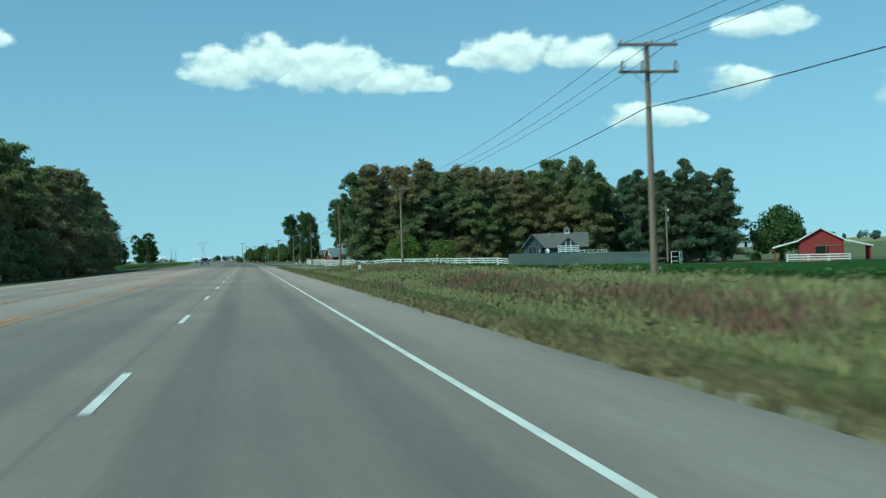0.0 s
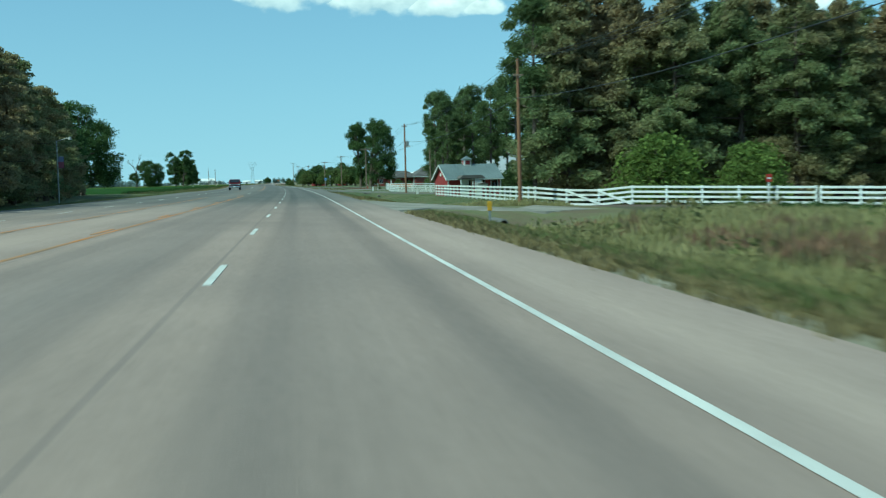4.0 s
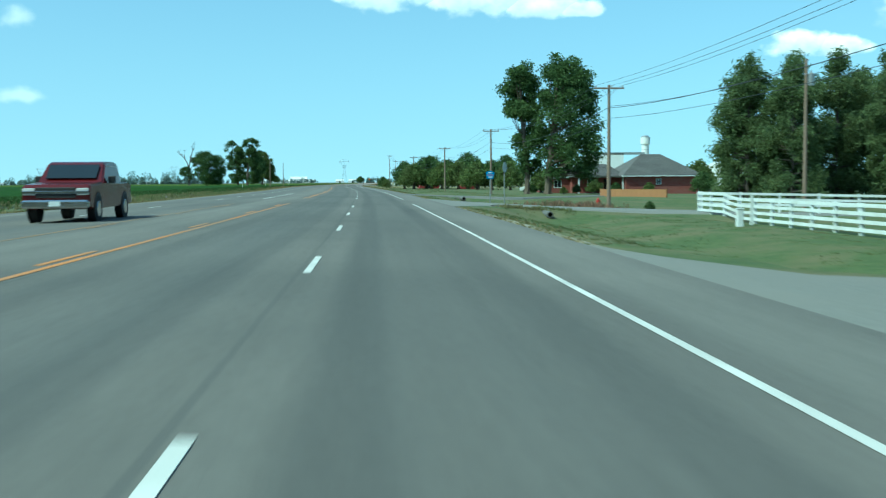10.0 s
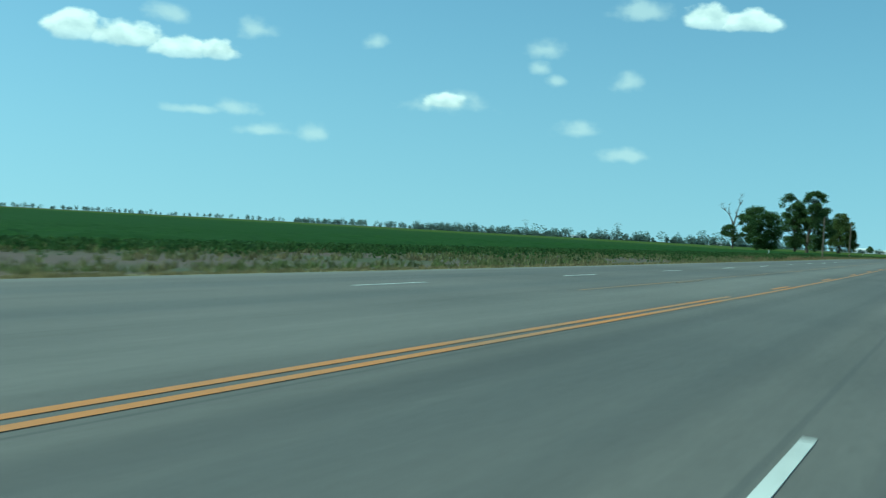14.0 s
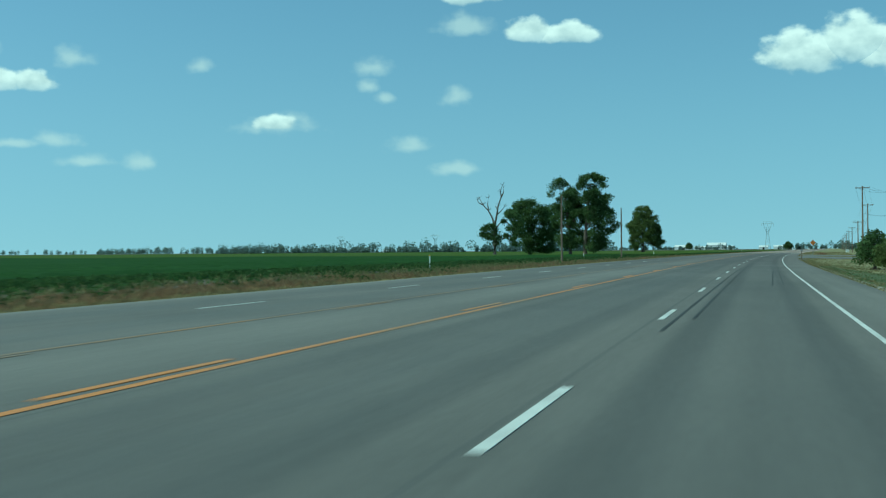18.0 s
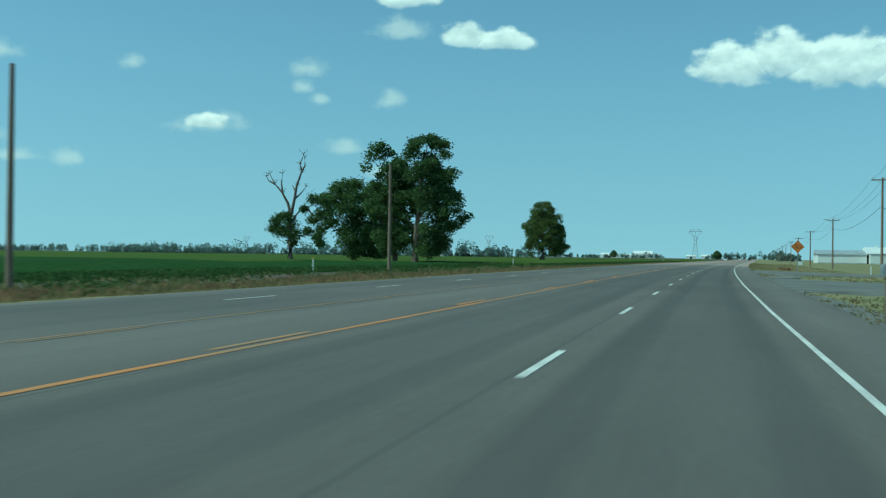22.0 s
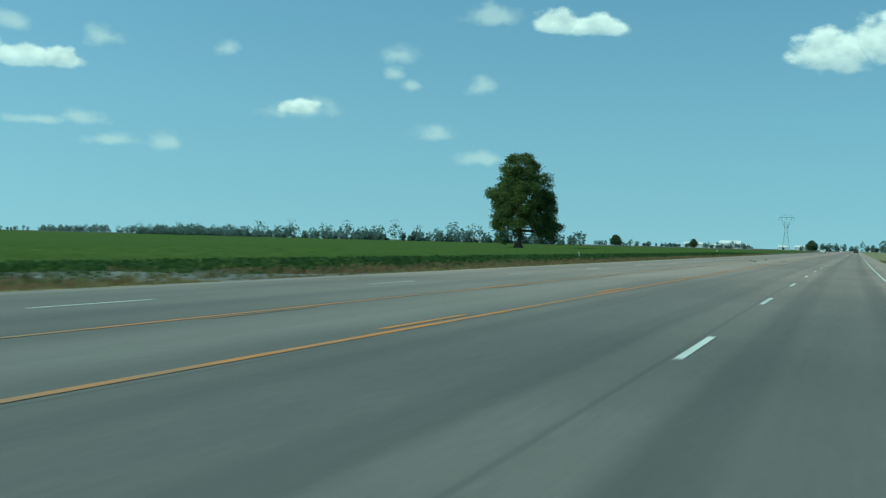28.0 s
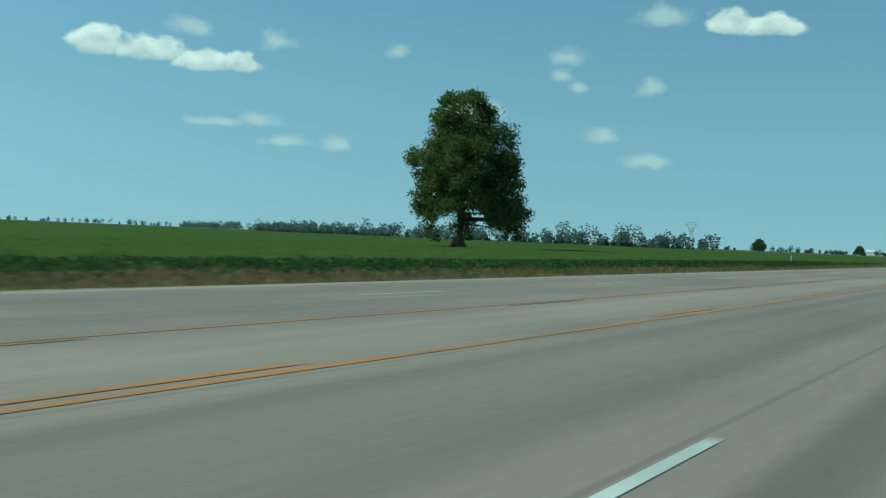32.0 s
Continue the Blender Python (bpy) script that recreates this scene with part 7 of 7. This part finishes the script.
def pylon(x, y, h, s=1.0):
    p = root("pylon", x, y, -0.5, 0, "lattice steel transmission pylon far off", "pylon")
    bm = bmesh.new()
    lv = [(0, 3.2), (0.35, 1.9), (0.62, 1.0), (0.80, 1.6)]
    for sx in (-1, 1):
        for sy in (-1, 1):
            for (z0, w0), (z1, w1) in zip(lv, lv[1:]):
                cyl(bm, (sx * w0, sy * w0 * 0.6, z0 * h), (sx * w1, sy * w1 * 0.6, z1 * h), 0.16, 0.16, 4)
            cyl(bm, (sx * 1.0, sy * 0.6, 0.62 * h), (sx * 4.6, 0, 0.93 * h), 0.15, 0.15, 4)
    for (z0, w0), (z1, w1) in zip(lv, lv[1:]):
        for k in range(3):
            za, zb = z0 + (z1 - z0) * k / 3, z0 + (z1 - z0) * (k + 1) / 3
            wa, wb = w0 + (w1 - w0) * k / 3, w0 + (w1 - w0) * (k + 1) / 3
            cyl(bm, (-wa, -wa * 0.6, za * h), (wb, -wb * 0.6, zb * h), 0.1, 0.1, 4)
            cyl(bm, (wa, -wa * 0.6, za * h), (-wb, -wb * 0.6, zb * h), 0.1, 0.1, 4)
    cyl(bm, (-6.5, 0, 0.93 * h), (6.5, 0, 0.93 * h), 0.18, 0.18, 4)
    cyl(bm, (-4.6, 0, h), (4.6, 0, h), 0.12, 0.12, 4)
    for k in (-6, -4.6, 4.6, 6, -2, 2):
        cyl(bm, (k * 0.95, 0, 0.93 * h), (k * 0.75, 0, h), 0.1, 0.1, 4)
    part("lattice", bm, HAZED_STEEL, p)
    for k in (-6.2, 0, 6.2):
        part("insulator_string", cyls(((k, 0, 0.93 * h), (k, 0, 0.84 * h), 0.14, 0.14), n=6), PORCELAIN, p)


pylon(-65.5, 1737, 31)
pylon(-330, 1950, 27)
pylon(-560, 2050, 27)
pylon(-760, 2150, 27)


# ---------------------------------------------------------------- signs, posts, pipes
def lettering(text, size, parent, x, z, y, material, name="lettering"):
    cu = bpy.data.curves.new(name, "FONT")
    cu.body, cu.size, cu.extrude, cu.align_x, cu.align_y = text, size, 0.002, "CENTER", "CENTER"
    cu.materials.append(material)
    ob = new(name, cu)
    ob.matrix_basis = pose(x, y, z, 90, 0, 0)
    ob.parent = parent
    return ob


def fog_sign():
    s = root("warning_sign", xc(665.5) + 7.25, 665.5, ground_z(7.25, 665.5), 0, "orange diamond warning sign on a steel post", "road sign")
    part("post", boxes((-0.035, 0.0, -0.4, 0.035, 0.05, 2.5)), GREY_METAL, s)
    m = Matrix.Translation((0, 0, 2.22)) @ Matrix.Rotation(radians(45), 4, "Y")
    plate = part("plate", boxes((-0.32, -0.02, -0.32, 0.32, -0.012, 0.32), m=m, bevel=0.0), ORANGE, s, "orange diamond plate with black border")
    part("border", boxes((-0.30, -0.024, -0.30, 0.30, -0.021, -0.282), (-0.30, -0.024, 0.282, 0.30, -0.021, 0.30), (-0.30, -0.024, -0.282, -0.282, -0.021, 0.282), (0.282, -0.024, -0.282, 0.30, -0.021, 0.282), m=m), BLACK, plate)
    lettering("FOG", 0.19, plate, 0, 2.33, -0.024, BLACK)
    lettering("AREA", 0.19, plate, 0, 2.14, -0.024, BLACK)


fog_sign()


def route_sign():
    s = root("route_sign", xc(339.5) + 9.2, 339.5, ground_z(9.2, 339.5), 0, "blue pentagon route marker sign on a post", "road sign")
    part("post", boxes((-0.035, 0.0, -0.4, 0.035, 0.05, 2.15)), GREY_METAL, s)
    plate = part("plate", prism([(-0.22, 1.82), (0.22, 1.82), (0.30, 2.26), (0.0, 2.38), (-0.30, 2.26)], -0.02, -0.008), BLUE_SIGN, s, "blue pentagon plate")
    for z, w in ((2.24, 0.13), (2.08, 0.2), (1.94, 0.15)):
        part("text_bar", boxes((-w, -0.025, z - 0.028, w, -0.021, z + 0.028)), FADED_RED if z == 2.08 else WHITE_PAINT, plate)
    t = root("stop_sign", xc(338.3) + 10.05, 338.3, ground_z(10.05, 338.3), 62, "stop sign seen from its grey back", "road sign")
    part("post", boxes((-0.03, 0.0, -0.4, 0.03, 0.05, 2.7)), GREY_METAL, t)
    bm = bmesh.new()
    bmesh.ops.create_cone(bm, cap_ends=True, segments=8, radius1=0.38, radius2=0.38, depth=0.01, matrix=Matrix.Translation((0, -0.012, 2.5)) @ Matrix.Rotation(radians(90), 4, "X") @ Matrix.Rotation(radians(22.5), 4, "Z"))
    part("plate", bm, SIGN_BACK, t)


route_sign()


def post_thing(name, x, y, label, cat, build, turn=0.0):
    r = root(name, x, y, gz(x, y), turn, label, cat)
    build(r)
    return r


def white_marker(r):
    part("post", boxes((-0.05, -0.05, -0.3, 0.05, 0.05, 1.15), bevel=0.01), WHITE_PAINT, r)
    part("cap", boxes((-0.055, -0.055, 1.15, 0.055, 0.055, 1.27), bevel=0.01), YELLOW_SIGN, r)


for u, y in ((-29.1, 577.8), (-30.6, 669), (-21.7, 840.8), (-28, 741), (-25.6, 981)):
    marker = post_thing("marker_post", xc(y) + u, y, "white pipeline marker post in field-edge weeds", "marker post", white_marker)
    marker.scale = (1, 1, 0.7 if y == 840.8 else 1)


def yellow_marker(r):
    part("post", boxes((-0.05, -0.015, -0.3, 0.05, 0.015, 0.75)), GREY_METAL, r)
    part("reflector", boxes((-0.10, -0.03, 0.62, 0.10, -0.005, 1.0), bevel=0.01), YELLOW_SIGN, r)


for x, y in ((8.7, 150.6), (19.6, 222)):
    post_thing("marker_post", x, y, "small yellow marker on a short post", "marker post", yellow_marker)


def pedestal(r):
    part("cabinet", boxes((-0.14, -0.11, -0.1, 0.14, 0.11, 0.72), bevel=0.03), WHITE_PAINT, r)
    part("lid", boxes((-0.16, -0.13, 0.72, 0.16, 0.13, 0.77), bevel=0.015), WHITE_PAINT, r)


for x, y in ((16.3, 249.8), (14.4, 309), (14.0, 620)):
    post_thing("utility_pedestal", x if y < 500 else xc(y) + 14, y, "white utility pedestal box on the grass", "utility box", pedestal)


def tall_post(r):
    part("post", boxes((-0.05, -0.05, -0.3, 0.05, 0.05, 1.3), bevel=0.01), WHITE_PAINT, r)
    part("cap", boxes((-0.06, -0.06, 1.3, 0.06, 0.06, 1.34)), WHITE_PAINT, r)


for x, y in ((19.4, 262.2), (19.65, 262.5), (15.4, 310.5)):
    post_thing("gate_post", x, y, "slender white post beside a drive", "post", tall_post)


def red_notice(r):
    part("post", boxes((-0.05, -0.05, -0.3, 0.05, 0.05, 1.8)), WHITE_PAINT, r)
    part("plate", boxes((-0.2, -0.08, 1.55, 0.2, -0.055, 2.05), bevel=0.005), RED_SIGN, r)
    part("text_bar", boxes((-0.15, -0.086, 1.74, 0.15, -0.082, 1.84)), WHITE_PAINT, r)


post_thing("notice_sign", 30.9, 173.9, "small red and white notice on a white post", "notice", red_notice)


def hydrant(r):
    part("barrel", cyls(((0, 0, -0.1), (0, 0, 0.55), 0.11, 0.10), ((0, 0, 0.55), (0, 0, 0.7), 0.12, 0.03), ((0, 0, 0.1), (0, 0, 0.14), 0.15, 0.15), n=12), RED_SIGN, r)
    for s in (-1, 1):
        part("nozzle", cyls(((s * 0.08, 0, 0.42), (s * 0.19, 0, 0.42), 0.05, 0.06), n=8), RED_SIGN, r)


post_thing("fire_hydrant", 15.9, 349.5, "red fire hydrant among dry weeds", "hydrant", hydrant)


def mailbox(r):
    part("post", boxes((-0.05, -0.05, -0.3, 0.05, 0.05, 0.95)), POLE_WOOD, r)
    bm = bmesh.new()
    pts = [(-0.12, 0.98), (0.12, 0.98), (0.12, 1.12)] + [(0.12 * math.cos(t * math.pi / 6), 1.12 + 0.1 * math.sin(t * math.pi / 6)) for t in range(1, 6)] + [(-0.12, 1.12)]
    bm.free()
    b = part("box", prism(pts, -0.26, 0.26), GREY_METAL, r, "pale grey rounded mailbox")
    part("flag", boxes((0.125, -0.1, 1.05, 0.135, 0.02, 1.25)), RED_SIGN, b)


post_thing("mailbox", xc(607) + 5.12, 607, "pale grey mailbox on a timber post beside the road", "mailbox", mailbox)


def culvert(x, y, z, turn, r=0.18):
    c = root("culvert_pipe", x, y, z, turn, "corrugated steel culvert pipe under a drive", "culvert pipe")
    verts, faces = [], []
    n, m = 18, 26
    for j in range(m):
        t = j * 0.14
        for s in (1, 0):
            for k in range(n):
                a = 2 * math.pi * k / n
                q = r + (0.02 if j % 2 else 0.0) - (0.05 if s == 0 else 0)
                verts.append((q * math.cos(a), t, q * math.sin(a)))
    for j in range(m - 1):
        for s in (0, 1):
            for k in range(n):
                a, b = (2 * j + s) * n + k, (2 * j + s) * n + (k + 1) % n
                faces.append((a, b, b + 2 * n, a + 2 * n))
    for k in range(n):
        faces.append((k, n + k, n + (k + 1) % n, (k + 1) % n))
    raw("pipe", verts, faces, RUST_PIPE, c)
    # dark plate set inside the pipe in place of the shade there
    part("end_shadow", boxes((-r * 0.66, 1.2, -r * 0.66, r * 0.66, 1.25, r * 0.66)), DARK, c)


for u, y, z in ((11.6, 244.3, -0.93), (12.2, 266.8, -0.97), (10.5, 322.4, -0.66), (9.8, 365.5, -0.44), (9.6, 151.8, -0.80)):
    culvert(xc(y) + u, y, z, heading(y), 0.17 if y == 322.4 else 0.18)


def rubble():
    rng = random.Random(4)
    verts, faces = [], []
    spots = [(rng.uniform(7.5, 11.2), 325.6 + rng.uniform(-0.5, 0.5)) for _ in range(14)] + [(rng.uniform(7, 13), 245.9 + rng.uniform(-0.6, 0.4)) for _ in range(8)] + [(rng.uniform(8, 12), 368 + rng.uniform(-1.5, 1.5)) for _ in range(12)]
    for u, y in spots:
        s, b = rng.uniform(0.05, 0.17), len(verts)
        x, z = xc(y) + u, ground_z(u, y)
        for dx in (-1, 1):
            for dy in (-1, 1):
                for dz in (-0.4, 0.7):
                    verts.append((x + dx * s * rng.uniform(0.6, 1.1), y + dy * s * rng.uniform(0.6, 1.1), z + dz * s * rng.uniform(0.5, 1)))
        faces += [(b, b + 1, b + 3, b + 2), (b + 4, b + 6, b + 7, b + 5), (b, b + 4, b + 5, b + 1), (b + 2, b + 3, b + 7, b + 6), (b + 1, b + 5, b + 7, b + 3), (b, b + 2, b + 6, b + 4)]
    tagged(raw("rubble", verts, faces, RUBBLE), "broken grey concrete rubble round the culverts", "rubble", kind="stuff")


rubble()


# ---------------------------------------------------------------- vehicles
def pickup(x, y, z, turn, paint, label):
    """A full-size pickup; it looks towards -y."""
    t = root("pickup_truck", x, y, z, turn, label, "pickup truck")
    side = [(-2.75, 0.45), (-2.75, 0.98), (-2.62, 1.10), (-1.15, 1.18), (-0.42, 1.74), (-0.15, 1.80), (1.05, 1.80), (1.22, 1.72), (1.30, 1.16), (2.75, 1.14), (2.78, 0.55), (2.45, 0.42), (-2.4, 0.38)]
    bm = prism(side, -0.96, 0.96, "x")
    for v in bm.verts:
        if v.co.z > 1.25:
            v.co.x *= 1 - 0.2 * (v.co.z - 1.2)
    bmesh.ops.bevel(bm, geom=[e for e in bm.edges], offset=0.045, segments=2, affect="EDGES")
    body = part("body", bm, paint, t)
    part("bed_floor", boxes((-0.82, 1.36, 1.10, 0.82, 2.68, 1.19)), BLACK, body)
    part("windscreen", boxes((-0.74, -0.03, -0.33, 0.74, 0.0, 0.33), m=Matrix.Translation((0, -0.82, 1.48)) @ Matrix.Rotation(radians(-52), 4, "X")), GLASS, t)
    for s in (-1, 1):
        for y0, y1 in ((-0.35, 0.28), (0.36, 0.98)):
            part("side_window", boxes((s * 0.845, y0, 1.28, s * 0.875, y1, 1.66)), GLASS, t)
        part("mirror", boxes((s * 0.98, -0.62, 1.14, s * 1.2, -0.5, 1.36), bevel=0.03), BLACK, t)
        part("headlight", boxes((s * 0.58, -2.80, 0.80, s * 0.93, -2.72, 1.0), bevel=0.02), LAMP_GLASS, t)
        part("door_handle", boxes((s * 0.965, 0.1, 1.02, s * 0.99, 0.28, 1.06)), CHROME, t)
    g = part("grille", boxes((-0.56, -2.80, 0.72, 0.56, -2.73, 1.02), bevel=0.02), BLACK, t)
    part("grille_bar", boxes((-0.94, -2.83, 0.84, 0.94, -2.79, 0.92), bevel=0.01), CHROME, g)
    part("bumper", boxes((-0.95, -2.92, 0.42, 0.95, -2.70, 0.66), bevel=0.05), CHROME, t)
    part("number_plate", boxes((-0.16, -2.935, 0.48, 0.16, -2.921, 0.62)), WHITE_PAINT, t)
    part("rear_bumper", boxes((-0.95, 2.72, 0.48, 0.95, 2.90, 0.68), bevel=0.04), CHROME, t)
    for s in (-1, 1):
        for yy in (-1.82, 1.72):
            arch = part("wheel_arch", cyls(((s * 0.93, yy, 0.42), (s * 0.975, yy, 0.42), 0.47, 0.47), n=20), BLACK, t)
            w = part("wheel", cyls(((s * 0.72, yy, 0.39), (s * 0.98, yy, 0.39), 0.39, 0.39), n=22), TYRE, t)
            part("rim", cyls(((s * 0.96, yy, 0.39), (s * 0.995, yy, 0.39), 0.25, 0.22), n=14), CHROME, w)
    return t


pickup(xc(298) - 8.2, 298, 0.06, heading(298), TRUCK_RED, "dark red pickup truck with chrome bumper on the road")


def car(x, y, turn, paint, label, z=0.0):
    c = root("car", x, y, z, turn, label, "car")
    bm = prism([(-2.2, 0.35), (-2.2, 0.75), (-1.2, 0.9), (-0.6, 1.4), (0.9, 1.42), (1.6, 0.95), (2.2, 0.85), (2.2, 0.35)], -0.88, 0.88, "x")
    bmesh.ops.bevel(bm, geom=[e for e in bm.edges], offset=0.05, segments=2, affect="EDGES")
    part("body", bm, paint, c)
    part("windscreen", boxes((-0.7, -0.02, -0.26, 0.7, 0.0, 0.26), m=Matrix.Translation((0, -0.93, 1.16)) @ Matrix.Rotation(radians(-50), 4, "X")), GLASS, c)
    for s in (-1, 1):
        part("side_window", boxes((s * 0.87, -0.5, 0.98, s * 0.892, 0.9, 1.32)), GLASS, c)
        part("headlight", boxes((s * 0.5, -2.23, 0.6, s * 0.82, -2.18, 0.74)), LAMP_GLASS, c)
        for yy in (-1.35, 1.35):
            w = part("wheel", cyls(((s * 0.7, yy, 0.32), (s * 0.9, yy, 0.32), 0.32, 0.32), n=18), TYRE, c)
            part("rim", cyls(((s * 0.88, yy, 0.32), (s * 0.91, yy, 0.32), 0.2, 0.18), n=12), CHROME, w)


car(xc(1150) - 9.2, 1150, 0, WHITE_PAINT, "white car far along the road")
car(xc(1230) + 1.6, 1230, 180, DARK_METAL, "dark car far along the road")
car(36.6, 383, 60, DARK_METAL, "dark car parked under conifers on the lawn", gz(36.6, 383))
car(21.0, 429, 80, WHITE_PAINT, "white car parked behind a yard tree", gz(21.0, 429))
car(xc(1420) - 6.8, 1420, 0, WHITE_PAINT, "white car far along the road")


# ---------------------------------------------------------------- scraps on the road
def scrap(u, y, length, turn, label):
    s = root("tyre_scrap", xc(y) + u, y, road_z(u), turn, label, "debris", "scraps on the road")
    rng = random.Random(int(y * 10))
    verts, faces = [], []
    n = 9
    for i in range(n):
        t = i / (n - 1)
        w, lift = 0.035 * (0.5 + math.sin(math.pi * (0.12 + 0.76 * t))) * rng.uniform(0.8, 1.1), 0.012 + 0.05 * abs(t - 0.45) ** 1.5
        for dy, dz in ((-w, 0.0), (w, 0.0), (w * 0.8, 0.035), (-w * 0.8, 0.035)):
            verts.append((length * (t - 0.5), dy + 0.06 * math.sin(t * 4), lift + dz))
    for i in range(n - 1):
        for k in range(4):
            a, b = 4 * i + k, 4 * i + (k + 1) % 4
            faces.append((a, b, b + 4, a + 4))
    faces += [(3, 2, 1, 0), (4 * n - 4, 4 * n - 3, 4 * n - 2, 4 * n - 1)]
    raw("tread", verts, faces, TYRE, s)


for u, y, length, turn in ((-5.4, 831.07, 0.30, 30), (-6.0, 834.55, 0.12, 10), (-8.9, 834.7, 0.10, -20), (-3.4, 834.8, 0.14, 25), (-5.6, 845.1, 0.12, 40)):
    scrap(u, y, length, turn, "curled black scrap of tyre tread on the road")


def brush_pile():
    """A heap of rusty scrap and dry stalks by the second entrance."""
    p = root("brush_pile", xc(729.8) + 9.35, 729.8, ground_z(9.35, 729.8), 0, "low rust-brown heap of dry brush on grass", "brush pile")
    rng = random.Random(6)
    verts, faces = [], []
    for _ in range(110):
        x, y, t = rng.gauss(0, 0.38), rng.gauss(0, 0.35), rng.uniform(0, 6.3)
        ln, up = rng.uniform(0.3, 0.7), rng.uniform(0.05, 0.45)
        tube(verts, faces, [(x, y, -0.03), (x + math.cos(t) * ln * 0.5, y + math.sin(t) * ln * 0.5, up), (x + math.cos(t) * ln, y + math.sin(t) * ln, up * rng.uniform(0.5, 1.3))], [0.02, 0.015, 0.005], 4)
    raw("stalks", verts, faces, RED_POLE_WOOD, p)


brush_pile()


def skip_bin():
    b = root("skip_bin", 5.6, 712.5, gz(5.6, 712.5), 8, "dark steel rubbish skip in a gravel yard", "rubbish skip")
    part("tub", prism([(-1.7, 0.1), (1.7, 0.1), (1.9, 1.7), (-1.9, 1.7)], -0.9, 0.9), DARK_METAL, b)
    part("rim", boxes((-1.96, -0.96, 1.66, 1.96, -0.88, 1.78), (-1.96, 0.88, 1.66, 1.96, 0.96, 1.78), (-1.96, -0.88, 1.66, -1.88, 0.88, 1.78), (1.88, -0.88, 1.66, 1.96, 0.88, 1.78)), DARK_METAL, b)
    for x in (-1.1, 0.0, 1.1):
        part("rib", boxes((x - 0.06, -0.97, 0.15, x + 0.06, -0.9, 1.66)), DARK_METAL, b)
    for x in (-1.3, 1.3):
        part("skid", boxes((x - 0.08, -0.8, -0.1, x + 0.08, 0.8, 0.1)), DARK_METAL, b)


skip_bin()
post_thing("gate_post", -0.77, 698.6, "slender white post beside a yard entrance", "post", tall_post)
post_thing("utility_pedestal", 12.76, 115.52, "white utility pedestal box on the grass", "utility box", pedestal)
cab = post_thing("utility_pedestal", 0.35, 881, "pale utility cabinet on dry grass beside the poles", "utility box", pedestal)
cab.scale = (4.2, 3.0, 1.3)
